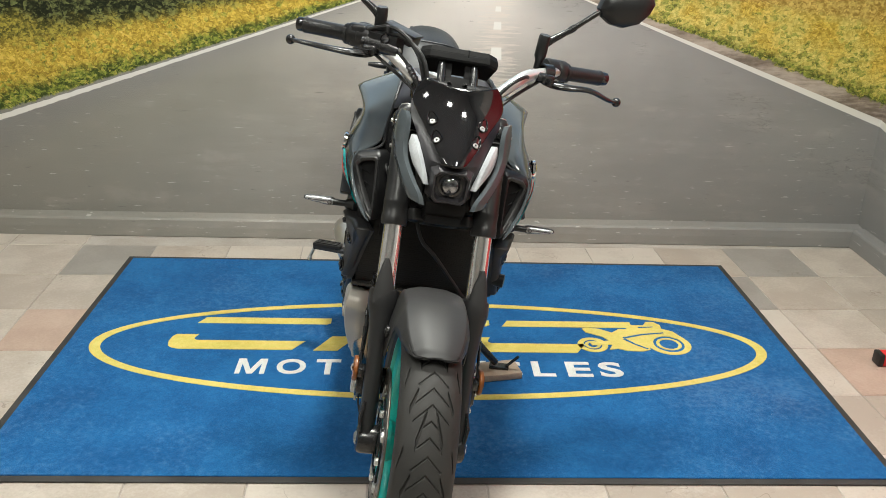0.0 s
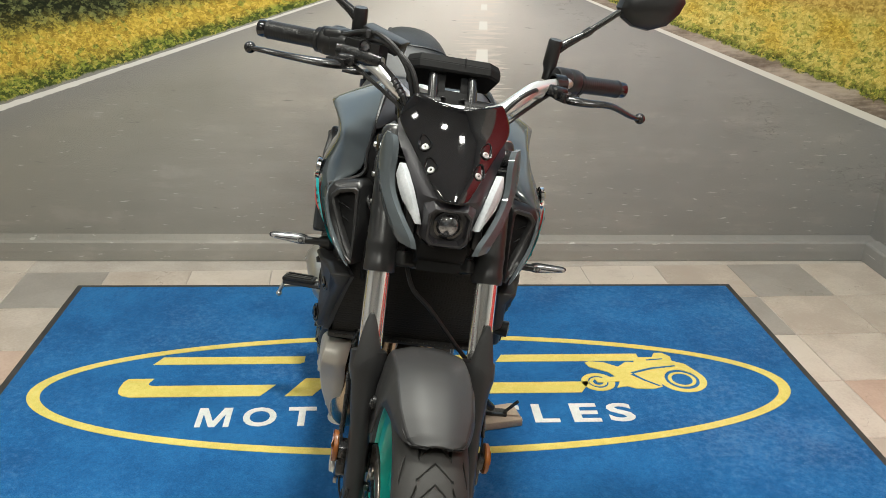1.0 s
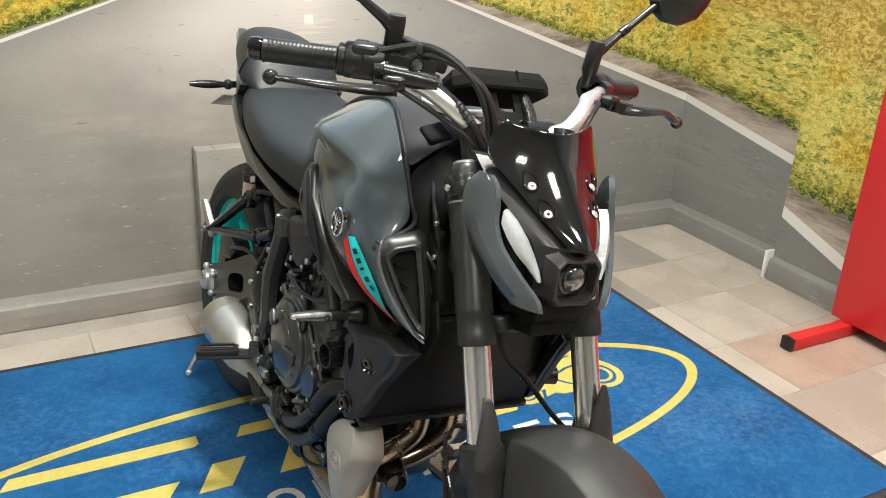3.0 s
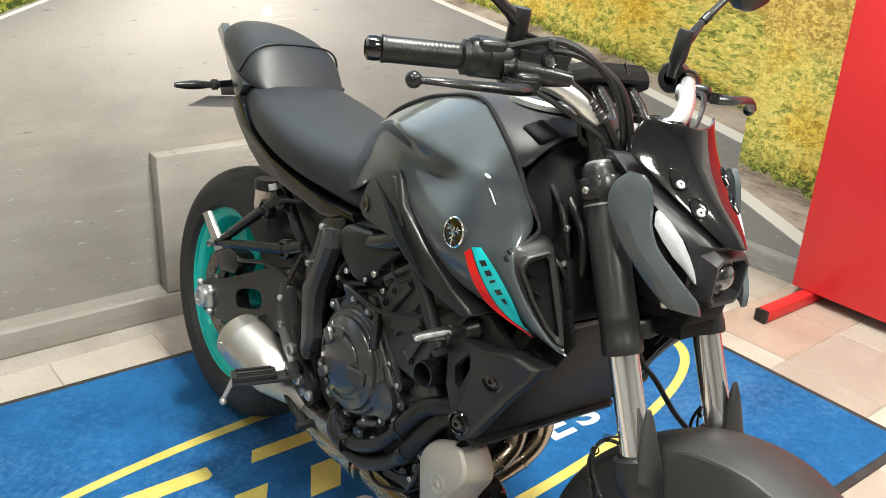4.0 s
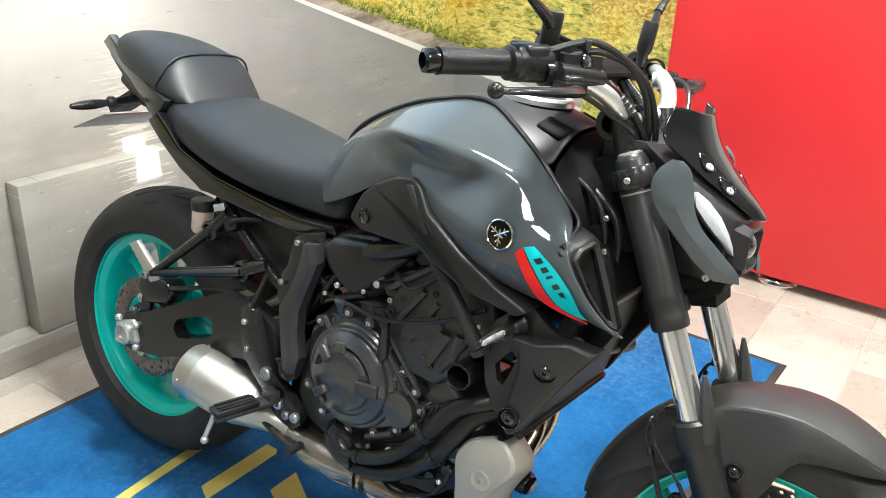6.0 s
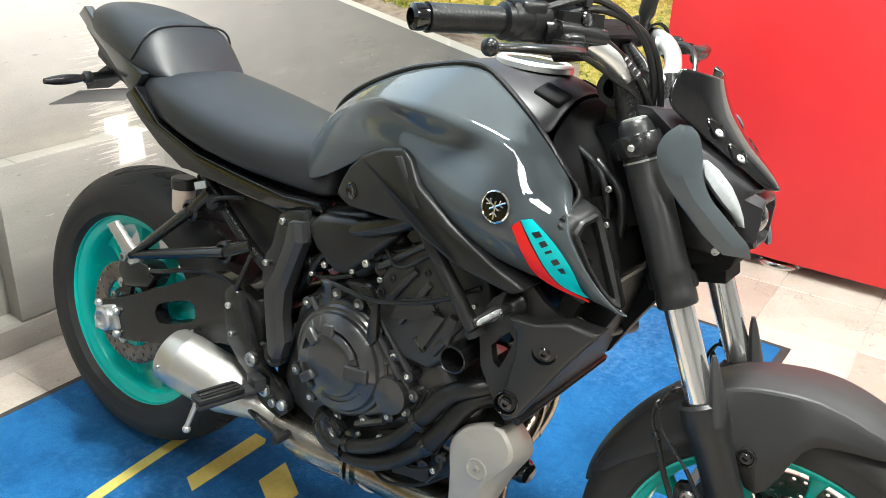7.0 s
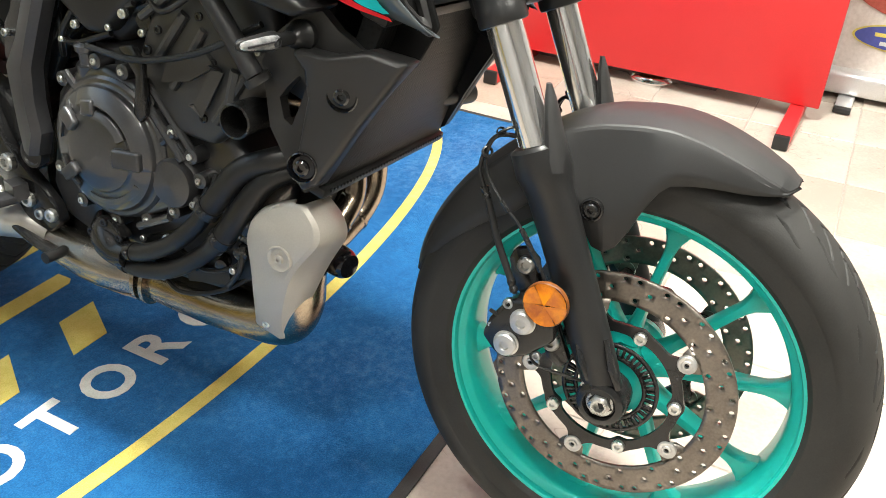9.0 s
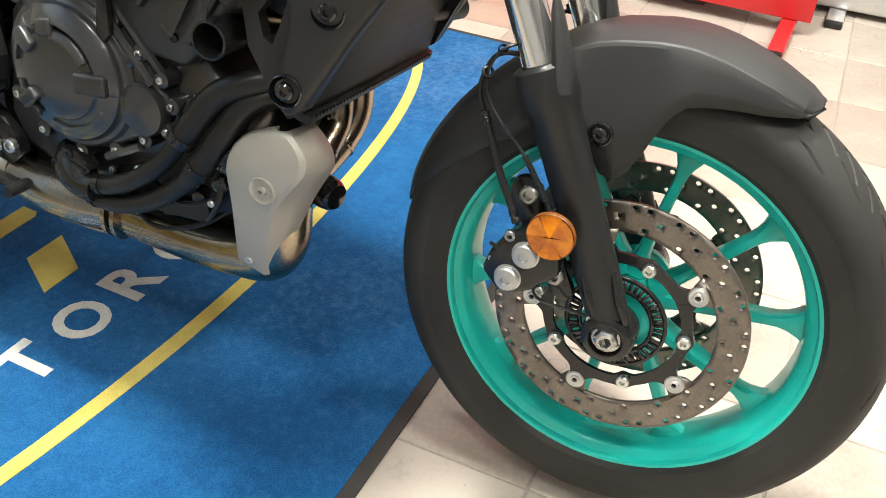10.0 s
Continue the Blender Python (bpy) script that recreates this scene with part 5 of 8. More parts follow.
for side in (-1, 1):
    pts = bar_line(side)
    start, end = (Vector(p) for p in GRIPS[side])
    d = (end - start).normalized()
    ln = (end - start).length
    prof = [(0.0115, -0.004), (0.023, -0.004), (0.023, 0.004), (0.0165, 0.007)]
    k = 0.010
    while k < ln - 0.006:
        prof += [(0.0171, k), (0.0171, k + 0.0040), (0.01695, k + 0.0046)]
        k += 0.0055
    prof += [(0.0178, ln - 0.004), (0.0178, ln), (0.012, ln)]
    bm = bmesh.new()
    lathe(bm, start, d, prof, 24)
    grip = part("grip", bm, GRIP_RUBBER, bike, "ribbed black rubber grip")
    bm = bmesh.new()
    lathe(bm, end, d, [(0.011, 0), (0.0155, 0.002), (0.0165, 0.010), (0.0155, 0.018), (0.010, 0.021), (0.009, 0.012), (0.0001, 0.012)], 20)
    part("bar_end", bm, BLACK_GLOSS, grip, "black bar end")
    # switch housing
    bm = bmesh.new()
    c = start - d * 0.03
    turn = d.to_track_quat("Y", "Z").to_matrix()
    lathe(bm, start - d * 0.004, -d, [(0.012, 0.0), (0.0215, 0.0), (0.0230, 0.003), (0.0232, 0.022), (0.0222, 0.0235), (0.0222, 0.0255), (0.0235, 0.027), (0.0235, 0.050), (0.0215, 0.055), (0.012, 0.056)], 20)
    for v in bm.verts:
        v.co.z = start.z + (v.co.z - start.z) * 1.12 + 0.001
    housing = part("switch_housing", bm, BLACK_PLASTIC, bike, "black switch housing")
    bm = bmesh.new()
    block(bm, c + Vector((-0.022, 0, 0.012)), (0.012, 0.02, 0.014), turn, 0.003)
    part("switch", bm, GRIP_RUBBER, housing)
    # lever perch and lever
    bm = bmesh.new()
    perch = Vector((1.030, side * 0.190, 1.028))
    block(bm, perch, (0.044, 0.034, 0.022), turn, 0.007, 3)
    block(bm, perch + Vector((0.016, side * 0.020, -0.006)), (0.030, 0.034, 0.016), turn, 0.005, 3)
    lathe(bm, Vector((1.006, side * 0.198, 1.037)), -d, [(0.015, -0.012), (0.019, -0.012), (0.019, 0.012), (0.015, 0.012)], 20)
    part("lever_perch", bm, BLACK_SATIN, bike)
    lever = spline([(1.052, side * 0.205, 1.020), (1.066, side * 0.24, 1.021), (1.062, side * 0.29, 1.022), (1.045, side * 0.338, 1.014 - side * 0.008), (1.025, side * 0.362, 1.010 - side * 0.010)], 6)
    bm = bmesh.new()
    sweep(bm, lever, [0.0125, 0.0130, 0.0125, 0.0115, 0.0105, 0.0098, 0.0092, 0.0086, 0.0080, 0.0074, 0.007, 0.007], 12, 0.66)
    ball(bm, (1.024, side * 0.365, 1.010 - side * 0.010), 0.0105)
    part("brake_lever" if side < 0 else "clutch_lever", bm, BLACK_SATIN, bike, "black ball-ended lever")
    # mirror
    bm = bmesh.new()
    base = Vector((0.986, side * 0.179, 1.040))
    lathe(bm, base, Vector((0.1, side * 0.03, 1)), [(0.0001, 0), (0.0085, 0.0), (0.0085, 0.016), (0.0105, 0.022), (0.0135, 0.028), (0.0135, 0.072), (0.012, 0.076), (0.0001, 0.076)], 16)
    elbow = base + Vector((0.007, side * 0.004, 0.062))
    mir = part("mirror", bm, BLACK_PLASTIC, bike, "black rear-view mirror")
    bm = bmesh.new()
    stem = [elbow + Vector((0, -side * 0.004, -0.012)), elbow + Vector((-0.002, side * 0.016, 0.006)), elbow + Vector((-0.012, side * 0.05, 0.028)), Vector((0.985, side * 0.292, 1.184))]
    sweep(bm, stem, [0.0095, 0.0085, 0.0062, 0.0058], 12)
    sweep(bm, [stem[2].lerp(stem[3], 0.02), stem[2].lerp(stem[3], 0.22)], 0.0078, 12)
    part("mirror_stem", bm, BLACK_SATIN, mir)
    outline = [(0.284, 1.190), (0.296, 1.172), (0.318, 1.160), (0.350, 1.157), (0.384, 1.171), (0.404, 1.196), (0.411, 1.218), (0.402, 1.236), (0.366, 1.243), (0.318, 1.236), (0.291, 1.216)]
    loops = []
    for x, k in ((0.973, 0.95), (0.975, 1.0), (0.984, 1.0), (0.994, 0.93), (1.003, 0.74), (1.008, 0.46), (1.010, 0.10)):
        loops.append([Vector((x, side * (0.348 + (y - 0.348) * k), 1.202 + (z - 1.202) * k)) for y, z in outline])
    bm = bmesh.new()
    loft(bm, loops, True)
    part("mirror_head", bm, BLACK_PLASTIC, mir, "angular black mirror shell", sharp=25)
    bm = bmesh.new()
    lathe(bm, (0.9728, side * 0.350, 1.201), (-1, 0, 0), [(0.034, 0), (0.032, 0.0015), (0.0001, 0.0015)], 32)
    part("mirror_glass", bm, CHROME, mir, "mirror glass")

# throttle housing with its switch block, master cylinder and fluid cup on the right, cables over the bar
bm = bmesh.new()
turn = (Vector(GRIPS[-1][1]) - Vector(GRIPS[-1][0])).to_track_quat("Y", "Z").to_matrix()
block(bm, (0.982, -0.216, 1.047), (0.050, 0.040, 0.050), turn, 0.008, 3)
block(bm, (0.992, -0.192, 1.046), (0.046, 0.020, 0.046), turn, 0.010, 3)
throttle = part("throttle_housing", bm, BLACK_PLASTIC, bike, "bulky black throttle and switch housing")
for dx, dz, name in ((-0.018, 0.020, "kill_switch"), (-0.020, -0.006, "start_switch")):
    bm = bmesh.new()
    block(bm, Vector((0.982 + dx, -0.214, 1.047 + dz)), (0.018, 0.022, 0.012), turn, 0.004, 2)
    part(name, bm, GRIP_RUBBER, throttle)
bolt(1.004, -0.214, 1.060, throttle, BOLT_BRIGHT, Matrix.Rotation(radians(70), 3, "Z"), 0.8)
bm = bmesh.new()
skew = Matrix.Rotation(radians(-24), 3, "Z") @ Matrix.Rotation(radians(-14), 3, "X")
block(bm, (0.992, -0.133, 1.063), (0.048, 0.078, 0.022), skew, 0.005, 3)
block(bm, (1.024, -0.163, 1.044), (0.040, 0.066, 0.040), Matrix.Rotation(radians(-26), 3, "Z"), 0.007, 3)
cup = part("fluid_cup", bm, BLACK_PLASTIC, bike, "square black brake fluid cup")
bm = bmesh.new()
block(bm, Vector((0.992, -0.133, 1.063)) + skew @ Vector((0, 0, 0.0125)), (0.051, 0.082, 0.006), skew, 0.002)
part("cup_lid", bm, BLACK_PLASTIC, cup)
bm = bmesh.new()
lathe(bm, (1.042, -0.166, 1.056), (1, -0.25, 0.25), [(0.0105, -0.006), (0.0112, 0.004), (0.0098, 0.006), (0.0080, 0.004), (0.0001, 0.004)], 20)
glass = part("sight_glass_rim", bm, BLACK_GLOSS, cup, "black sight glass rim")
bm = bmesh.new()
lathe(bm, (1.042, -0.166, 1.056), (1, -0.25, 0.25), [(0.0080, 0.0045), (0.0001, 0.0058)], 16)
part("sight_glass", bm, DARK_LENS, glass, "round sight glass")
bm = bmesh.new()
sweep(bm, [(1.022, -0.205, 1.040), (1.040, -0.165, 1.037), (1.055, -0.135, 1.034)], [0.013, 0.0145, 0.0125], 16)
part("master_cylinder", bm, BLACK_SATIN, bike, "black brake master cylinder")
bm = bmesh.new()
lathe(bm, (1.056, -0.140, 1.036), (1, 0.1, 0.2), [(0.0105, -0.012), (0.0115, 0.0), (0.0095, 0.004), (0.005, 0.004), (0.004, 0.001), (0.0001, 0.001)], 14)
part("banjo_bolt", bm, ZINC, bike, "bright hose bolt")
bm = bmesh.new()
lathe(bm, (1.030, 0.157, 1.023), (1, 0.15, 0.2), [(0.0001, -0.006), (0.0145, -0.006), (0.0150, 0.006), (0.0125, 0.010), (0.006, 0.010), (0.005, 0.006), (0.0001, 0.006)], 18)
part("cable_adjuster", bm, BAR_SILVER, bike, "bright cable adjuster wheel")
CABLES = (((1.00, -0.215, 1.062), (1.045, -0.150, 1.082), (1.090, -0.096, 1.045), (1.112, -0.070, 0.975), (1.10, -0.05, 0.90)), ((1.00, -0.205, 1.050), (1.050, -0.140, 1.070), (1.098, -0.086, 1.040), (1.120, -0.062, 0.970), (1.115, -0.045, 0.90)),
          ((1.058, -0.135, 1.033), (1.082, -0.105, 1.008), (1.100, -0.085, 0.980), (1.118, -0.060, 0.93), (1.11, -0.04, 0.88)), ((1.035, 0.157, 1.023), (1.075, 0.140, 1.030), (1.105, 0.105, 1.012), (1.115, 0.07, 0.965), (1.10, 0.045, 0.90)),
          ((1.00, 0.20, 1.025), (1.05, 0.15, 1.000), (1.085, 0.11, 0.975), (1.10, 0.08, 0.945), (1.10, 0.05, 0.90)), ((1.02, -0.20, 1.028), (1.055, -0.155, 1.005), (1.075, -0.12, 0.985), (1.10, -0.085, 0.96), (1.11, -0.06, 0.90)))
for k, line in enumerate(CABLES):
    bm = bmesh.new()
    sweep(bm, spline(line, 8), 0.0050 if k < 3 else 0.0040, 8)
    part("cable", bm, GRIP_RUBBER, bike, "black control cable")
bm = bmesh.new()
sweep(bm, [(1.076, -0.112, 1.014), (1.094, -0.092, 0.990)], 0.0062, 12)
for k in range(4):
    lathe(bm, Vector((1.078, -0.110, 1.011)).lerp(Vector((1.092, -0.094, 0.993)), k / 3), (0.5, 0.55, -0.65), [(0.0062, -0.002), (0.0080, 0.0), (0.0062, 0.002)], 12)
part("cable_spring", bm, DARK_ALLOY, bike, "bright coiled hose sleeve")
bm = bmesh.new()
block(bm, (1.037, -0.161, 1.078), (0.016, 0.009, 0.014), Matrix.Rotation(radians(-35), 3, "Z"), 0.002)
part("cable_clip", bm, DARK_ALLOY, bike, "dull metal cable clip")

# -- dash: a thin wedge-ended slab that faces the rider
bm = bmesh.new()
tilt = spin_y(-32)
hub = Vector((0.992, 0, 1.030))
outline = [(-0.045, -0.080), (0.020, -0.088), (0.038, -0.066), (0.038, 0.066), (0.020, 0.088), (-0.045, 0.080)]
lower = [Vector((x * 0.96 - 0.001, y * 0.96, -0.019)) for x, y in outline]
low_edge = [Vector((x, y * 0.99, -0.015)) for x, y in outline]
waist = [Vector((x, y, -0.0035)) for x, y in outline]
groove = [Vector((x * 0.985, y * 0.99, -0.0025)) for x, y in outline]
upper_low = [Vector((x * 0.99, y * 0.995, -0.001)) for x, y in outline]
upper = [Vector((x * 0.90, y * 0.95, 0.011)) for x, y in outline]
loft(bm, [[hub + tilt @ p for p in r] for r in (lower, low_edge, waist, groove, upper_low, upper)], True)
dash = part("dash", bm, BLACK_MATT, bike, "wide black instrument display", sharp=20)
bm = bmesh.new()
block(bm, hub + tilt @ Vector((-0.004, 0, 0.0105)), (0.060, 0.136, 0.003), tilt, 0.0008)
part("screen", bm, BLACK_GLOSS, dash, "dark display screen")
bm = bmesh.new()
block(bm, hub + tilt @ Vector((0.036, 0.018, 0.002)), (0.006, 0.0015, 0.018), tilt, 0)
part("seam", bm, BLACK_GLOSS, dash)
for y in (-0.036, 0.036):
    bm = bmesh.new()
    sweep(bm, [(1.012, y, 1.030), (1.048, y, 1.000), (1.092, y, 0.945)], 0.0095, 14)
    part("dash_post", bm, BLACK_SATIN, dash)
bm = bmesh.new()
for y, dz, wide, tall in ((0.0, -0.010, 0.064, 0.044), (-0.023, 0.024, 0.018, 0.036), (0.023, 0.024, 0.018, 0.036)):
    block(bm, Vector((1.045, y, 0.990)) + spin_y(-38) @ Vector((0, 0, dz)), (0.008, wide, tall), spin_y(-38), 0.003)
part("dash_plate", bm, BLACK_MATT, dash, "black notched dash bracket")
for y in (-0.018, 0.020):
    bolt(1.052, y, 0.985, dash, BOLT_BLACK, Matrix.Rotation(radians(90), 3, "Z"), 0.9)

# -- headlamp group
SCREEN = ((1.146, 1.012, 0.076, 0.034), (1.143, 0.990, 0.089, 0.040), (1.143, 0.964, 0.101, 0.052), (1.172, 0.945, 0.085, 0.038), (1.200, 0.922, 0.066, 0.030), (1.232, 0.900, 0.049, 0.024), (1.258, 0.881, 0.034, 0.018), (1.274, 0.868, 0.022, 0.012))


def screen_x(y, z):
    """How far forward the flyscreen stands at a place across and up."""
    for (x0, z0, h0, b0), (x1, z1, h1, b1) in zip(SCREEN, SCREEN[1:]):
        if z1 <= z <= z0:
            t = (z0 - z) / (z0 - z1)
            x, h, b = x0 + (x1 - x0) * t, h0 + (h1 - h0) * t, b0 + (b1 - b0) * t
            return x + b * (1 - min(1, abs(y) / h) ** 2)
    return SCREEN[-1][0]


bm = bmesh.new()
rings = []
for k, (x, z, half, bow) in enumerate(SCREEN):
    row = []
    for q in (-1, -0.9, -0.7, -0.45, -0.2, 0, 0.2, 0.45, 0.7, 0.9, 1):
        row.append(Vector((x + bow * (1 - q * q), q * half, z - (0.012 * (1 - abs(q)) ** 0.7 if k == 0 else 0))))
    rings.append(row)
loft(bm, rings, False, False)
flyscreen = part("flyscreen", bm, BLACK_GLOSS, bike, "small gloss black flyscreen", sub=2, shell=0.004)
data = flyscreen.data
attr = data.attributes.new("crease_edge", "FLOAT", "EDGE")
attr.data.foreach_set("value", [0.8 if e.is_loose or sum(1 for f in data.polygons if e.vertices[0] in f.vertices and e.vertices[1] in f.vertices) == 1 else 0.0 for e in data.edges])
for side in (-1, 1):
    spots = [Vector((screen_x(y, z), side * y, z)) for y, z in ((0.052, 0.937), (0.040, 0.908))]
    n = Vector((0.70, side * 0.35, 0.62)).normalized()
    along = (spots[1] - spots[0]).normalized()
    across = n.cross(along).normalized()
    for c in spots:
        # a drop-shaped pocket, pointed at its upper end, with a proud rim
        loops = []
        for r, h in ((0.0122, -0.006), (0.0122, 0.0012), (0.0110, 0.0022), (0.0098, 0.0010), (0.0086, -0.0030), (0.0020, -0.0036)):
            loop = []
            for k in range(28):
                a = 2 * math.pi * k / 28
                up = max(0.0, -math.cos(a))
                loop.append(c + n * h + along * (math.cos(a) * r - 0.0085 * up ** 1.5) + across * math.sin(a) * r * (1.0 - 0.25 * up))
            loops.append(loop)
        bm = bmesh.new()
        loft(bm, loops, True)
        pocket = part("screen_pocket", bm, BLACK_GLOSS, flyscreen, "drop-shaped gloss black bolt pocket", sharp=30)
        bm = bmesh.new()
        lathe(bm, c - n * 0.003 + Vector((0.003, 0, -0.003)), n, [(0.0062, -0.002), (0.0062, 0.003), (0.005, 0.0044), (0.0025, 0.0044), (0.002, 0.002), (0.0001, 0.002)], 14)
        part("screen_bolt", bm, BAR_SILVER, pocket, "bright screen bolt")

# satin mask under the screen
bm = bmesh.new()
rings = []
for z, xm, xe, half in ((0.955, 1.150, 1.122, 0.096), (0.930, 1.186, 1.158, 0.094), (0.905, 1.220, 1.190, 0.080), (0.880, 1.250, 1.222, 0.066), (0.866, 1.266, 1.238, 0.058), (0.853, 1.264, 1.244, 0.054), (0.820, 1.257, 1.246, 0.050), (0.797, 1.255, 1.246, 0.047), (0.785, 1.252, 1.244, 0.038)):
    front = [Vector((xe + (xm - xe) * (1 - abs(q) ** 3), q * half, z)) for q in (-1, -0.86, -0.6, -0.3, 0, 0.3, 0.6, 0.86, 1)]
    rings.append(front + [Vector((xe - 0.045, half * 0.9, z)), Vector((xe - 0.05, 0, z)), Vector((xe - 0.045, -half * 0.9, z))])
loft(bm, rings, True)
lamp = part("headlamp_housing", bm, LAMP_MASK, bike, "dark satin headlamp housing", sharp=35)
bm = bmesh.new()


def frame_loop(x, w, top, low, cut_in):
    """A rectangle with clipped corners, facing forward."""
    return [Vector((x, y, z)) for y, z in ((-w + cut_in, low), (w - cut_in, low), (w, low + cut_in), (w * 1.05, top - cut_in), (w * 1.05 - cut_in, top), (-w * 1.05 + cut_in, top), (-w * 1.05, top - cut_in), (-w, low + cut_in))]


loft(bm, [frame_loop(1.238, 0.047, 0.872, 0.780, 0.014), frame_loop(1.256, 0.041, 0.864, 0.784, 0.012), frame_loop(1.2745, 0.036, 0.856, 0.787, 0.010), frame_loop(1.2775, 0.0345, 0.853, 0.790, 0.010), frame_loop(1.2770, 0.031, 0.850, 0.794, 0.009), frame_loop(1.264, 0.028, 0.847, 0.797, 0.009)], True)
part("lamp_bezel", bm, LAMP_MASK, lamp, "black square lamp bezel", sharp=30)
bm = bmesh.new()
ball(bm, (1.263, 0, 0.824), 0.0215, (0.75, 1, 1), 24, 16)
part("projector_lens", bm, DARK_LENS, lamp, "round projector lens")
bm = bmesh.new()
lathe(bm, (1.265, 0, 0.824), (1, 0, 0), [(0.0205, 0), (0.0245, 0.0), (0.0245, 0.003), (0.0200, 0.004)], 32)
part("lens_ring", bm, BLACK_GLOSS, lamp)

DRL = (((1.206, 0.087, 0.903), (1.203, 0.089, 0.898)), ((1.224, 0.078, 0.893), (1.208, 0.093, 0.883)), ((1.243, 0.068, 0.873), (1.222, 0.088, 0.866)), ((1.254, 0.060, 0.852), (1.236, 0.080, 0.850)), ((1.261, 0.054, 0.832), (1.251, 0.067, 0.834)), ((1.263, 0.051, 0.818), (1.260, 0.055, 0.819)))
CHEEK = (((1.170, 0.116, 0.944), (1.184, 0.108, 0.943)), ((1.155, 0.120, 0.928), (1.195, 0.104, 0.931)), ((1.149, 0.122, 0.906), (1.203, 0.103, 0.908)), ((1.159, 0.122, 0.880), (1.209, 0.104, 0.884)), ((1.181, 0.117, 0.852), (1.222, 0.099, 0.858)), ((1.203, 0.108, 0.828), (1.242, 0.088, 0.836)),
         ((1.221, 0.098, 0.808), (1.260, 0.075, 0.816)), ((1.237, 0.088, 0.793), (1.275, 0.062, 0.798)), ((1.249, 0.080, 0.783), (1.280, 0.056, 0.781)))
for side in (-1, 1):
    bm = bmesh.new()
    rings = []
    for f0, b0 in DRL:
        f0, b0 = Vector((f0[0], side * f0[1], f0[2])), Vector((b0[0], side * b0[1], b0[2]))
        out = Vector((0.6, side * 0.75, 0.2)).normalized()
        f0 = f0.lerp(b0, 0.16)
        rings.append([f0, f0.lerp(b0, 0.33) + out * 0.002, f0.lerp(b0, 0.66) + out * 0.002, b0, b0 - out * 0.012, f0 - out * 0.012])
    loft(bm, rings, True)
    part("position_lamp", bm, WHITE_LENS, lamp, "white blade position lamp", sharp=50)
    # grey cheek: a folded blade, thick at its rim
    bm = bmesh.new()
    rings = []
    for b0, f0 in CHEEK:
        b0, f0 = Vector((b0[0], side * b0[1], b0[2])), Vector((f0[0], side * f0[1], f0[2]))
        out = Vector((0.25, side * 1.0, 0.2)).normalized()
        w = (f0 - b0).length
        rings.append([b0, b0.lerp(f0, 0.10) + out * 0.06 * w, b0.lerp(f0, 0.52) + out * 0.15 * w, b0.lerp(f0, 0.90) + out * 0.05 * w, f0, f0 - out * 0.010, b0.lerp(f0, 0.5) - out * 0.006, b0 - out * 0.008])
    cols = [spline([r[i] for r in rings], 4) for i in range(8)]
    loft(bm, [list(t) for t in zip(*cols)], True)
    cheek = part("lamp_cheek", bm, PAINT_GREY, lamp, "gloss grey cheek beside the lamp", sharp=28)
    bolt(1.236, side * 0.068, 0.782, lamp, BOLT_BRIGHT, None, 0.9)
    # black stay between cheek and fork
    bm = bmesh.new()
    slab(bm, [(1.13, 0.90), (1.19, 0.90), (1.24, 0.80), (1.24, 0.775), (1.19, 0.775), (1.15, 0.82)], min(side * 0.050, side * 0.066), max(side * 0.050, side * 0.066), 0.005)
    part("cheek_stay", bm, BLACK_PLASTIC, lamp)

# -- tank: grey side panels, dark top cover, black intakes
def panel_row(x, *yz):
    """One cross-section of the right panel from its upper to its lower edge."""
    return [Vector((x + (0.004 * k if x > 1.0 else 0), -y, z)) for k, (y, z) in enumerate(yz)]


rows = [panel_row(0.545, (0.050, 0.815), (0.072, 0.812), (0.092, 0.802), (0.101, 0.788), (0.108, 0.770), (0.112, 0.750), (0.112, 0.728))]
rows.append(panel_row(0.585, (0.076, 0.864), (0.094, 0.856), (0.112, 0.842), (0.120, 0.822), (0.126, 0.798), (0.128, 0.770), (0.126, 0.742)))
rows.append(panel_row(0.640, (0.090, 0.904), (0.110, 0.894), (0.132, 0.878), (0.140, 0.858), (0.146, 0.828), (0.147, 0.800), (0.144, 0.768)))
rows.append(panel_row(0.720, (0.096, 0.942), (0.130, 0.927), (0.168, 0.906), (0.167, 0.885), (0.170, 0.858), (0.173, 0.838), (0.171, 0.814)))
rows.append(panel_row(0.785, (0.100, 0.960), (0.146, 0.938), (0.203, 0.909), (0.184, 0.884), (0.187, 0.864), (0.192, 0.852), (0.189, 0.840)))
rows.append(panel_row(0.835, (0.102, 0.970), (0.152, 0.944), (0.214, 0.909), (0.188, 0.873), (0.197, 0.842), (0.202, 0.820), (0.196, 0.796)))
rows.append(panel_row(0.880, (0.106, 0.966), (0.147, 0.940), (0.202, 0.902), (0.189, 0.866), (0.205, 0.828), (0.213, 0.796), (0.199, 0.766)))
rows.append(panel_row(0.940, (0.118, 0.932), (0.144, 0.916), (0.187, 0.892), (0.193, 0.858), (0.218, 0.816), (0.222, 0.778), (0.204, 0.738)))
rows.append(panel_row(0.985, (0.127, 0.899), (0.148, 0.892), (0.180, 0.882), (0.198, 0.850), (0.223, 0.808), (0.223, 0.765), (0.200, 0.722)))
rows.append(panel_row(1.030, (0.136, 0.860), (0.147, 0.857), (0.162, 0.852), (0.186, 0.832), (0.217, 0.796), (0.213, 0.752), (0.188, 0.710)))
rows.append(panel_row(1.062, (0.142, 0.828), (0.154, 0.825), (0.172, 0.820), (0.192, 0.812), (0.207, 0.786), (0.200, 0.744), (0.175, 0.703)))
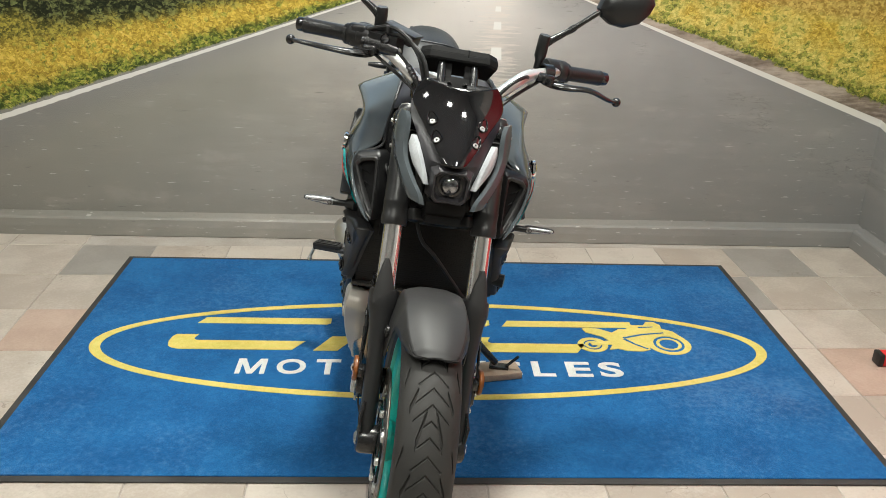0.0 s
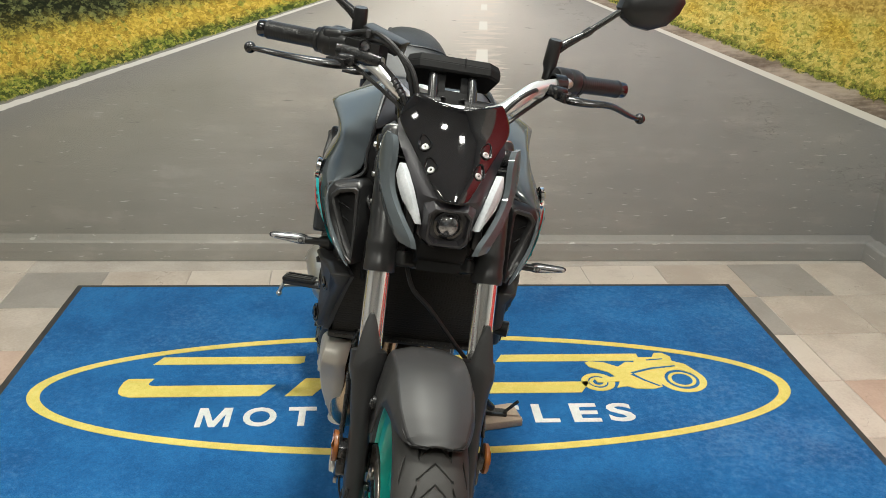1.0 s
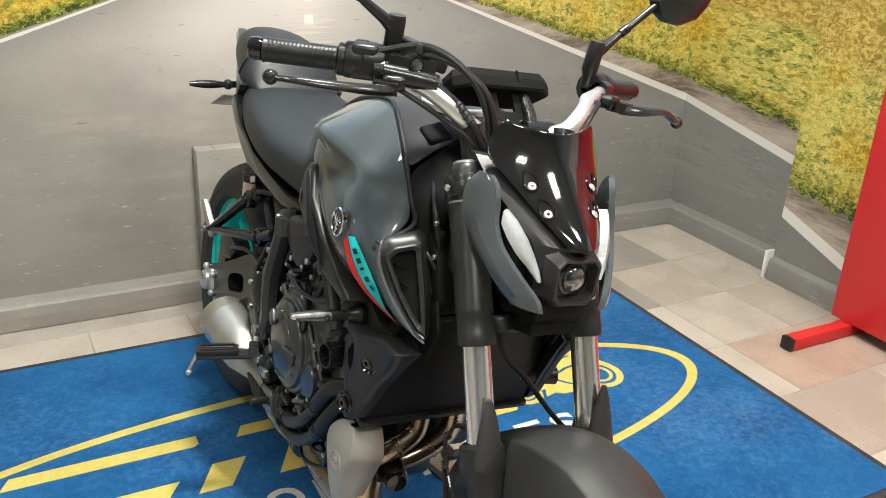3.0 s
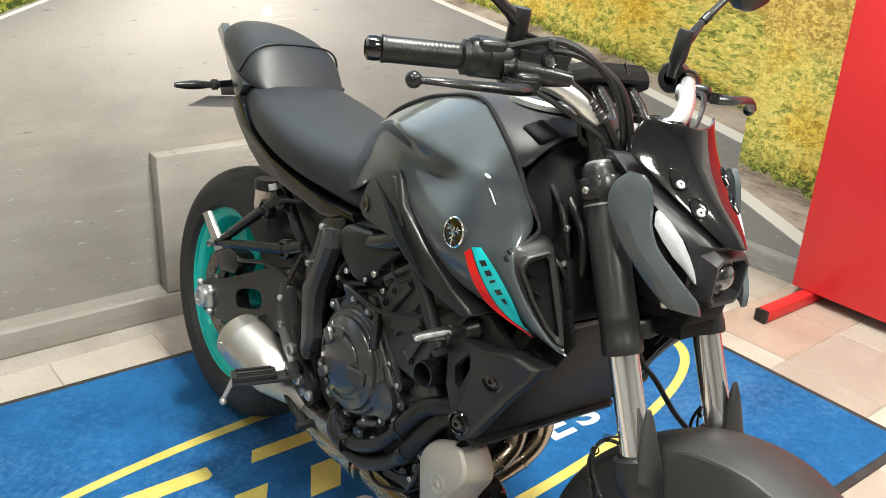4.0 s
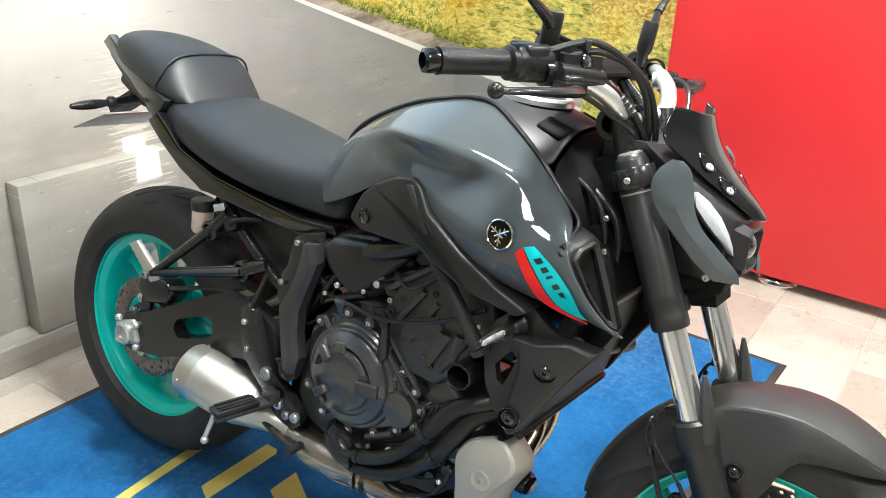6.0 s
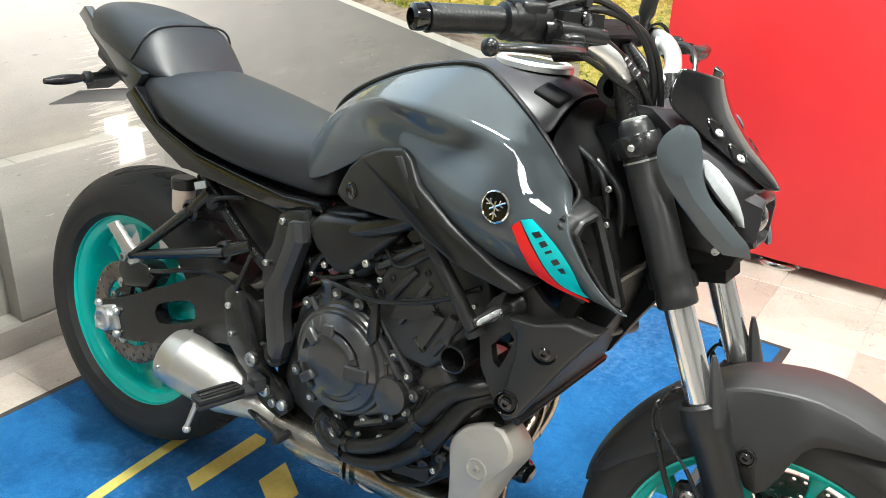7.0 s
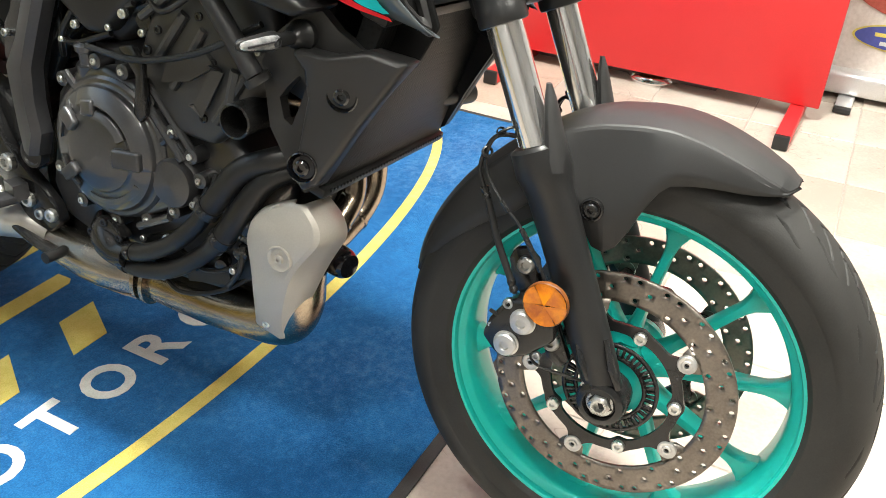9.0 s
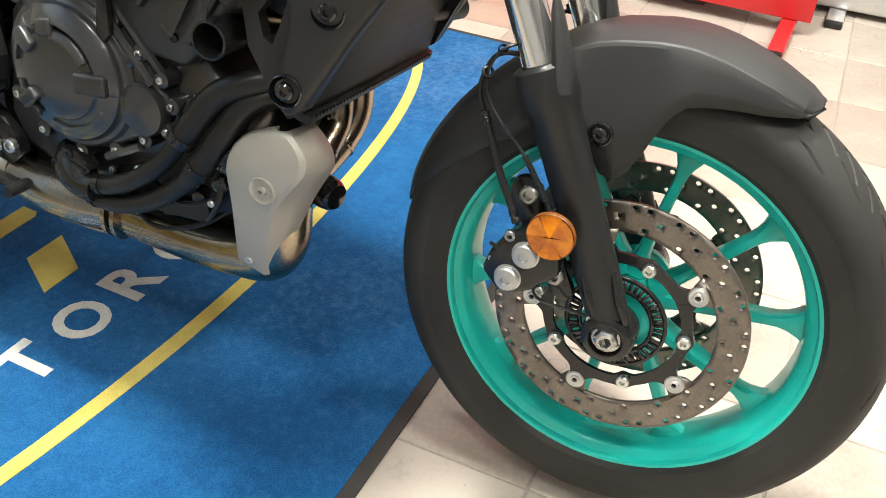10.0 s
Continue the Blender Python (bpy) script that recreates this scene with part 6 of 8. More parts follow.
rows.append(panel_row(1.068, (0.200, 0.804), (0.201, 0.802), (0.202, 0.798), (0.204, 0.790), (0.205, 0.776), (0.198, 0.738), (0.172, 0.701)))
rows.append(panel_row(1.090, (0.195, 0.768), (0.195, 0.766), (0.196, 0.762), (0.196, 0.756), (0.195, 0.744), (0.189, 0.720), (0.167, 0.696)))
rows.append(panel_row(1.112, (0.183, 0.735), (0.184, 0.732), (0.184, 0.728), (0.183, 0.723), (0.181, 0.715), (0.175, 0.704), (0.160, 0.690)))
rows.append(panel_row(1.142, (0.152, 0.690), (0.152, 0.689), (0.152, 0.688), (0.152, 0.687), (0.152, 0.686), (0.151, 0.684), (0.149, 0.682)))


def panel_point(x, k, out=0.0):
    """A point of the right panel at x, k of the way (0 to 6) from its upper to its lower edge, pushed out by out."""
    for a, b in zip(rows, rows[1:]):
        if a[0].x <= x <= b[0].x:
            t = (x - a[0].x) / (b[0].x - a[0].x)
            i = min(5, int(k))
            p = a[i].lerp(b[i], t).lerp(a[i + 1].lerp(b[i + 1], t), k - i)
            return p + Vector((0, -out, 0))
    return rows[-1][3].copy()


bm = bmesh.new()
loft(bm, rows, False, False)
tank_r, tank_l = pair("tank_panel", bm, PAINT_GREY, bike, "gloss grey tank side panel with a sharp wing crease", sub=2, shell=0.006)
for ob in (tank_r, tank_l):
    # the wing edge stays crisp
    data = ob.data
    attr = data.attributes.new("crease_edge", "FLOAT", "EDGE")
    vals = [0.0] * len(data.edges)
    for e in data.edges:
        i, j = e.vertices
        if i % 7 == 0 and j % 7 == 0:
            vals[e.index] = 0.8
        if i // 7 == 6 and j // 7 == 6 and min(i % 7, j % 7) < 2:
            vals[e.index] = 0.6
        if i // 7 == j // 7 == 5 and {i % 7, j % 7} <= {1, 2, 3}:
            vals[e.index] = 0.3
        if i % 7 == 2 and j % 7 == 2:
            vals[e.index] = 0.75 if 3 <= min(i, j) // 7 and max(i, j) // 7 < 9 else 0.25
        if i % 7 == 3 and j % 7 == 3:
            vals[e.index] = 0.35
    attr.data.foreach_set("value", vals)

bm = bmesh.new()
sweep(bm, spline([r[0] + Vector((0, 0.001, 0.0005)) for r in rows[:12]], 5), 0.0042, 8)
pair("tank_trim", bm, BLACK_PLASTIC, bike, "black trim between tank panels")
bm = bmesh.new()
slab(bm, [(0.98, 0.74), (1.02, 0.70), (1.105, 0.70), (1.130, 0.725), (1.105, 0.790), (1.070, 0.825), (1.00, 0.84)], -0.118, 0.118, 0.010)
part("inner_fairing", bm, BLACK_MATT, bike, "black inner fairing under the tank nose")
for side in (-1, 1):
    bm = bmesh.new()
    slab(bm, [(1.085, 0.700), (1.125, 0.735), (1.145, 0.690), (1.120, 0.640), (1.075, 0.655)], min(side * 0.112, side * 0.120), max(side * 0.112, side * 0.120), 0.003)
    part("inner_fairing", bm, BLACK_MATT, bike)
bm = bmesh.new()
cover = []
for x, half, ze, zc in ((0.545, 0.046, 0.810, 0.824), (0.585, 0.074, 0.858, 0.876), (0.64, 0.088, 0.899, 0.917), (0.72, 0.094, 0.937, 0.952), (0.80, 0.099, 0.959, 0.973), (0.86, 0.104, 0.966, 0.983), (0.94, 0.122, 0.931, 0.973), (1.00, 0.134, 0.890, 0.952), (1.045, 0.140, 0.850, 0.920), (1.07, 0.135, 0.815, 0.875), (1.075, 0.125, 0.77, 0.82)):
    cover.append([Vector((x, q * half, ze + (zc - ze) * (1 - abs(q) ** 2.4))) for q in (-1, -0.82, -0.5, -0.2, 0.2, 0.5, 0.82, 1)])
loft(bm, cover[:8], False, False)
part("tank_cover", bm, PAINT_SATIN, bike, "dark satin tank top cover", sub=2, shell=0.008)
# closed sheet, blackened to stand for the shaded open cavity
bm = bmesh.new()
loft(bm, [[v + Vector((0.0, 0, -0.003)) for v in r] for r in cover[7:]], False, False)
part("nose_cavity", bm, BLACK_MATT, bike, "black plastic nose under the tank cover", sub=2, shell=0.008)
for k, line in enumerate((((1.03, -0.10, 0.885), (1.075, -0.118, 0.862), (1.092, -0.112, 0.815), (1.085, -0.09, 0.765)), ((1.05, -0.08, 0.87), (1.100, -0.095, 0.835), (1.108, -0.090, 0.78), (1.09, -0.07, 0.74)), ((1.06, -0.12, 0.80), (1.095, -0.125, 0.79), (1.105, -0.105, 0.76)))):
    bm = bmesh.new()
    sweep(bm, spline(line, 7), (0.0045, 0.0065, 0.0035)[k], 10)
    part("wire" if k != 1 else "hose", bm, GRIP_RUBBER, bike)
for x, y, z in ((1.098, -0.118, 0.792), (1.094, -0.122, 0.842)):
    bolt(x, y, z, bike, None, None, 0.7)
bm = bmesh.new()
lathe(bm, (0.895, 0, 0.974), (0.05, 0, 1), [(0.050, -0.004), (0.060, -0.002), (0.060, 0.006), (0.055, 0.010), (0.048, 0.010), (0.046, 0.007)], 48)
cap = part("fuel_cap_ring", bm, BAR_SILVER, bike, "silver fuel cap ring")
bm = bmesh.new()
lathe(bm, (0.895, 0, 0.975), (0.05, 0, 1), [(0.046, 0.0), (0.046, 0.007), (0.02, 0.010), (0.0001, 0.010)], 40)
part("fuel_cap", bm, BLACK_SATIN, cap)
# solid black blocks give the vent pockets their shade by colour
for side in (-1, 1):
    bm = bmesh.new()
    block(bm, (0.968, side * 0.074, 0.9445), (0.046, 0.038, 0.012), spin_y(18) @ Matrix.Rotation(radians(-20 * side), 3, "X"), 0.005, 3)
    part("pocket_patch", bm, BLACK_MATT, bike, "small dark vent in the cover")

# round emblem in plain shapes
for side in (-1, 1):
    c = Vector((0.981, side * 0.2235, 0.806))
    n = Vector((-0.04, side * 1.0, 0.08)).normalized()
    bm = bmesh.new()
    lathe(bm, c, n, [(0.0215, -0.006), (0.0225, 0.0005), (0.0205, 0.0022), (0.0195, 0.0008)], 40)
    badge = part("badge_rim", bm, CHROME, bike, "round badge rim")
    bm = bmesh.new()
    lathe(bm, c, n, [(0.0200, 0.0002), (0.0001, 0.0012)], 32)
    part("badge_disc", bm, BLACK_GLOSS, badge, "black badge disc")
    e, g = axes(n)
    for k in range(3):
        a = radians(90 + 120 * k)
        dvec = e * math.cos(a) + g * math.sin(a)
        bm = bmesh.new()
        sweep(bm, [c + n * 0.0014 - dvec * 0.008, c + n * 0.0012 + dvec * 0.017], [0.0016, 0.0014], 6)
        sweep(bm, [c + n * 0.0012 + dvec * 0.012 + dvec.cross(n) * 0.005, c + n * 0.0014 + dvec * 0.007, c + n * 0.0012 + dvec * 0.012 - dvec.cross(n) * 0.005], 0.0012, 6)
        part("badge_bar", bm, CHROME, badge)

# two-tone decal strip, with plain bars for its writing
def decal(name, material, spans, out):
    """A film on the panel between two lines, each given as (x, k) from top to bottom."""
    bm = bmesh.new()
    strips = []
    for (xa, ka), (xb, kb) in spans:
        strips.append([panel_point(xa + (xb - xa) * q / 4, ka + (kb - ka) * q / 4, out) for q in range(5)])
    cols = [spline([s[i] for s in strips], 5) for i in range(5)]
    loft(bm, [list(t) for t in zip(*cols)], False, False)
    return bm


red_spans = [((1.002, 4.40), (1.010, 4.12)), ((1.014, 5.10), (1.023, 4.70)), ((1.024, 5.72), (1.037, 5.38)), ((1.048, 5.97), (1.054, 5.80)), ((1.092, 5.95), (1.090, 5.76))]
cyan_spans = [((1.011, 4.08), (1.022, 3.90)), ((1.0245, 4.68), (1.050, 4.30)), ((1.0385, 5.34), (1.074, 4.62)), ((1.055, 5.78), (1.086, 5.20)), ((1.085, 5.73), (1.094, 5.50))]
for nm, mat, spans, out in (("red_stripe", DECAL_RED, red_spans, 0.0035), ("cyan_stripe", DECAL_CYAN, cyan_spans, 0.0035)):
    for ob in pair(nm, decal(nm, mat, spans, out), mat, bike, nm.replace("_", " ") + " decal"):
        ob.parent = tank_r if ob.data.vertices[0].co.y < 0 else tank_l
for k in range(5):
    t0, t1 = 0.14 + 0.150 * k, 0.14 + 0.150 * k + (0.085 if k != 2 else 0.04)
    xs = [(1.018 + 0.052 * t, 4.05 + 1.38 * t) for t in (t0, t1)]
    spans = [((x - 0.002, k2 + 0.06), (x + 0.0065, k2 - 0.10)) for x, k2 in xs]
    for ob in pair("writing_bar", decal("bar", DECAL_DARK, spans, 0.0050), DECAL_DARK, bike):
        ob.parent = tank_r if ob.data.vertices[0].co.y < 0 else tank_l

# intake scoops: a thick moulded housing that slopes in to a bevelled lip round a deep mouth with two fins
HOUSING = ((1.063, 0.205, 0.797), (1.082, 0.197, 0.762), (1.108, 0.181, 0.724), (1.131, 0.162, 0.697), (1.150, 0.142, 0.681), (1.124, 0.136, 0.750), (1.090, 0.137, 0.816), (1.075, 0.142, 0.824), (1.063, 0.190, 0.814))
LIP = ((1.084, 0.193, 0.789), (1.103, 0.176, 0.745), (1.122, 0.160, 0.712), (1.137, 0.149, 0.695), (1.146, 0.141, 0.691), (1.122, 0.141, 0.751), (1.096, 0.143, 0.809), (1.093, 0.150, 0.812), (1.087, 0.181, 0.805))
MOUTH = ((1.090, 0.186, 0.786), (1.106, 0.171, 0.746), (1.123, 0.156, 0.717), (1.135, 0.149, 0.704), (1.140, 0.146, 0.703), (1.118, 0.147, 0.751), (1.097, 0.150, 0.801), (1.095, 0.155, 0.803), (1.091, 0.177, 0.797))
for side in (-1, 1):
    def corners(pts, back=0.0, inward=0.0):
        """A closed outline with slightly rounded corners, pushed back and towards the middle of the machine."""
        line = []
        for k, p in enumerate(pts):
            a, p, b = Vector(pts[k - 1]), Vector(p), Vector(pts[(k + 1) % len(pts)])
            line += [p.lerp(a, 0.16), p.lerp((a + b) / 2, 0.06), p.lerp(b, 0.16)]
        return [Vector((p.x - back, side * (p.y - inward), p.z)) for p in line]

    def between(a, b, k, back=0.0, inward=0.0):
        return [u.lerp(v, k) for u, v in zip(corners(a, back, inward), corners(b, back, inward))]
    bm = bmesh.new()
    loft(bm, [corners(HOUSING, 0.020, 0.018), corners(HOUSING, 0.001, 0.001), between(HOUSING, LIP, 0.10, -0.002, -0.001), between(HOUSING, LIP, 0.55, -0.004, -0.002), between(HOUSING, LIP, 0.97)], False)
    scoop = part("intake_scoop", bm, BLACK_PLASTIC, bike, "black air intake scoop", sharp=50)
    # lip in a slightly lighter plastic than the housing, for light on its bevel
    bm = bmesh.new()
    loft(bm, [between(HOUSING, LIP, 0.95, 0.001), between(HOUSING, LIP, 0.98, -0.003, -0.001), between(LIP, MOUTH, 0.18, -0.0042, -0.001), between(LIP, MOUTH, 0.80, -0.002), corners(MOUTH), corners(MOUTH, 0.010, 0.006)], False)
    part("scoop_lip", bm, COWL_PLASTIC, scoop, "dark bevelled lip round the mouth", sharp=40)
    bm = bmesh.new()
    loft(bm, [corners(MOUTH, 0.009, 0.005), corners(MOUTH, 0.026, 0.018)], True)
    part("scoop_floor", bm, BLACK_MATT, scoop, "dark inside of the intake")
    for k, z in ((0.0, 0.774), (1.0, 0.750)):
        bm = bmesh.new()
        x = 1.096 + (0.774 - z) * 0.42
        sweep(bm, [Vector((x - 0.008, side * (0.177 - 0.010 * k), z + 0.006)), Vector((x - 0.004, side * 0.146, z - 0.008))], 0.0030, 8, 0.45)
        part("intake_fin", bm, BLACK_SATIN, scoop)

# black side cover below the tank
cov = [(0.655, 0.738), (0.668, 0.765), (0.685, 0.790), (0.715, 0.815), (0.765, 0.838), (0.808, 0.848), (0.828, 0.836), (0.850, 0.803), (0.912, 0.762), (0.985, 0.724), (1.04, 0.702), (1.02, 0.690), (0.93, 0.704), (0.868, 0.730), (0.838, 0.744), (0.79, 0.737), (0.74, 0.732), (0.69, 0.727)]
bm = bmesh.new()
slab(bm, cov, -0.020, 0.0, 0.006, 0, 3)
for v in bm.verts:
    v.co.y += -0.138 - 0.30 * min(max(v.co.x - 0.655, 0), 0.20) + (0.05 if v.co.y > -0.01 else 0)
for r in pair("side_cover", bm, BLACK_PLASTIC, bike, "black plastic side cover"):
    s = -1 if r.data.vertices[0].co.y < 0 else 1
    bm = bmesh.new()
    lathe(bm, (0.700, s * 0.1715, 0.756), (-0.3, s, 0), [(0.0001, -0.004), (0.013, -0.004), (0.013, 0.003), (0.010, 0.004), (0.005, 0.001), (0.0001, 0.001)], 20)
    part("cover_bolt", bm, BLACK_GLOSS, r)
bm = bmesh.new()
slab(bm, [(0.800, 0.835), (0.812, 0.838), (0.852, 0.770), (0.842, 0.768)], -0.006, 0.0, 0.002)
for v in bm.verts:
    v.co.y += -0.204
pair("cover_trim", bm, FENDER_GREY, bike)

# -- seats
def cushion(name, sections, label, sub=2):
    bm = bmesh.new()
    rings = []
    for x, ring in sections:
        right = [Vector((x + dx, -y, z)) for dx, y, z in ring]
        left = [Vector((x + dx, y, z)) for dx, y, z in ring[::-1]]
        rings.append(right + left)
    loft(bm, rings, True)
    return part(name, bm, VINYL, bike, label, sub=sub)


seat = []
for x, zt, zs, half, zb, hb in ((0.095, 0.868, 0.858, 0.100, 0.800, 0.095), (0.125, 0.866, 0.853, 0.116, 0.785, 0.112), (0.20, 0.856, 0.843, 0.138, 0.760, 0.134), (0.30, 0.838, 0.825, 0.150, 0.738, 0.146), (0.40, 0.820, 0.806, 0.150, 0.722, 0.146), (0.48, 0.810, 0.796, 0.134, 0.712, 0.132), (0.545, 0.814, 0.794, 0.120, 0.706, 0.122), (0.590, 0.828, 0.798, 0.108, 0.705, 0.122), (0.618, 0.822, 0.790, 0.096, 0.71, 0.114)):
    seat.append((x, [(0, 0.02, zb + 0.01), (0, hb * 0.9, zb), (0, hb, zb + 0.012), (0, half, zs - 0.045), (0, half * 0.97, zs - 0.018), (0, half * 0.78, zs + 0.004), (0, half * 0.35, zt)]))
cushion("rider_seat", seat, "dark vinyl rider seat")
pill = []
for x, zt, half, zb in ((-0.128, 0.946, 0.040, 0.915), (-0.115, 0.954, 0.062, 0.905), (-0.07, 0.963, 0.084, 0.890), (-0.01, 0.965, 0.102, 0.876), (0.055, 0.956, 0.115, 0.860), (0.105, 0.944, 0.122, 0.846), (0.125, 0.936, 0.122, 0.841), (0.150, 0.908, 0.115, 0.835), (0.178, 0.872, 0.102, 0.831), (0.194, 0.852, 0.086, 0.832)):
    pill.append((x, [(0, 0.02, zb + 0.004), (0, half * 0.88, zb), (0, half, zb + 0.012), (0, half * 0.96, (zt + zb) / 2), (0, half * 0.76, zt - 0.014), (0, half * 0.38, zt)]))
pillion = cushion("pillion_seat", pill, "dark vinyl pillion seat")
bm = bmesh.new()
sweep(bm, spline([(0.098, -0.1205, 0.868), (0.114, -0.1165, 0.893), (0.120, -0.102, 0.917), (0.121, -0.078, 0.930), (0.122, -0.04, 0.9355), (0.122, 0, 0.936), (0.122, 0.04, 0.9355), (0.121, 0.078, 0.930), (0.120, 0.102, 0.917), (0.114, 0.1165, 0.893), (0.098, 0.1205, 0.868)], 6), 0.0024, 6)
part("seat_seam", bm, DECAL_DARK, pillion, "stitched seam across the pillion seat")

# -- tail
tail_poly = [(-0.150, 0.925), (-0.128, 0.945), (-0.105, 0.935), (-0.03, 0.905), (0.07, 0.868), (0.145, 0.848), (0.125, 0.822), (0.100, 0.805), (0.060, 0.828), (-0.02, 0.868), (-0.10, 0.895)]
bm = bmesh.new()
slab(bm, tail_poly, -0.010, 0.012, 0.004, 0, 2)
for v in bm.verts:
    v.co.y += -0.052 - 0.27 * max(0, min(0.25, v.co.x + 0.13))
pair("tail_panel", bm, TAIL_DARK, bike, "slim grey tail panel")
under = [(0.100, 0.802), (0.13, 0.825), (0.20, 0.765), (0.30, 0.730), (0.40, 0.716), (0.52, 0.700), (0.60, 0.705), (0.61, 0.690), (0.50, 0.672), (0.38, 0.684), (0.28, 0.693), (0.265, 0.692), (0.20, 0.724), (0.14, 0.766)]
bm = bmesh.new()
slab(bm, under, -0.020, 0.02, 0.004, 0, 2)
for v in bm.verts:
    v.co.y += -0.116 + 0.04 * max(0, v.co.x - 0.45)
pair("under_seat_panel", bm, BLACK_GLOSS, bike, "gloss black panel under the seat")
bm = bmesh.new()
rings = []
for x, z, half, h in ((-0.145, 0.905, 0.045, 0.012), (-0.05, 0.868, 0.075, 0.02), (0.10, 0.80, 0.10, 0.03), (0.25, 0.735, 0.10, 0.03), (0.45, 0.69, 0.085, 0.03), (0.62, 0.68, 0.08, 0.03)):
    rings.append([Vector((x, y * half, z + s * h)) for y, s in ((-1, 0.6), (-0.6, 1), (0.6, 1), (1, 0.6), (1, -0.6), (0.6, -1), (-0.6, -1), (-1, -0.6))])
loft(bm, rings, True)
part("seat_tray", bm, BLACK_PLASTIC, bike, "black tray under the seat", sharp=60)
bm = bmesh.new()
block(bm, (-0.075, 0, 0.835), (0.10, 0.075, 0.035), spin_y(28), 0.008)
block(bm, (-0.135, 0, 0.795), (0.09, 0.055, 0.020), spin_y(-30), 0.006)
hanger = part("plate_hanger", bm, BLACK_PLASTIC, bike, "black number plate hanger")
bm = bmesh.new()
block(bm, (-0.155, 0, 0.750), (0.117, 0.19, 0.003), spin_y(-23.7), 0.001)
part("number_plate", bm, PLATE_GREY, hanger, "blank grey number plate back")
for side in (-1, 1):
    bm = bmesh.new()
    sweep(bm, [(-0.075, side * 0.025, 0.812), (-0.077, side * 0.085, 0.806)], [0.010, 0.0085], 12)
    lathe(bm, (-0.077, side * 0.082, 0.806), (0, side, -0.05), [(0.008, 0), (0.013, 0.004), (0.013, 0.014), (0.008, 0.02)], 16)
    ind = part("rear_indicator", bm, BLACK_PLASTIC, bike, "slim black rear indicator")
    bm = bmesh.new()
    rings = []
    for k in range(6):
        s = k / 5
        e = (0.5 + 1.1 * math.sin(math.pi * (0.15 + 0.75 * s))) * 0.0085
        rings.append([Vector((-0.077 + 0.8 * e * math.cos(a), side * (0.100 + 0.088 * s), 0.8045 - 0.004 * s + e * 0.8 * math.sin(a))) for a in (2 * math.pi * i / 12 for i in range(12))])
    loft(bm, rings, True)
    part("indicator_pod", bm, BLACK_SATIN, ind)

# -- frame, brackets and swingarm
# added block that closes the view through the gap behind the engine
bm = bmesh.new()
slab(bm, [(0.505, 0.300), (0.500, 0.420), (0.545, 0.470), (0.640, 0.460), (0.665, 0.310), (0.610, 0.268), (0.545, 0.272)], -0.105, 0.040, 0.010, 0, 2)
part("gap_filler", bm, BLACK_SATIN, bike, "black cast block between engine and swingarm")
for side in (-1, 1):
    bm = bmesh.new()
    sweep(bm, spline([(1.06, side * 0.045, 0.86), (0.96, side * 0.10, 0.80), (0.86, side * 0.15, 0.765), (0.77, side * 0.155, 0.715), (0.66, side * 0.135, 0.675), (0.54, side * 0.112, 0.655)], 6), 0.017, 14)
    part("frame_rail", bm, BLACK_SATIN, bike, "black tubular frame rail")
    bm = bmesh.new()
    sweep(bm, [(0.812, side * 0.172, 0.775), (0.865, side * 0.185, 0.715), (0.955, side * 0.188, 0.610)], 0.0118, 16)
    sweep(bm, [(0.955, side * 0.188, 0.612), (0.960, side * 0.186, 0.604)], 0.016, 16)
    part("frame_brace", bm, FENDER_GREY, bike, "straight black frame brace")
    bm = bmesh.new()
    sweep(bm, spline([(1.05, side * 0.05, 0.78), (1.00, side * 0.09, 0.74), (0.88, side * 0.12, 0.70), (0.76, side * 0.125, 0.66), (0.60, side * 0.11, 0.60), (0.53, side * 0.10, 0.52)], 6), 0.015, 14)
    part("frame_rail", bm, BLACK_SATIN, bike)
    bm = bmesh.new()
    sweep(bm, spline([(0.54, side * 0.105, 0.66), (0.42, side * 0.105, 0.69), (0.25, side * 0.095, 0.74), (0.05, side * 0.07, 0.82)], 6), 0.013, 12)
    sweep(bm, spline([(0.51, side * 0.115, 0.53), (0.40, side * 0.112, 0.60), (0.26, side * 0.10, 0.71)], 6), 0.0115, 12)
    part("subframe", bm, BLACK_SATIN, bike, "black rear subframe tube")
    # ridged pivot cover
    poly = [(0.500, 0.590), (0.514, 0.612), (0.526, 0.668), (0.545, 0.680), (0.588, 0.692), (0.598, 0.644), (0.580, 0.590), (0.560, 0.520), (0.566, 0.440), (0.556, 0.396), (0.535, 0.382), (0.520, 0.410), (0.518, 0.470), (0.508, 0.520), (0.494, 0.545)]
    bm = bmesh.new()
    slab(bm, poly, min(side * 0.132, side * 0.148), max(side * 0.132, side * 0.148), 0.004, 0, 2)
    br = part("pivot_cover", bm, BLACK_SATIN, bike, "bent dark pivot cover")
    bm = bmesh.new()
    rings = []
    for x0, z0, x1, z1 in ((0.562, 0.668, 0.594, 0.674), (0.556, 0.632, 0.601, 0.640), (0.537, 0.578, 0.580, 0.582), (0.514, 0.536, 0.566, 0.540), (0.520, 0.492, 0.566, 0.495), (0.527, 0.448, 0.575, 0.450), (0.533, 0.418, 0.566, 0.416)):
        rings.append([Vector((x0 - 0.004, side * 0.145, z0)), Vector((x0 + 0.003, side * 0.164, z0)), Vector((x0 + (x1 - x0) * 0.45, side * 0.170, (z0 + z1) / 2)), Vector((x1 - 0.012, side * 0.172, z1)), Vector((x1 - 0.002, side * 0.163, z1)), Vector((x1 + 0.001, side * 0.145, z1))])
    loft(bm, rings, True)
    part("cover_ridge", bm, PIVOT_SATIN, br, "raised satin web with chamfered edges", sharp=20)
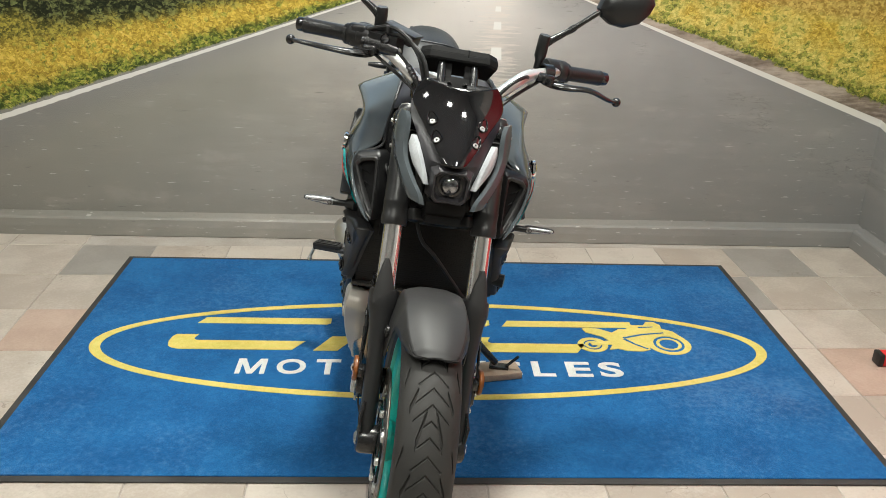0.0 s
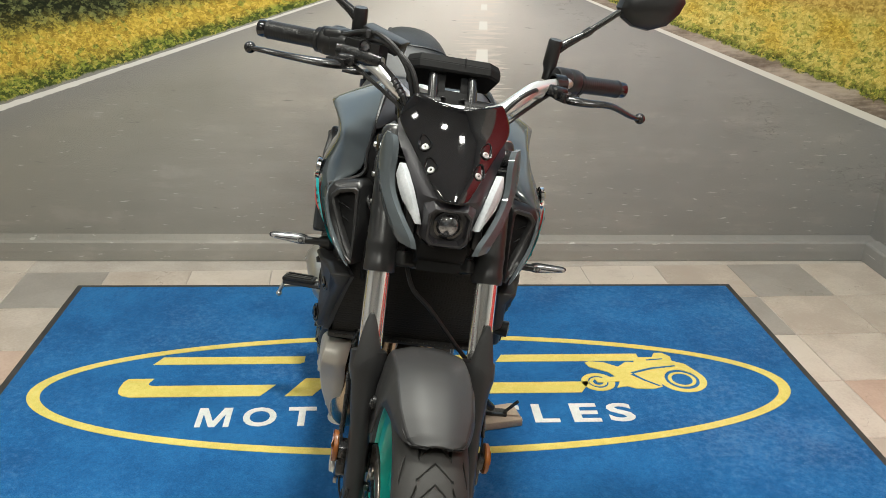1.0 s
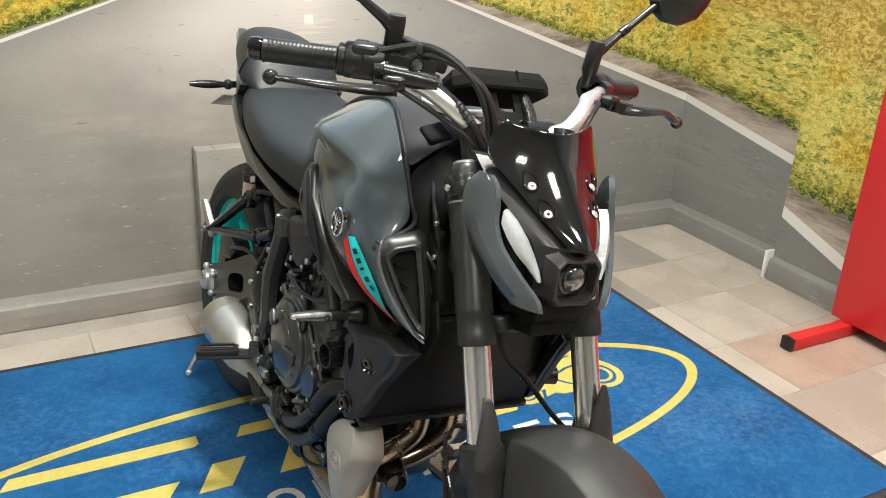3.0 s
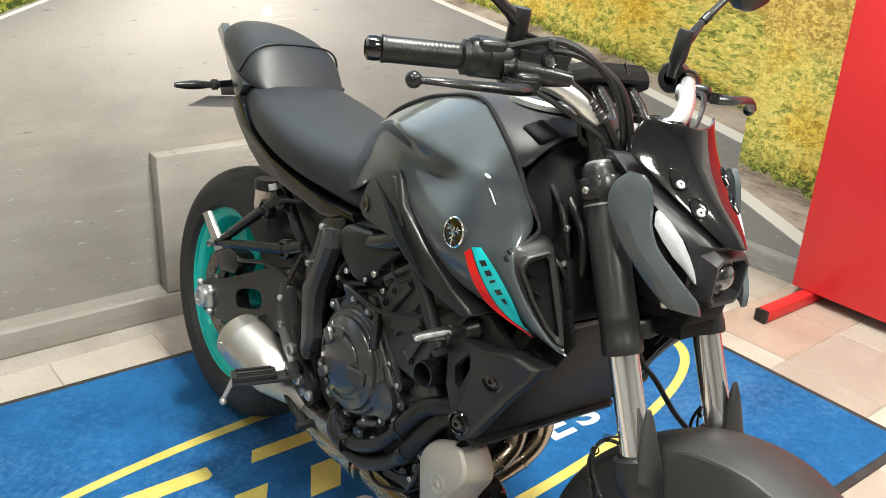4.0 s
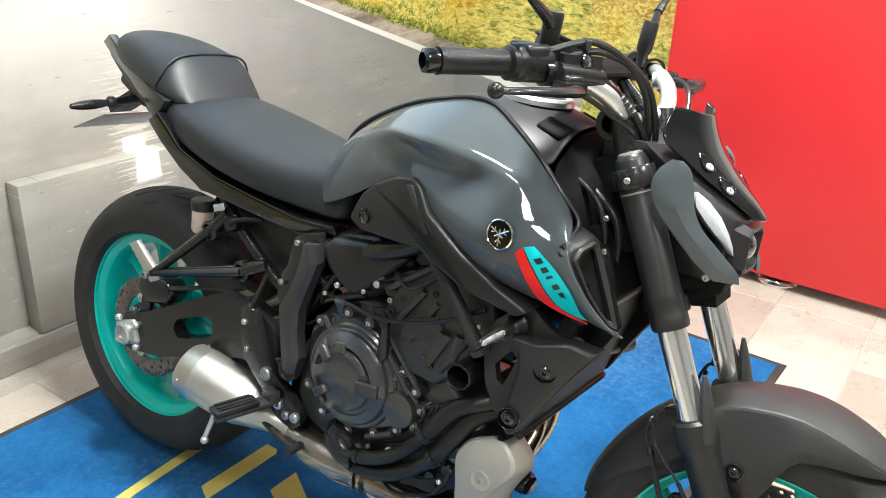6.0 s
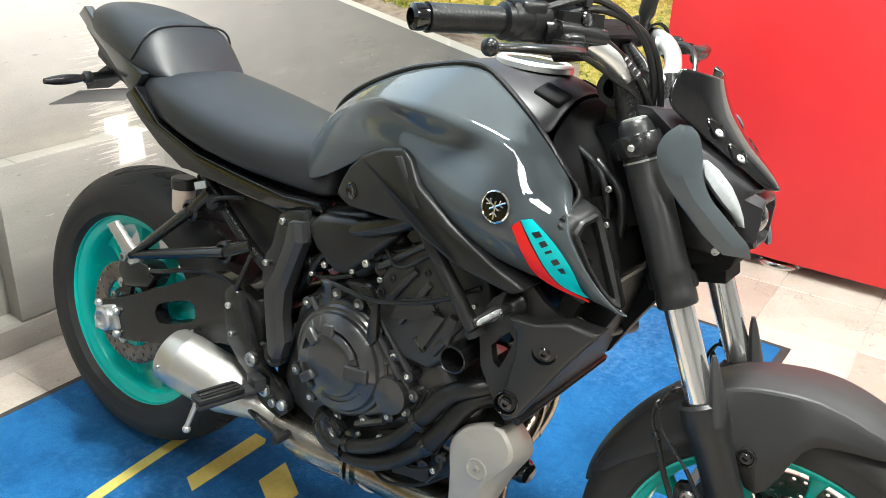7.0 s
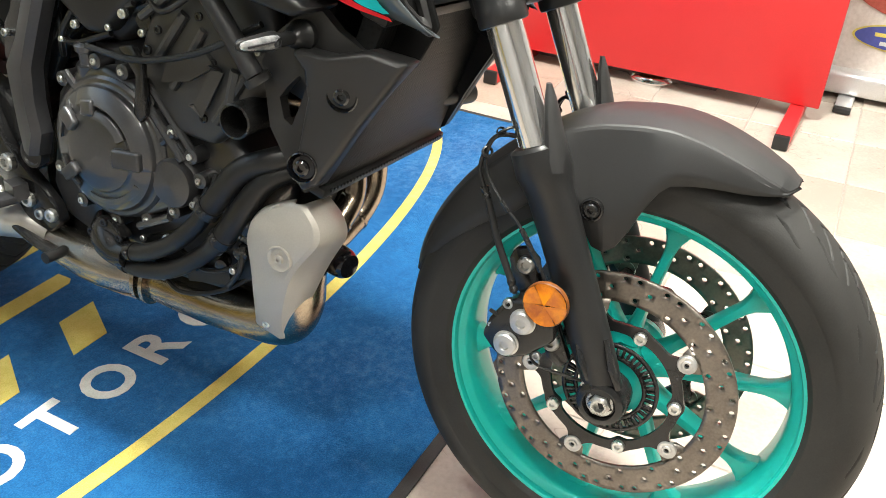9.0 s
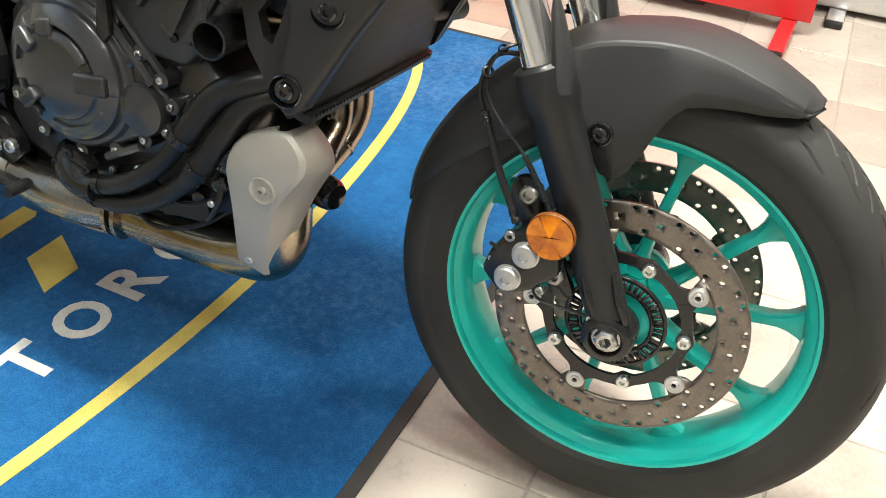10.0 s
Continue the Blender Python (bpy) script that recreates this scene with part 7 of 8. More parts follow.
    for x, z in ((0.540, 0.662), (0.507, 0.578)):
        bolt(x, side * 0.151, z, br, None, None, 0.9)
    bm = bmesh.new()
    lathe(bm, (0.541, side * 0.152, 0.412), (0, side, 0), [(0.0001, 0.003), (0.015, 0.003), (0.017, 0.006), (0.0205, 0.006), (0.0205, -0.01)], 28)
    part("pivot_ring", bm, BLACK_PLASTIC, br)
    # footrest hanger plate
    poly = [(0.404, 0.492), (0.420, 0.508), (0.440, 0.500), (0.455, 0.455), (0.478, 0.412), (0.505, 0.388), (0.540, 0.362), (0.572, 0.335), (0.578, 0.310), (0.556, 0.290), (0.512, 0.300), (0.476, 0.345), (0.446, 0.368), (0.418, 0.398), (0.408, 0.440)]
    bm = bmesh.new()
    slab(bm, poly, min(side * 0.128, side * 0.150), max(side * 0.128, side * 0.150), 0.004)
    hang = part("footrest_hanger", bm, BLACK_SATIN, bike, "black footrest hanger plate")
    for x, z, sz, dat in ((0.487, 0.386, 1.45, BOLT_BIG), (0.522, 0.336, 1.25, BOLT_BIG), (0.430, 0.417, 1.1, BOLT_BRIGHT), (0.419, 0.470, 1.1, BOLT_BRIGHT), (0.543, 0.318, 0.95, BOLT_BIG), (0.566, 0.322, 1.1, BOLT_BIG)):
        bolt(x, side * 0.151, z, hang, dat, None, sz * 0.85)
    # swingarm
    arm = [(0.012, 0.350), (0.06, 0.366), (0.146, 0.406), (0.25, 0.458), (0.338, 0.502), (0.40, 0.505), (0.47, 0.470), (0.49, 0.42), (0.455, 0.385), (0.385, 0.375), (0.267, 0.335), (0.15, 0.297), (0.081, 0.284), (0.02, 0.284)]
    hole = [(0.190, 0.376), (0.200, 0.397), (0.24, 0.416), (0.292, 0.432), (0.308, 0.418), (0.302, 0.392), (0.25, 0.372), (0.205, 0.358)]
    bm = bmesh.new()
    outer = spline([(x, 0, z) for x, z in arm + arm[:1]], 2)[:-1]
    inner = spline([(x, 0, z) for x, z in hole + hole[:1]], 2)[:-1]
    def at_depth(loop, y):
        return [bm.verts.new((p.x, side * y, p.z)) for p in loop]
    o0, o1, i0, i1 = at_depth(outer, 0.098), at_depth(outer, 0.130), at_depth(inner, 0.098), at_depth(inner, 0.130)
    for a, b in ((o0, o1), (i0, i1)):
        for k in range(len(a)):
            bm.faces.new((a[k], a[(k + 1) % len(a)], b[(k + 1) % len(a)], b[k]))
    for o, i in ((o0, i0), (o1, i1)):
        edges = []
        for loop in (o, i):
            for k in range(len(loop)):
                edges.append(bm.edges.get((loop[k], loop[(k + 1) % len(loop)])))
        bmesh.ops.triangle_fill(bm, edges=edges, use_beauty=True)
    swing = part("swingarm", bm, BLACK_SATIN, bike, "black box-section swingarm", sharp=40)
    bm = bmesh.new()
    block(bm, (0.045, side * 0.128, 0.319), (0.066, 0.022, 0.056), spin_y(-20), 0.007, 3)
    for dx, dz in ((-0.03, 0.026), (0.028, 0.024), (0.030, -0.026), (-0.028, -0.026)):
        ball(bm, (0.045 + dx, side * 0.134, 0.319 + dz), 0.009)
    adj = part("chain_adjuster", bm, ALLOY, swing, "bare cast axle adjuster")
    bm = bmesh.new()
    lathe(bm, (0.045, side * 0.136, 0.319), (0, side, 0), [(0.024, 0.0), (0.025, 0.012), (0.020, 0.016), (0.017, 0.014), (0.016, 0.006), (0.0001, 0.006)], 24)
    part("axle_nut", bm, ALLOY, swing)

bm = bmesh.new()
sweep(bm, [(0.47, -0.12, 0.445), (0.47, 0.12, 0.445)], 0.04, 24)
block(bm, (0.40, 0, 0.44), (0.10, 0.22, 0.09), spin_y(-15), 0.02)
part("swingarm_pivot", bm, BLACK_SATIN, bike)
# rear brake caliper
bm = bmesh.new()
slab(bm, [(0.055, 0.425), (0.08, 0.395), (0.155, 0.412), (0.170, 0.440), (0.148, 0.462), (0.085, 0.464), (0.06, 0.45)], -0.118, -0.070, 0.007, 0, 3)
slab(bm, [(0.04, 0.31), (0.065, 0.30), (0.09, 0.41), (0.065, 0.43)], -0.108, -0.096, 0.004)
part("rear_caliper", bm, BLACK_SATIN, bike, "black rear brake caliper")
bm = bmesh.new()
sweep(bm, spline([(0.15, -0.11, 0.45), (0.22, -0.135, 0.475), (0.32, -0.135, 0.505), (0.40, -0.125, 0.50), (0.44, -0.12, 0.44)], 6), 0.0045, 8)
part("brake_hose", bm, GRIP_RUBBER, bike)
bm = bmesh.new()
lathe(bm, (0.245, -0.110, 0.600), (0, 0, 1), [(0.0001, 0), (0.019, 0.0), (0.022, 0.006), (0.022, 0.048), (0.0001, 0.050)], 20)
pot = part("fluid_reservoir", bm, RESERVOIR, bike, "pale brake fluid reservoir")
bm = bmesh.new()
lathe(bm, (0.245, -0.110, 0.646), (0, 0, 1), [(0.024, 0), (0.025, 0.018), (0.021, 0.022), (0.0001, 0.022)], 20)
part("reservoir_cap", bm, BLACK_PLASTIC, pot, "black reservoir cap")

# pillion footrests
for side in (-1, 1):
    j = Vector((0.182, side * 0.178, 0.508))
    bm = bmesh.new()
    sweep(bm, [(0.292, side * 0.135, 0.617), j], [0.0165, 0.0130], 12, 0.7)
    sweep(bm, [(0.385, side * 0.130, 0.560), j], [0.0165, 0.0130], 12, 0.7)
    sweep(bm, [(0.292, side * 0.13, 0.617), (0.33, side * 0.12, 0.66)], 0.013, 12)
    sweep(bm, [(0.385, side * 0.13, 0.560), (0.44, side * 0.12, 0.585)], 0.013, 12)
    for x, z in ((0.292, 0.617), (0.385, 0.560)):
        lathe(bm, (x, side * 0.128, z), (0, side, 0), [(0.0001, -0.01), (0.020, -0.01), (0.021, 0.008), (0.015, 0.012), (0.012, 0.006), (0.0001, 0.006)], 20)
    hang2 = part("pillion_hanger", bm, BLACK_SATIN, bike, "black pillion footrest hanger")
    bm = bmesh.new()
    tip = Vector((0.134, side * 0.186, 0.562))
    d = (tip - j).normalized()
    rings = []
    for k in range(14):
        s = k / 13
        w = 0.0165 - 0.003 * s + (0.0016 if k % 2 else 0)
        p = j - d * 0.018 + (tip - j + d * 0.018) * s
        rings.append([p + Vector((math.copysign(abs(math.cos(a)) ** 0.5, math.cos(a)) * w * 0.85, math.copysign(abs(math.sin(a)) ** 0.5, math.sin(a)) * w * 0.5, math.cos(a) * w * 0.55)) for a in (2 * math.pi * i / 12 for i in range(12))])
    loft(bm, rings, True)
    part("pillion_footrest", bm, ALLOY, hang2, "ribbed alloy footrest, folded up")
    bolt(j.x, side * 0.196, j.z, hang2, BOLT_BIG, None, 0.8)

# rider footrests, brake pedal
for side in (-1, 1):
    inner, outer = Vector((0.512, side * 0.160, 0.352)), Vector((0.474, side * 0.278, 0.341))
    d = (outer - inner).normalized()
    bm = bmesh.new()
    turn = d.to_track_quat("Y", "Z").to_matrix()
    block(bm, inner.lerp(outer, 0.62), (0.036, 0.088, 0.012), turn, 0.004)
    for k in range(3):
        block(bm, inner.lerp(outer, 0.62) + turn @ Vector((-0.011 + 0.011 * k, 0, 0.0065)), (0.006, 0.07, 0.005), turn, 0.001, 1)
    rest = part("footrest", bm, GRIP_RUBBER, bike, "rubber topped footrest")
    bm = bmesh.new()
    block(bm, inner.lerp(outer, 0.50) - Vector((0, 0, 0.010)), (0.034, 0.115, 0.012), turn, 0.004)
    block(bm, inner.lerp(outer, 0.02), (0.032, 0.022, 0.024), turn, 0.006)
    part("footrest_base", bm, PIVOT_SATIN, rest, "dark cast footrest base")
    bm = bmesh.new()
    sweep(bm, [outer - d * 0.01, outer + Vector((-0.006, side * 0.006, -0.050))], [0.005, 0.0045], 10)
    ball(bm, outer + Vector((-0.006, side * 0.006, -0.054)), 0.0075)
    part("feeler_peg", bm, ALLOY, rest, "bright feeler peg")
    bm = bmesh.new()
    sweep(bm, spline([(0.470, side * 0.150, 0.300), (0.500, side * 0.158, 0.288), (0.548, side * 0.160, 0.272), (0.578, side * 0.160, 0.268)], 5), 0.009, 12, 0.7)
    ped = part("brake_pedal" if side < 0 else "gear_pedal", bm, BLACK_SATIN, bike, "black foot pedal")
    bm = bmesh.new()
    sweep(bm, [(0.580, side * 0.146, 0.267), (0.580, side * 0.182, 0.267)], 0.0085, 14)
    part("pedal_pad", bm, GRIP_RUBBER, ped)

# -- engine
bm = bmesh.new()
case = [(0.535, 0.36), (0.56, 0.50), (0.62, 0.58), (0.70, 0.60), (0.80, 0.55), (0.88, 0.50), (0.93, 0.44), (0.92, 0.36), (0.86, 0.31), (0.74, 0.285), (0.62, 0.29), (0.56, 0.31)]
slab(bm, case, -0.125, 0.125, 0.018, 0, 3)
engine = part("engine", bm, ENGINE_BLACK, bike, "black painted twin-cylinder engine")
bm = bmesh.new()
turn = spin_y(28)
block(bm, (0.835, 0, 0.600), (0.155, 0.245, 0.20), turn, 0.012, 3)
block(bm, (0.868, 0, 0.672), (0.175, 0.255, 0.045), turn, 0.012, 3)
for k in range(5):
    block(bm, (0.812 + 0.016 * k, 0, 0.545 + 0.030 * k), (0.162, 0.262, 0.007), turn, 0.002, 1)
part("cylinder_block", bm, CAST_DARK, engine, "finned black cylinder block")
bm = bmesh.new()
slab(bm, [(0.735, 0.575), (0.765, 0.655), (0.86, 0.725), (0.945, 0.685), (0.965, 0.625), (0.915, 0.545), (0.86, 0.495), (0.80, 0.50)], -0.148, -0.120, 0.010, 0, 3)
slab(bm, [(0.785, 0.565), (0.80, 0.60), (0.85, 0.62), (0.87, 0.60), (0.83, 0.575)], -0.156, -0.14, 0.004)
slab(bm, [(0.838, 0.545), (0.868, 0.60), (0.880, 0.594), (0.850, 0.538)], -0.158, -0.14, 0.004)
part("cylinder_cover", bm, CAST_DARK, engine, "cast dark grey cylinder side cover")
for (x0, z0), (x1, z1), r in (((0.775, 0.590), (0.822, 0.655), 0.007), ((0.800, 0.560), (0.850, 0.640), 0.006), ((0.868, 0.530), (0.925, 0.615), 0.007), ((0.890, 0.555), (0.900, 0.600), 0.009), ((0.752, 0.640), (0.850, 0.712), 0.006)):
    bm = bmesh.new()
    sweep(bm, [(x0, -0.150, z0), (x1, -0.150, z1)], r, 8)
    part("cast_rib", bm, CAST_DARK, engine)
for x, z, sz in ((0.778, 0.628, 0.8), (0.842, 0.655, 0.8), (0.862, 0.602, 0.9), (0.930, 0.628, 0.8), (0.812, 0.690, 0.7), (0.905, 0.688, 0.7), (0.848, 0.530, 0.8), (0.760, 0.600, 0.9)):
    bolt(x, -0.150, z, engine, BOLT_BLACK if x < 0.9 else None, None, sz * 0.8)
bm = bmesh.new()
lathe(bm, (0.895, -0.156, 0.640), (0, -1, 0), [(0.0001, 0.006), (0.010, 0.006), (0.012, 0.002), (0.012, -0.01)], 18)
part("cover_plug", bm, surface("dull_brass_plug", (0.30, 0.24, 0.13), (0.42, 0.35, 0.22), 0.4, 0.7, 30, 300, 0.05, 0.1), engine, "dull brass plug")
# clutch cover: stepped dish, cast ridges and arm
cc = Vector((0.690, -0.125, 0.455))
bm = bmesh.new()
slab(bm, [(0.588, 0.430), (0.594, 0.500), (0.630, 0.550), (0.680, 0.565), (0.730, 0.552), (0.775, 0.515), (0.812, 0.478), (0.838, 0.445), (0.828, 0.408), (0.785, 0.388), (0.735, 0.362), (0.675, 0.350), (0.620, 0.368)], -0.150, -0.120, 0.008, 0, 3)
clutch = part("clutch_cover", bm, ENGINE_BLACK, engine, "round black clutch cover with cast ridges")
def arc_band(bm, r0, r1, a0, a1, low, high, soft=0.0025):
    """A flat-topped cast band round the clutch's axis, from r0 to r1 and between two angles, its top sloping from high to low."""
    count = len(bm.faces)
    steps = max(4, int(abs(a1 - a0) / 6))
    rings = []
    for i in range(steps + 1):
        a = radians(a0 + (a1 - a0) * i / steps)
        e = Vector((math.cos(a), 0, math.sin(a)))
        rings.append([cc + e * r0 + Vector((0, -0.015, 0)), cc + e * r0 + Vector((0, -high, 0)), cc + e * r1 + Vector((0, -low, 0)), cc + e * (r1 + 0.002) + Vector((0, -0.015, 0))])
    loft(bm, rings, True)
    bmesh.ops.recalc_face_normals(bm, faces=bm.faces[count:])
    ease(bm, count, soft, 2, 40)


bm = bmesh.new()
lathe(bm, cc, (0, -1, 0), [(0.098, 0.02), (0.098, 0.027), (0.094, 0.031), (0.090, 0.031), (0.087, 0.033), (0.084, 0.040), (0.078, 0.043), (0.060, 0.0455), (0.057, 0.0470), (0.055, 0.0500), (0.050, 0.0515), (0.030, 0.0530), (0.0001, 0.0535)], 72)
part("clutch_dome", bm, ENGINE_BLACK, clutch, "stepped black clutch dome")
for r0, r1, a0, a1, low, high in ((0.064, 0.086, -8, 118, 0.042, 0.056), (0.046, 0.058, 28, 92, 0.053, 0.059), (0.066, 0.083, 132, 176, 0.042, 0.051), (0.066, 0.083, 196, 236, 0.042, 0.052), (0.066, 0.081, 250, 330, 0.041, 0.048)):
    bm = bmesh.new()
    arc_band(bm, r0, r1, a0, a1, low, high)
    part("cast_band", bm, ENGINE_BLACK, clutch, "raised cast band", sharp=30)
# two lugs take a lighter alloy, which puts a highlight into their colour
for a, r, size, m in ((2, 0.055, (0.044, 0.014, 0.026), DARK_ALLOY), (140, 0.058, (0.030, 0.012, 0.020), ENGINE_BLACK), (218, 0.060, (0.034, 0.012, 0.018), DARK_ALLOY), (98, 0.060, (0.022, 0.012, 0.022), ENGINE_BLACK)):
    v, w = Vector((math.cos(radians(a)), 0, math.sin(radians(a)))), Vector((-math.sin(radians(a)), 0, math.cos(radians(a))))
    bm = bmesh.new()
    block(bm, cc + v * r + Vector((0, -0.053, 0)), size, Matrix((v, Vector((0, 1, 0)), w)).transposed() @ Matrix.Rotation(radians(8), 3, "Z"), 0.004, 3)
    part("cover_lug", bm, m, clutch, "worn cast lug")
for x, z in ((0.606, 0.533), (0.668, 0.568), (0.715, 0.563), (0.757, 0.533), (0.796, 0.500), (0.826, 0.474), (0.840, 0.444), (0.830, 0.410), (0.796, 0.390), (0.748, 0.364), (0.690, 0.348), (0.628, 0.362), (0.590, 0.402)):
    bm = bmesh.new()
    lathe(bm, (x, -0.118, z), (0, -1, 0), [(0.0115, 0.0), (0.0105, 0.032), (0.0080, 0.0335), (0.0001, 0.0335)], 14)
    boss = part("bolt_boss", bm, ENGINE_BLACK, clutch)
    bolt(x, -0.151, z, boss, None, None, 0.75)
for (x0, z0), (x1, z1), y in (((0.742, 0.548), (0.815, 0.466), -0.152), ((0.752, 0.560), (0.828, 0.478), -0.146), ((0.615, 0.545), (0.640, 0.520), -0.151), ((0.735, 0.352), (0.790, 0.380), -0.151), ((0.765, 0.470), (0.800, 0.500), -0.150)):
    bm = bmesh.new()
    sweep(bm, [(x0, y, z0), (x1, y, z1)], 0.0060, 8)
    part("cast_ridge", bm, ENGINE_BLACK, clutch)
for k in range(4):
    bm = bmesh.new()
    sweep(bm, [(0.836 + 0.010 * k, -0.140, 0.415 + 0.006 * k), (0.850 + 0.010 * k, -0.140, 0.452 + 0.006 * k)], 0.0035, 8)
    part("case_fin", bm, CAST_DARK, engine)
bm = bmesh.new()
lathe(bm, (0.800, -0.145, 0.432), (0, -1, 0), [(0.034, -0.01), (0.034, 0.010), (0.031, 0.015), (0.0001, 0.017)], 40)
part("pump_cover", bm, ENGINE_BLACK, clutch)
bm = bmesh.new()
lathe(bm, (0.645, -0.138, 0.560), (0.05, -0.25, 1), [(0.016, -0.02), (0.016, 0.0), (0.011, 0.002), (0.011, 0.018), (0.014, 0.020), (0.014, 0.028), (0.008, 0.032), (0.0001, 0.032)], 18)
part("oil_filler", bm, ENGINE_BLACK, engine, "black oil filler stub")
bm = bmesh.new()
slab(bm, [(0.725, 0.60), (0.748, 0.606), (0.765, 0.585), (0.768, 0.520), (0.752, 0.500), (0.746, 0.515), (0.752, 0.568)], -0.166, -0.156, 0.003)
part("cable_stay", bm, BLACK_SATIN, engine)
bm = bmesh.new()
sweep(bm, spline([(0.675, -0.168, 0.592), (0.76, -0.170, 0.590), (0.86, -0.172, 0.618), (0.945, -0.165, 0.665)], 6), 0.004, 8)
part("cable", bm, GRIP_RUBBER, bike)
# left crankcase cover
bm = bmesh.new()
lathe(bm, (0.72, 0.120, 0.44), (0, 1, 0), [(0.105, 0.0), (0.105, 0.02), (0.095, 0.034), (0.05, 0.042), (0.0001, 0.043)], 48)
part("generator_cover", bm, ENGINE_BLACK, engine)
# sump and small clutter low down
bm = bmesh.new()
block(bm, (0.80, 0, 0.285), (0.20, 0.16, 0.06), None, 0.014)
block(bm, (0.92, -0.06, 0.36), (0.07, 0.09, 0.09), spin_y(15), 0.01)
sweep(bm, [(0.945, -0.03, 0.36), (0.965, -0.03, 0.36)], 0.034, 28)
part("sump", bm, ENGINE_BLACK, engine)
bm = bmesh.new()
slab(bm, [(0.715, 0.288), (0.790, 0.280), (0.870, 0.285), (0.918, 0.318), (0.928, 0.370), (0.905, 0.425), (0.830, 0.375), (0.720, 0.325)], -0.132, -0.070, 0.008, 0, 2)
block(bm, (0.845, -0.132, 0.305), (0.075, 0.016, 0.022), spin_y(-12), 0.004)
block(bm, (0.770, -0.134, 0.298), (0.040, 0.012, 0.016), None, 0.003)
part("engine_guard", bm, BLACK_PLASTIC, bike, "black moulded plate low on the engine")
# throttle bodies, airbox, wiring behind the brace
bm = bmesh.new()
slab(bm, [(0.590, 0.690), (0.600, 0.640), (0.640, 0.605), (0.690, 0.590), (0.770, 0.660), (0.780, 0.690), (0.70, 0.715)], -0.128, 0.128, 0.014, 0, 3)
airbox = part("airbox", bm, BLACK_PLASTIC, bike, "black airbox")
bm = bmesh.new()
slab(bm, [(0.598, 0.668), (0.619, 0.694), (0.700, 0.705), (0.785, 0.700), (0.740, 0.655), (0.690, 0.606), (0.660, 0.606), (0.618, 0.636)], -0.158, -0.120, 0.012, 0, 3)
pair("airbox_flank", bm, BLACK_PLASTIC, airbox, "smooth black airbox cover")
bm = bmesh.new()
for y in (-0.07, 0.07):
    sweep(bm, [(0.70, y, 0.64), (0.80, y, 0.66)], 0.032, 20)
sweep(bm, [(0.745, -0.14, 0.632), (0.745, 0.14, 0.632)], 0.012, 12)
part("throttle_body", bm, BLACK_SATIN, bike)
for k, (a, b, c) in enumerate((((0.60, -0.135, 0.60), (0.66, -0.150, 0.625), (0.74, -0.150, 0.655)), ((0.59, -0.13, 0.56), (0.615, -0.150, 0.60), (0.655, -0.145, 0.66)), ((0.57, -0.12, 0.62), (0.62, -0.145, 0.585), (0.70, -0.15, 0.61)), ((0.75, -0.14, 0.67), (0.80, -0.162, 0.655), (0.86, -0.15, 0.70)), ((0.40, -0.125, 0.44), (0.43, -0.145, 0.50), (0.45, -0.13, 0.57)), ((0.33, -0.12, 0.62), (0.36, -0.135, 0.655), (0.42, -0.12, 0.67)))):
    bm = bmesh.new()
    sweep(bm, spline([a, b, c], 7), 0.005 - 0.0004 * (k % 4), 8)
    part("wire", bm, GRIP_RUBBER, bike)
for x, y, z, sz in ((0.640, -0.152, 0.612, 0.9), (0.728, -0.156, 0.640, 1.0), (0.742, -0.150, 0.668, 0.8), (0.612, -0.150, 0.588, 0.7), (0.760, -0.158, 0.622, 0.8), (0.70, -0.154, 0.618, 0.7)):
    bolt(x, y, z, bike, BOLT_BRIGHT, None, sz)
bm = bmesh.new()
prof = [(0.028, 0.0)]
for k in range(9):
    prof += [(0.029, 0.010 + 0.018 * k), (0.036, 0.014 + 0.018 * k), (0.036, 0.018 + 0.018 * k), (0.029, 0.022 + 0.018 * k)]
lathe(bm, (0.43, -0.03, 0.47), (0.1, 0, 0.15), prof + [(0.028, 0.18)], 24)
part("shock_absorber", bm, BLACK_SATIN, bike, "black coil shock absorber")
bm = bmesh.new()
lathe(bm, (0.345, -0.118, 0.642), (0.3, -1, 0.3), [(0.0001, 0.018), (0.013, 0.018), (0.0155, 0.014), (0.0155, -0.01)], 16)
part("rubber_plug", bm, GRIP_RUBBER, bike)
bm = bmesh.new()
block(bm, (0.318, -0.136, 0.672), (0.028, 0.004, 0.014), spin_y(-20), 0.001)
part("paper_tag", bm, WHITE_LENS, bike, "small white tag")

# two coolant hoses from a flanged elbow, and the fittings below them
bm = bmesh.new()
sweep(bm, spline([(0.655, -0.125, 0.330), (0.672, -0.148, 0.318), (0.700, -0.158, 0.306), (0.722, -0.160, 0.306)], 6), [0.024, 0.025, 0.024, 0.020, 0.0185], 20)
slab(bm, [(0.648, 0.322), (0.668, 0.352), (0.690, 0.352), (0.716, 0.330), (0.700, 0.318)], -0.163, -0.140, 0.005)
elbow = part("coolant_elbow", bm, BLACK_SATIN, bike, "black cast coolant elbow")
for x, z in ((0.656, 0.326), (0.681, 0.346), (0.708, 0.330)):
    bolt(x, -0.163, z, elbow, BOLT_BLACK, None, 0.75)
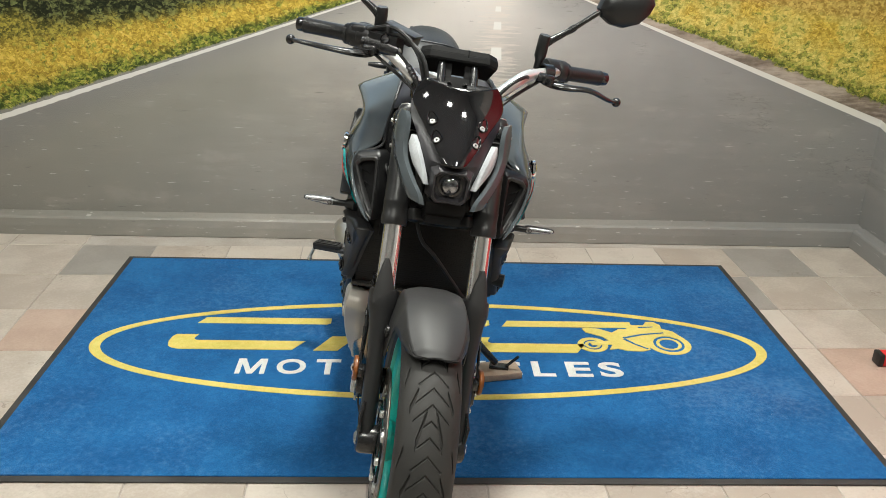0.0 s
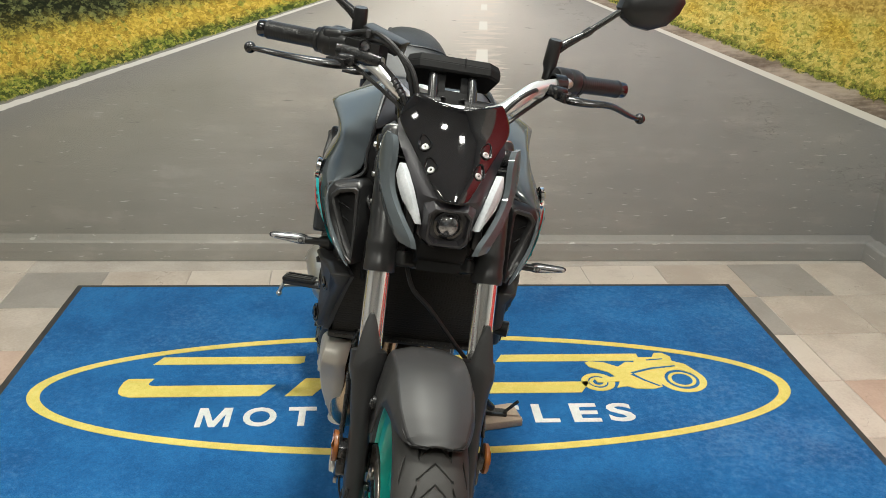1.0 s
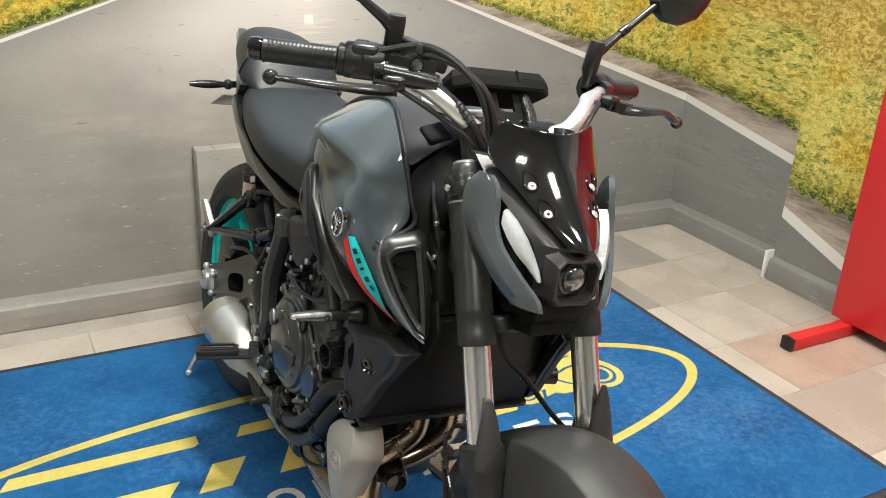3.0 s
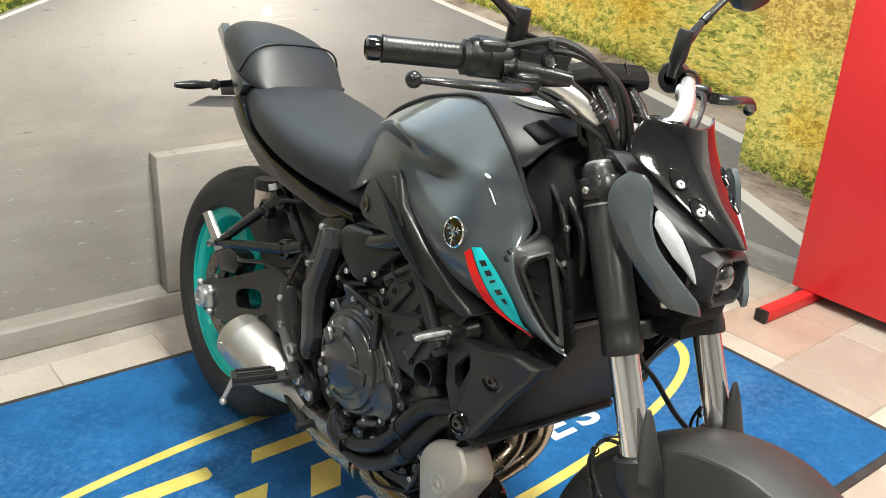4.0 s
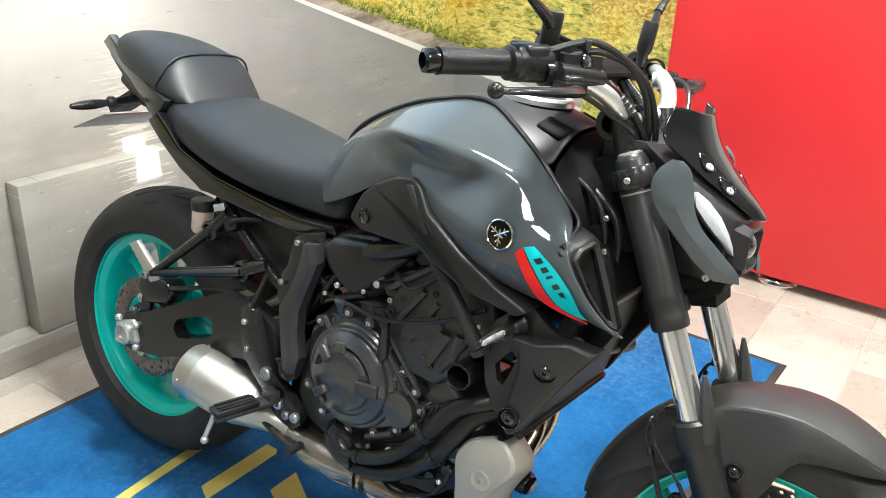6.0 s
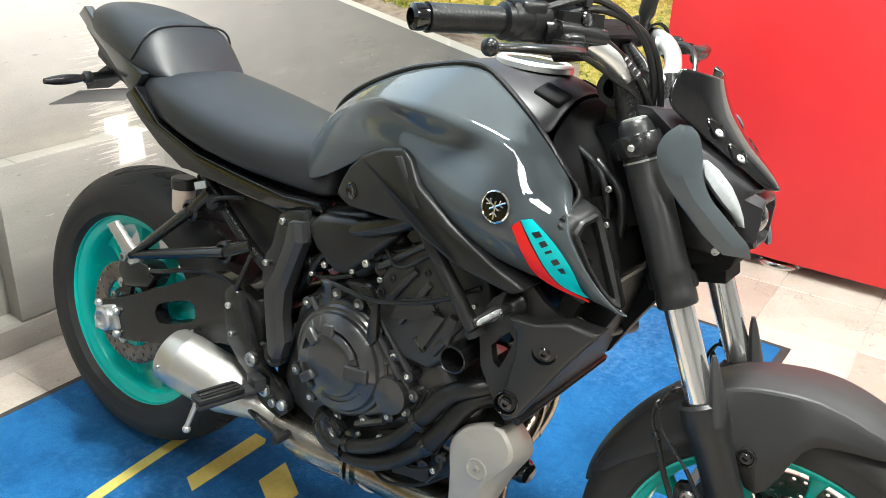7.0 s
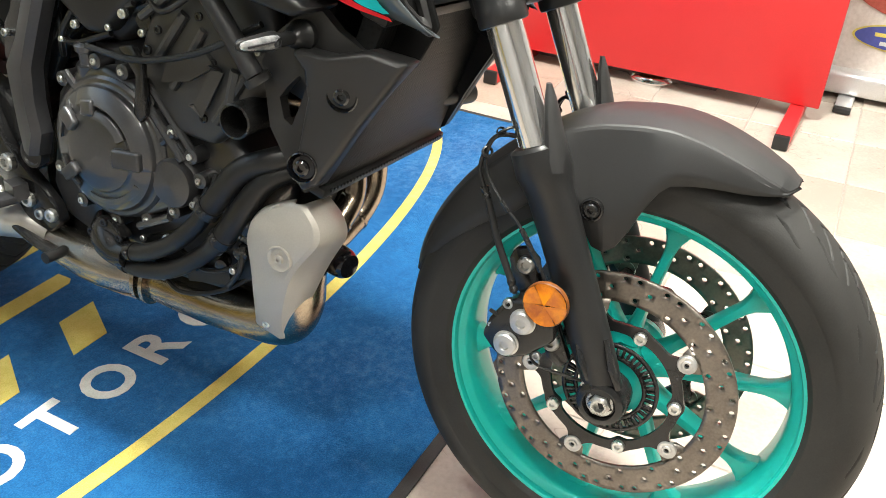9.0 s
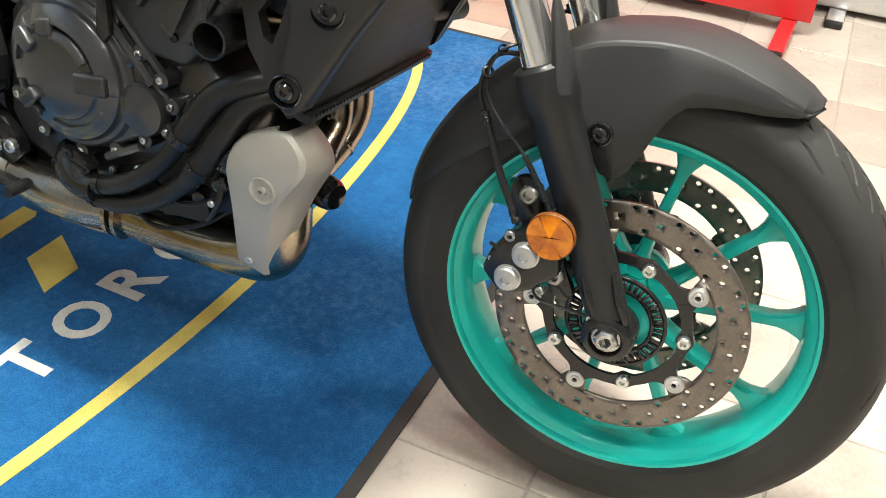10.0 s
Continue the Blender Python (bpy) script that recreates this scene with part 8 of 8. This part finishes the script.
for line, clamp in ((((0.705, -0.158, 0.308), (0.755, -0.164, 0.322), (0.806, -0.166, 0.351), (0.845, -0.166, 0.388), (0.878, -0.164, 0.432), (0.912, -0.158, 0.478), (0.955, -0.140, 0.500), (0.995, -0.105, 0.512)), 22),
                    (((0.690, -0.150, 0.292), (0.735, -0.158, 0.290), (0.790, -0.160, 0.304), (0.840, -0.160, 0.335), (0.885, -0.160, 0.380), (0.918, -0.156, 0.432), (0.948, -0.142, 0.475), (0.990, -0.110, 0.490)), 24)):
    pts = spline(line, 6)
    bm = bmesh.new()
    sweep(bm, pts, [0.0125] * 22 + [0.0135] + [0.0160] * (len(pts) - 23), 18)
    hose = part("coolant_hose", bm, GRIP_RUBBER, bike, "black rubber coolant hose")
    for i in (clamp, 3):
        bm = bmesh.new()
        d = pts[i + 1] - pts[i]
        r = 0.0178 if i > 10 else 0.0145
        lathe(bm, pts[i], d, [(r - 0.003, -0.006), (r, -0.006), (r, 0.006), (r - 0.003, 0.006)], 22)
        ball(bm, pts[i] + Vector((0, -r, 0.004)), 0.004)
        part("hose_clamp", bm, BLACK_SATIN, hose, "sprung hose clamp")
for x, y, z, r, ln in ((0.822, -0.126, 0.318, 0.008, 0.022), (0.868, -0.126, 0.335, 0.009, 0.026), (0.900, -0.124, 0.362, 0.010, 0.030), (0.912, -0.120, 0.405, 0.014, 0.038)):
    bm = bmesh.new()
    lathe(bm, (x, y, z), (0.25, -1, -0.1), [(r, -0.03), (r, ln * 0.4), (r * 0.75, ln * 0.5), (r * 0.75, ln * 0.7), (r * 0.95, ln * 0.75), (r * 0.95, ln * 0.95), (r * 0.5, ln), (0.0001, ln)], 14)
    part("oil_fitting", bm, BLACK_SATIN, bike, "small black oil fitting")
bm = bmesh.new()
prof = [(0.004, 0.0)]
for k in range(6):
    prof += [(0.0045, 0.003 + 0.0045 * k), (0.0070, 0.0045 + 0.0045 * k), (0.0045, 0.006 + 0.0045 * k)]
lathe(bm, (0.902, -0.146, 0.385), (1, -0.1, -0.15), prof, 12)
part("tension_spring", bm, ZINC, bike, "small bright spring")
for x, y, z, sz in ((0.790, -0.158, 0.352, 0.85), (0.818, -0.155, 0.362, 0.85), (0.740, -0.150, 0.335, 0.7), (0.872, -0.150, 0.352, 0.7), (0.895, -0.150, 0.332, 0.8), (0.775, -0.150, 0.285, 0.7), (0.700, -0.152, 0.280, 0.75), (0.925, -0.140, 0.455, 0.9)):
    bolt(x, y, z, engine, BOLT_BRIGHT, None, sz)
for line, r in ((((0.74, -0.130, 0.300), (0.80, -0.150, 0.272), (0.87, -0.140, 0.290), (0.92, -0.120, 0.330)), 0.0035), (((0.80, -0.140, 0.330), (0.85, -0.150, 0.318), (0.905, -0.145, 0.345), (0.925, -0.130, 0.40)), 0.003), (((0.88, -0.14, 0.30), (0.905, -0.150, 0.335), (0.910, -0.148, 0.372)), 0.004)):
    bm = bmesh.new()
    sweep(bm, spline(line, 6), r, 8)
    part("wire", bm, GRIP_RUBBER, bike)
# open breather stub with a hollow end
bm = bmesh.new()
lathe(bm, (0.925, -0.150, 0.552), (0.05, -1, 0), [(0.0215, -0.04), (0.0215, 0.040), (0.0190, 0.041), (0.0185, -0.02), (0.0001, -0.02)], 28)
part("open_tube", bm, BLACK_SATIN, bike, "open ended black tube")

for nm, at, size, turn in (("head_casing", (0.965, 0, 0.640), (0.07, 0.24, 0.13), spin_y(17)), ("front_casing", (0.925, 0.03, 0.420), (0.07, 0.16, 0.13), None), ("rear_casing", (0.575, 0, 0.360), (0.08, 0.20, 0.13), None)):
    bm = bmesh.new()
    block(bm, at, size, turn, 0.012)
    part(nm, bm, BLACK_PLASTIC, engine)
bm = bmesh.new()
slab(bm, [(0.24, 0.665), (0.30, 0.715), (0.52, 0.69), (0.55, 0.62), (0.53, 0.54), (0.46, 0.50), (0.40, 0.55), (0.32, 0.61)], -0.088, 0.088, 0.012)
part("inner_mudguard", bm, BLACK_PLASTIC, bike, "black inner rear mudguard")
# -- radiator and side cowls
bm = bmesh.new()
turn = spin_y(17.5)
c = Vector((1.052, 0, 0.592))
block(bm, c, (0.028, 0.31, 0.215), turn, 0.004)
rad = part("radiator", bm, CORE, bike, "black honeycomb radiator")
for dz in (-0.112, 0.112):
    bm = bmesh.new()
    block(bm, c + turn @ Vector((0.002, 0, dz)), (0.036, 0.325, 0.014), turn, 0.004)
    part("radiator_tank", bm, GRIP_RUBBER, rad)
for k in range(40):
    bm = bmesh.new()
    block(bm, c + turn @ Vector((0.0205, -0.148 + 0.0076 * k, -0.108)), (0.0025, 0.0034, 0.0035), turn, 0)
    part("guard_tooth", bm, GRIP_RUBBER, rad)
for side in (-1, 1):
    def cowl_y(x, lift=0.0):
        return side * (0.176 + lift - 0.30 * max(0, x - 1.03) - 0.25 * max(0, 0.975 - x))
    outer = [(0.950, 0.626), (0.973, 0.662), (0.997, 0.682), (1.032, 0.695), (1.050, 0.676), (1.075, 0.660), (1.133, 0.654), (1.112, 0.625), (1.092, 0.592), (1.072, 0.558), (1.039, 0.496), (1.019, 0.482), (1.003, 0.497), (0.988, 0.521), (0.966, 0.552)]
    hole = [(0.980, 0.590), (0.992, 0.606), (1.006, 0.620), (1.016, 0.610), (1.006, 0.580), (0.998, 0.560), (0.987, 0.566)]
    bm = bmesh.new()
    layers = [[[bm.verts.new((x, cowl_y(x, d), z)) for x, z in loop] for d in (-0.014, 0.0)] for loop in (outer, hole)]
    for a, b in layers:
        for k in range(len(a)):
            bm.faces.new((a[k], a[(k + 1) % len(a)], b[(k + 1) % len(a)], b[k]))
    for d in (0, 1):
        edges = [bm.edges.get((loop[k], loop[(k + 1) % len(loop)])) for loop in (layers[0][d], layers[1][d]) for k in range(len(loop))]
        bmesh.ops.triangle_fill(bm, edges=edges, use_beauty=True)
    cowl = part("radiator_cowl", bm, COWL_PLASTIC, bike, "black plastic radiator cowl", sharp=40)
    bm = bmesh.new()
    slab(bm, [(1.012, 0.655), (1.052, 0.652), (1.095, 0.664), (1.139, 0.657), (1.114, 0.622), (1.090, 0.586), (1.062, 0.536), (1.040, 0.499), (1.020, 0.487), (1.010, 0.512), (1.018, 0.560), (1.024, 0.600), (1.020, 0.630)], -0.012, 0.010, 0.007, 0, 3)
    for v in bm.verts:
        v.co.y = cowl_y(v.co.x, 0.003 + v.co.y + 0.016 * math.exp(-((v.co.z - 0.652) / 0.016) ** 2) * (1 if v.co.y > 0 else 0))
    part("cowl_panel", bm, COWL_PLASTIC, cowl, "raised cowl panel with a fin", sharp=40)
    for x, z in ((1.066, 0.609), (1.024, 0.519)):
        bm = bmesh.new()
        lathe(bm, (x, cowl_y(x, 0.0165 if z > 0.55 else 0.0155), z), (0.25, side, 0), [(0.0185, -0.006), (0.0185, 0.000), (0.017, 0.0015), (0.0125, -0.004), (0.0095, -0.004), (0.0095, 0.003), (0.007, 0.005), (0.004, 0.005), (0.0035, 0.001), (0.0001, 0.001)], 24)
        part("cowl_bolt", bm, BLACK_GLOSS, cowl, "black cowl bolt in a round recess")
    # front indicator: a tapered pod with a clear lens, round at its root
    bm = bmesh.new()
    lathe(bm, (1.010, side * 0.178, 0.666), (0.05, side, 0.0), [(0.016, -0.01), (0.018, 0.006), (0.013, 0.012), (0.012, 0.020), (0.0075, 0.025), (0.0075, 0.052)], 18)
    ind = part("front_indicator", bm, BLACK_PLASTIC, bike, "slim front indicator on a rubber stalk")

    def teardrop(ahead, shrink, reach):
        rings = []
        for s, e in ((-0.02, 0.0050), (0.03, 0.0085), (0.10, 0.0104), (0.18, 0.0110), (0.30, 0.0104), (0.55, 0.0088), (0.80, 0.0074), (0.92, 0.0062), (0.98, 0.0042), (1.0, 0.0018)):
            e *= shrink
            m = 0.5 + (s - 0.5) * reach
            rings.append([Vector((1.010 + ahead + 0.003 * m + e * 0.62 * math.cos(a), side * (0.224 + 0.074 * m), 0.666 + 0.004 * m + e * math.sin(a))) for a in (2 * math.pi * i / 16 for i in range(16))])
        return rings
    bm = bmesh.new()
    loft(bm, teardrop(0.0, 1.0, 1.0), True)
    pod = part("indicator_pod", bm, BLACK_PLASTIC, ind, "black indicator pod")
    bm = bmesh.new()
    loft(bm, teardrop(0.0036, 0.74, 0.92), True)
    lens = part("indicator_lens", bm, CLEAR_LENS, pod, "clear ribbed indicator lens")
    bm = bmesh.new()
    block(bm, (1.0210, side * 0.266, 0.6686), (0.002, 0.044, 0.0022), None, 0.0006)
    part("lens_rib", bm, LAMP_MASK, lens, "dark rib along the lens")
    bm = bmesh.new()
    lathe(bm, (1.0195, side * 0.238, 0.6668), (1, 0, 0), [(0.0030, 0.0), (0.0032, 0.0022), (0.0050, 0.0022), (0.0054, 0.0)], 20)
    part("bulb_ring", bm, DARK_ALLOY, lens)
bm = bmesh.new()
lathe(bm, (1.05, 0.165, 0.545), (0.3, 1, 0), [(0.013, -0.05), (0.014, 0.0), (0.016, 0.01), (0.016, 0.03), (0.0001, 0.032)], 16)
part("hose_end", bm, GRIP_RUBBER, bike)

# hose crossing in front of the radiator, and a pale plug beside the fork
bm = bmesh.new()
sweep(bm, spline([(1.170, -0.050, 0.735), (1.190, -0.044, 0.703), (1.200, -0.028, 0.670), (1.205, 0.005, 0.641), (1.215, 0.061, 0.580), (1.232, 0.098, 0.545), (1.252, 0.104, 0.545)], 6), 0.0042, 10)
part("brake_hose", bm, GRIP_RUBBER, bike, "black brake hose crossing the radiator")
bm = bmesh.new()
block(bm, (1.100, -0.104, 0.743), (0.014, 0.040, 0.014), Matrix.Rotation(radians(12), 3, "X"), 0.004, 2)
plug = part("wiring_plug", bm, surface("dull_grey_fitting", (0.20, 0.195, 0.185), (0.32, 0.31, 0.295), 0.35, 0.4, 20, 400, 0.05, 0.1), bike, "dull grey wiring plug")
bm = bmesh.new()
sweep(bm, spline([(1.100, -0.084, 0.745), (1.098, -0.050, 0.752), (1.092, -0.02, 0.76)], 5), 0.006, 8)
part("wire", bm, GRIP_RUBBER, plug)

bm = bmesh.new()
lathe(bm, (1.030, -0.088, 0.818), (1, 0.15, -0.05), [(0.0001, -0.014), (0.0095, -0.014), (0.0110, -0.010), (0.0110, 0.004), (0.0085, 0.006), (0.0085, 0.014), (0.0065, 0.017), (0.0001, 0.017)], 18)
part("coolant_fitting", bm, BAR_SILVER, bike, "bright metal fitting under the tank nose")

# -- exhaust
for line in (((0.905, -0.036, 0.548), (0.945, -0.032, 0.545), (0.982, -0.030, 0.515), (0.997, -0.030, 0.470), (1.001, -0.036, 0.432), (1.001, -0.060, 0.410), (0.995, -0.082, 0.392), (0.980, -0.102, 0.368), (0.968, -0.108, 0.335)),
             ((0.905, 0.045, 0.548), (0.940, 0.047, 0.545), (0.972, 0.047, 0.515), (0.986, 0.047, 0.465), (0.988, 0.044, 0.420), (0.983, 0.022, 0.386), (0.977, -0.022, 0.362), (0.970, -0.070, 0.345), (0.962, -0.095, 0.315))):
    bm = bmesh.new()
    sweep(bm, spline(line, 8), 0.0188, 24)
    pipe = part("header_pipe", bm, STEEL_HEAT, bike, "heat-tinted steel header pipe")
    bm = bmesh.new()
    q = spline(line, 8)[42]
    lathe(bm, q, spline(line, 8)[43] - q, [(0.0188, -0.0035), (0.0206, -0.002), (0.0206, 0.002), (0.0188, 0.0035)], 24)
    part("weld_bead", bm, STEEL_HEAT, pipe)
bm = bmesh.new()
sweep(bm, spline([(0.975, -0.104, 0.372), (0.970, -0.102, 0.325), (0.962, -0.098, 0.280), (0.940, -0.093, 0.249), (0.895, -0.090, 0.238), (0.84, -0.088, 0.235), (0.77, -0.090, 0.237), (0.70, -0.097, 0.240)], 7), [0.026, 0.034, 0.037, 0.038, 0.038, 0.037, 0.037, 0.038, 0.036, 0.030], 26)
box = part("exhaust_collector", bm, STEEL_HEAT, bike, "brown-tinted steel exhaust collector")
bm = bmesh.new()
lathe(bm, (0.93, -0.045, 0.352), (1, -0.26, -0.06), [(0.022, 0.0), (0.022, 0.082), (0.0205, 0.092), (0.0165, 0.099), (0.0001, 0.101)], 28)
part("oil_filter", bm, BLACK_GLOSS, bike, "gloss black oil filter")
bell = spline([(0.705, -0.096, 0.240), (0.680, -0.100, 0.240), (0.640, -0.107, 0.242), (0.600, -0.115, 0.249), (0.560, -0.122, 0.260), (0.520, -0.130, 0.275), (0.480, -0.138, 0.290)], 6)
bm = bmesh.new()
sweep(bm, bell, [0.028, 0.030, 0.034, 0.0355, 0.0345, 0.031, 0.028, 0.026, 0.025], 28)
link_pipe = part("link_pipe", bm, STEEL_LINK, bike, "straw-tinted steel link pipe with a swollen bell")
bm = bmesh.new()
sweep(bm, [p + Vector((0.004, -0.012, -0.0325 + 0.011 * max(0.0, k - 8) / 14)) for k, p in enumerate(bell[4:24])], 0.0028, 8)
part("weld_seam", bm, STEEL_HEAT, link_pipe, "brown seam under the bell")
bm = bmesh.new()
for x in (0.692, 0.708):
    lathe(bm, (x, -0.098, 0.240), (1, 0.15, 0), [(0.030, -0.005), (0.0385, -0.003), (0.0385, 0.003), (0.030, 0.005)], 28)
part("exhaust_clamp", bm, STEEL_HEAT, bike, "brown flange between collector and link pipe")
can_a, can_b = Vector((0.540, -0.128, 0.277)), Vector((0.292, -0.172, 0.336))
axis = can_b - can_a
ln = axis.length
bm = bmesh.new()
lathe(bm, can_a, axis, [(0.024, 0.0), (0.028, 0.045), (0.041, 0.085), (0.051, 0.115), (0.055, ln * 0.58), (0.056, ln - 0.045), (0.0565, ln - 0.040), (0.0565, ln - 0.036), (0.0555, ln - 0.034), (0.054, ln - 0.006), (0.050, ln), (0.030, ln + 0.002), (0.028, ln - 0.01), (0.024, ln - 0.06), (0.0001, ln - 0.06)], 40)
can = part("silencer", bm, STEEL_CAN, bike, "short satin steel silencer")
for k in range(3):
    a = radians(-60 + 120 * k)
    e, g = axes(axis)
    p = can_a + axis * 0.94 + (e * math.cos(a) + g * math.sin(a)) * 0.0555
    bm = bmesh.new()
    ball(bm, p, 0.0035)
    part("rivet", bm, ZINC, can)
# rows of the shield: height, rear edge, fold, front edge, and how far out the face stands
SHIELD = ((0.459, 0.992, 1.006, 1.010, 0.160), (0.455, 0.980, 1.014, 1.020, 0.163), (0.445, 0.958, 1.026, 1.034, 0.166), (0.434, 0.944, 1.034, 1.043, 0.168), (0.420, 0.934, 1.036, 1.047, 0.170), (0.408, 0.929, 1.030, 1.043, 0.170), (0.392, 0.926, 1.018, 1.034, 0.169),
          (0.370, 0.928, 1.002, 1.022, 0.167), (0.345, 0.929, 0.989, 1.011, 0.163), (0.318, 0.928, 0.980, 1.001, 0.158), (0.290, 0.925, 0.971, 0.988, 0.150), (0.265, 0.921, 0.965, 0.977, 0.141), (0.253, 0.919, 0.963, 0.971, 0.136), (0.246, 0.937, 0.963, 0.968, 0.133), (0.240, 0.956, 0.962, 0.965, 0.130))
bm = bmesh.new()
rings = []
for z, back, fold, front, out in SHIELD:
    w = fold - back
    turned = 0.052 if z > 0.36 else 0.052 - 0.10 * (0.36 - z) / 0.36
    rings.append([Vector((back - 0.002, -out + 0.011, z)), Vector((back + min(0.003, w * 0.1), -out + 0.003, z)), Vector((back + min(0.010, w * 0.3), -out, z)), Vector((back + w * 0.5, -out - 0.0015, z)), Vector((fold - min(0.006, w * 0.2), -out, z)),
                  Vector((fold + 0.001, -out + 0.0035, z)), Vector((fold + (front - fold) * 0.5 + 0.001, -out + turned * 0.5, z - 0.001)), Vector((front, -out + turned, z - 0.003))])
cols = [spline([r[i] for r in rings], 2) for i in range(8)]
loft(bm, [list(t) for t in zip(*cols)], False, False)
hs = part("heat_shield", bm, SHIELD_STEEL, bike, "satin steel exhaust heat shield, folded along its front", sharp=24, shell=0.0025)
bm = bmesh.new()
lathe(bm, (0.9815, -0.1703, 0.382), (0.0, -1, -0.05), [(0.0185, -0.003), (0.0180, 0.0006), (0.0165, 0.0016), (0.0145, 0.0002), (0.0125, -0.0006), (0.0065, -0.0006), (0.0060, 0.0026), (0.0045, 0.0032), (0.0026, 0.0032), (0.0022, 0.0006), (0.0001, 0.0006)], 30)
part("shield_bolt", bm, SHIELD_STEEL, hs, "bolt in a pressed round dish")
bolt(0.943, -0.139, 0.262, hs, None, None, 0.9)
bm = bmesh.new()
block(bm, (0.955, -0.10, 0.36), (0.04, 0.06, 0.06), None, 0.006)
part("shield_stay", bm, BLACK_SATIN, hs)

# -- side stand, down on the wooden block
inv = stand.inverted()
foot = inv @ Vector((0.392, 2.498, 0.036))
bm = bmesh.new()
root = Vector((0.70, 0.105, 0.300))
sweep(bm, [root, root.lerp(foot, 0.93)], [0.014, 0.0105], 14)
block(bm, root, (0.05, 0.03, 0.05), None, 0.008)
leg = part("side_stand", bm, BLACK_SATIN, bike, "black side stand, folded out")
bm = bmesh.new()
flatten = stand.to_3x3().inverted()
block(bm, foot, (0.03, 0.06, 0.010), flatten @ Matrix.Rotation(radians(80), 3, "Z"), 0.003)
sweep(bm, [foot + flatten @ Vector((0.02, -0.01, 0.005)), foot + flatten @ Vector((0.055, -0.02, 0.045))], 0.0045, 8)
part("stand_foot", bm, BLACK_SATIN, leg)
# chain on the far side
bm = bmesh.new()
sweep(bm, [(0.02, 0.085, 0.385), (0.56, 0.085, 0.455)], 0.009, 8)
sweep(bm, [(0.02, 0.085, 0.24), (0.56, 0.085, 0.385)], 0.009, 8)
part("chain", bm, BLACK_SATIN, bike, "dark drive chain")

# ---- floor tiles, one by one near the mat, the rest as one sheet of tiles ----
def tiles():
    pitch, gap = 0.2985, 0.004
    turn = Matrix.Rotation(radians(1.6), 3, "Z")
    meshes = {}
    for key, material in (("plain", TILE), ("dark", TILE_DARK), ("pink", TILE_PINK)):
        bm = bmesh.new()
        block(bm, (0, 0, 0), (pitch - gap, pitch - gap, 0.012), None, 0.0015, 1)
        data = bpy.data.meshes.new("tile")
        bm.to_mesh(data)
        bm.free()
        data.materials.append(material)
        meshes[key] = data
    special = {(0, 0): "dark", (-1, -1): "dark", (-9, 0): "dark", (-8, -2): "pink", (-9, -2): "pink", (-8, -4): "pink", (0, -3): "pink", (1, -3): "pink", (0, 1): "dark"}
    rnd = random.Random(4)
    rest = bmesh.new()
    for i in range(-19, 6):
        for j in range(-23, 3):
            c = Vector((1.47, 3.30, 0)) + turn @ Vector(((i + 0.5) * pitch, (j + 0.5) * pitch, 0))
            if c.y > WALL_Y - 0.03 or c.x > 2.75 or c.x < -4.1 or c.y < -3.25:
                continue
            # tiles wholly under the mat are left to the slab
            if CX0 + 0.35 < c.x < CX1 - 0.35 and CY0 + 0.35 < c.y < CY1 - 0.35:
                continue
            lift = -0.0066 + rnd.uniform(-0.0004, 0.0004)
            if -10 <= i < 4 and -9 <= j < 2:
                ob = link("tile", meshes[special.get((i, j), "plain")], floor)
                ob.matrix_local = Matrix.Translation((c.x, c.y, lift)) @ (turn @ Matrix.Rotation(radians(90 * rnd.randrange(4)), 3, "Z")).to_4x4()
            else:
                half = (pitch - gap) / 2
                top = [c + turn @ Vector((x * half, y * half, 0)) for x, y in ((-1, -1), (1, -1), (1, 1), (-1, 1))]
                a = [rest.verts.new((p.x, p.y, -0.0125)) for p in top]
                b = [rest.verts.new((p.x, p.y, lift + 0.006)) for p in top]
                rest.faces.new(b)
                for k in range(4):
                    rest.faces.new((a[k], a[(k + 1) % 4], b[(k + 1) % 4], b[k]))
    more = part("tiling", rest, TILE, floor, sharp=20)
    more["kind"] = "stuff"


tiles()
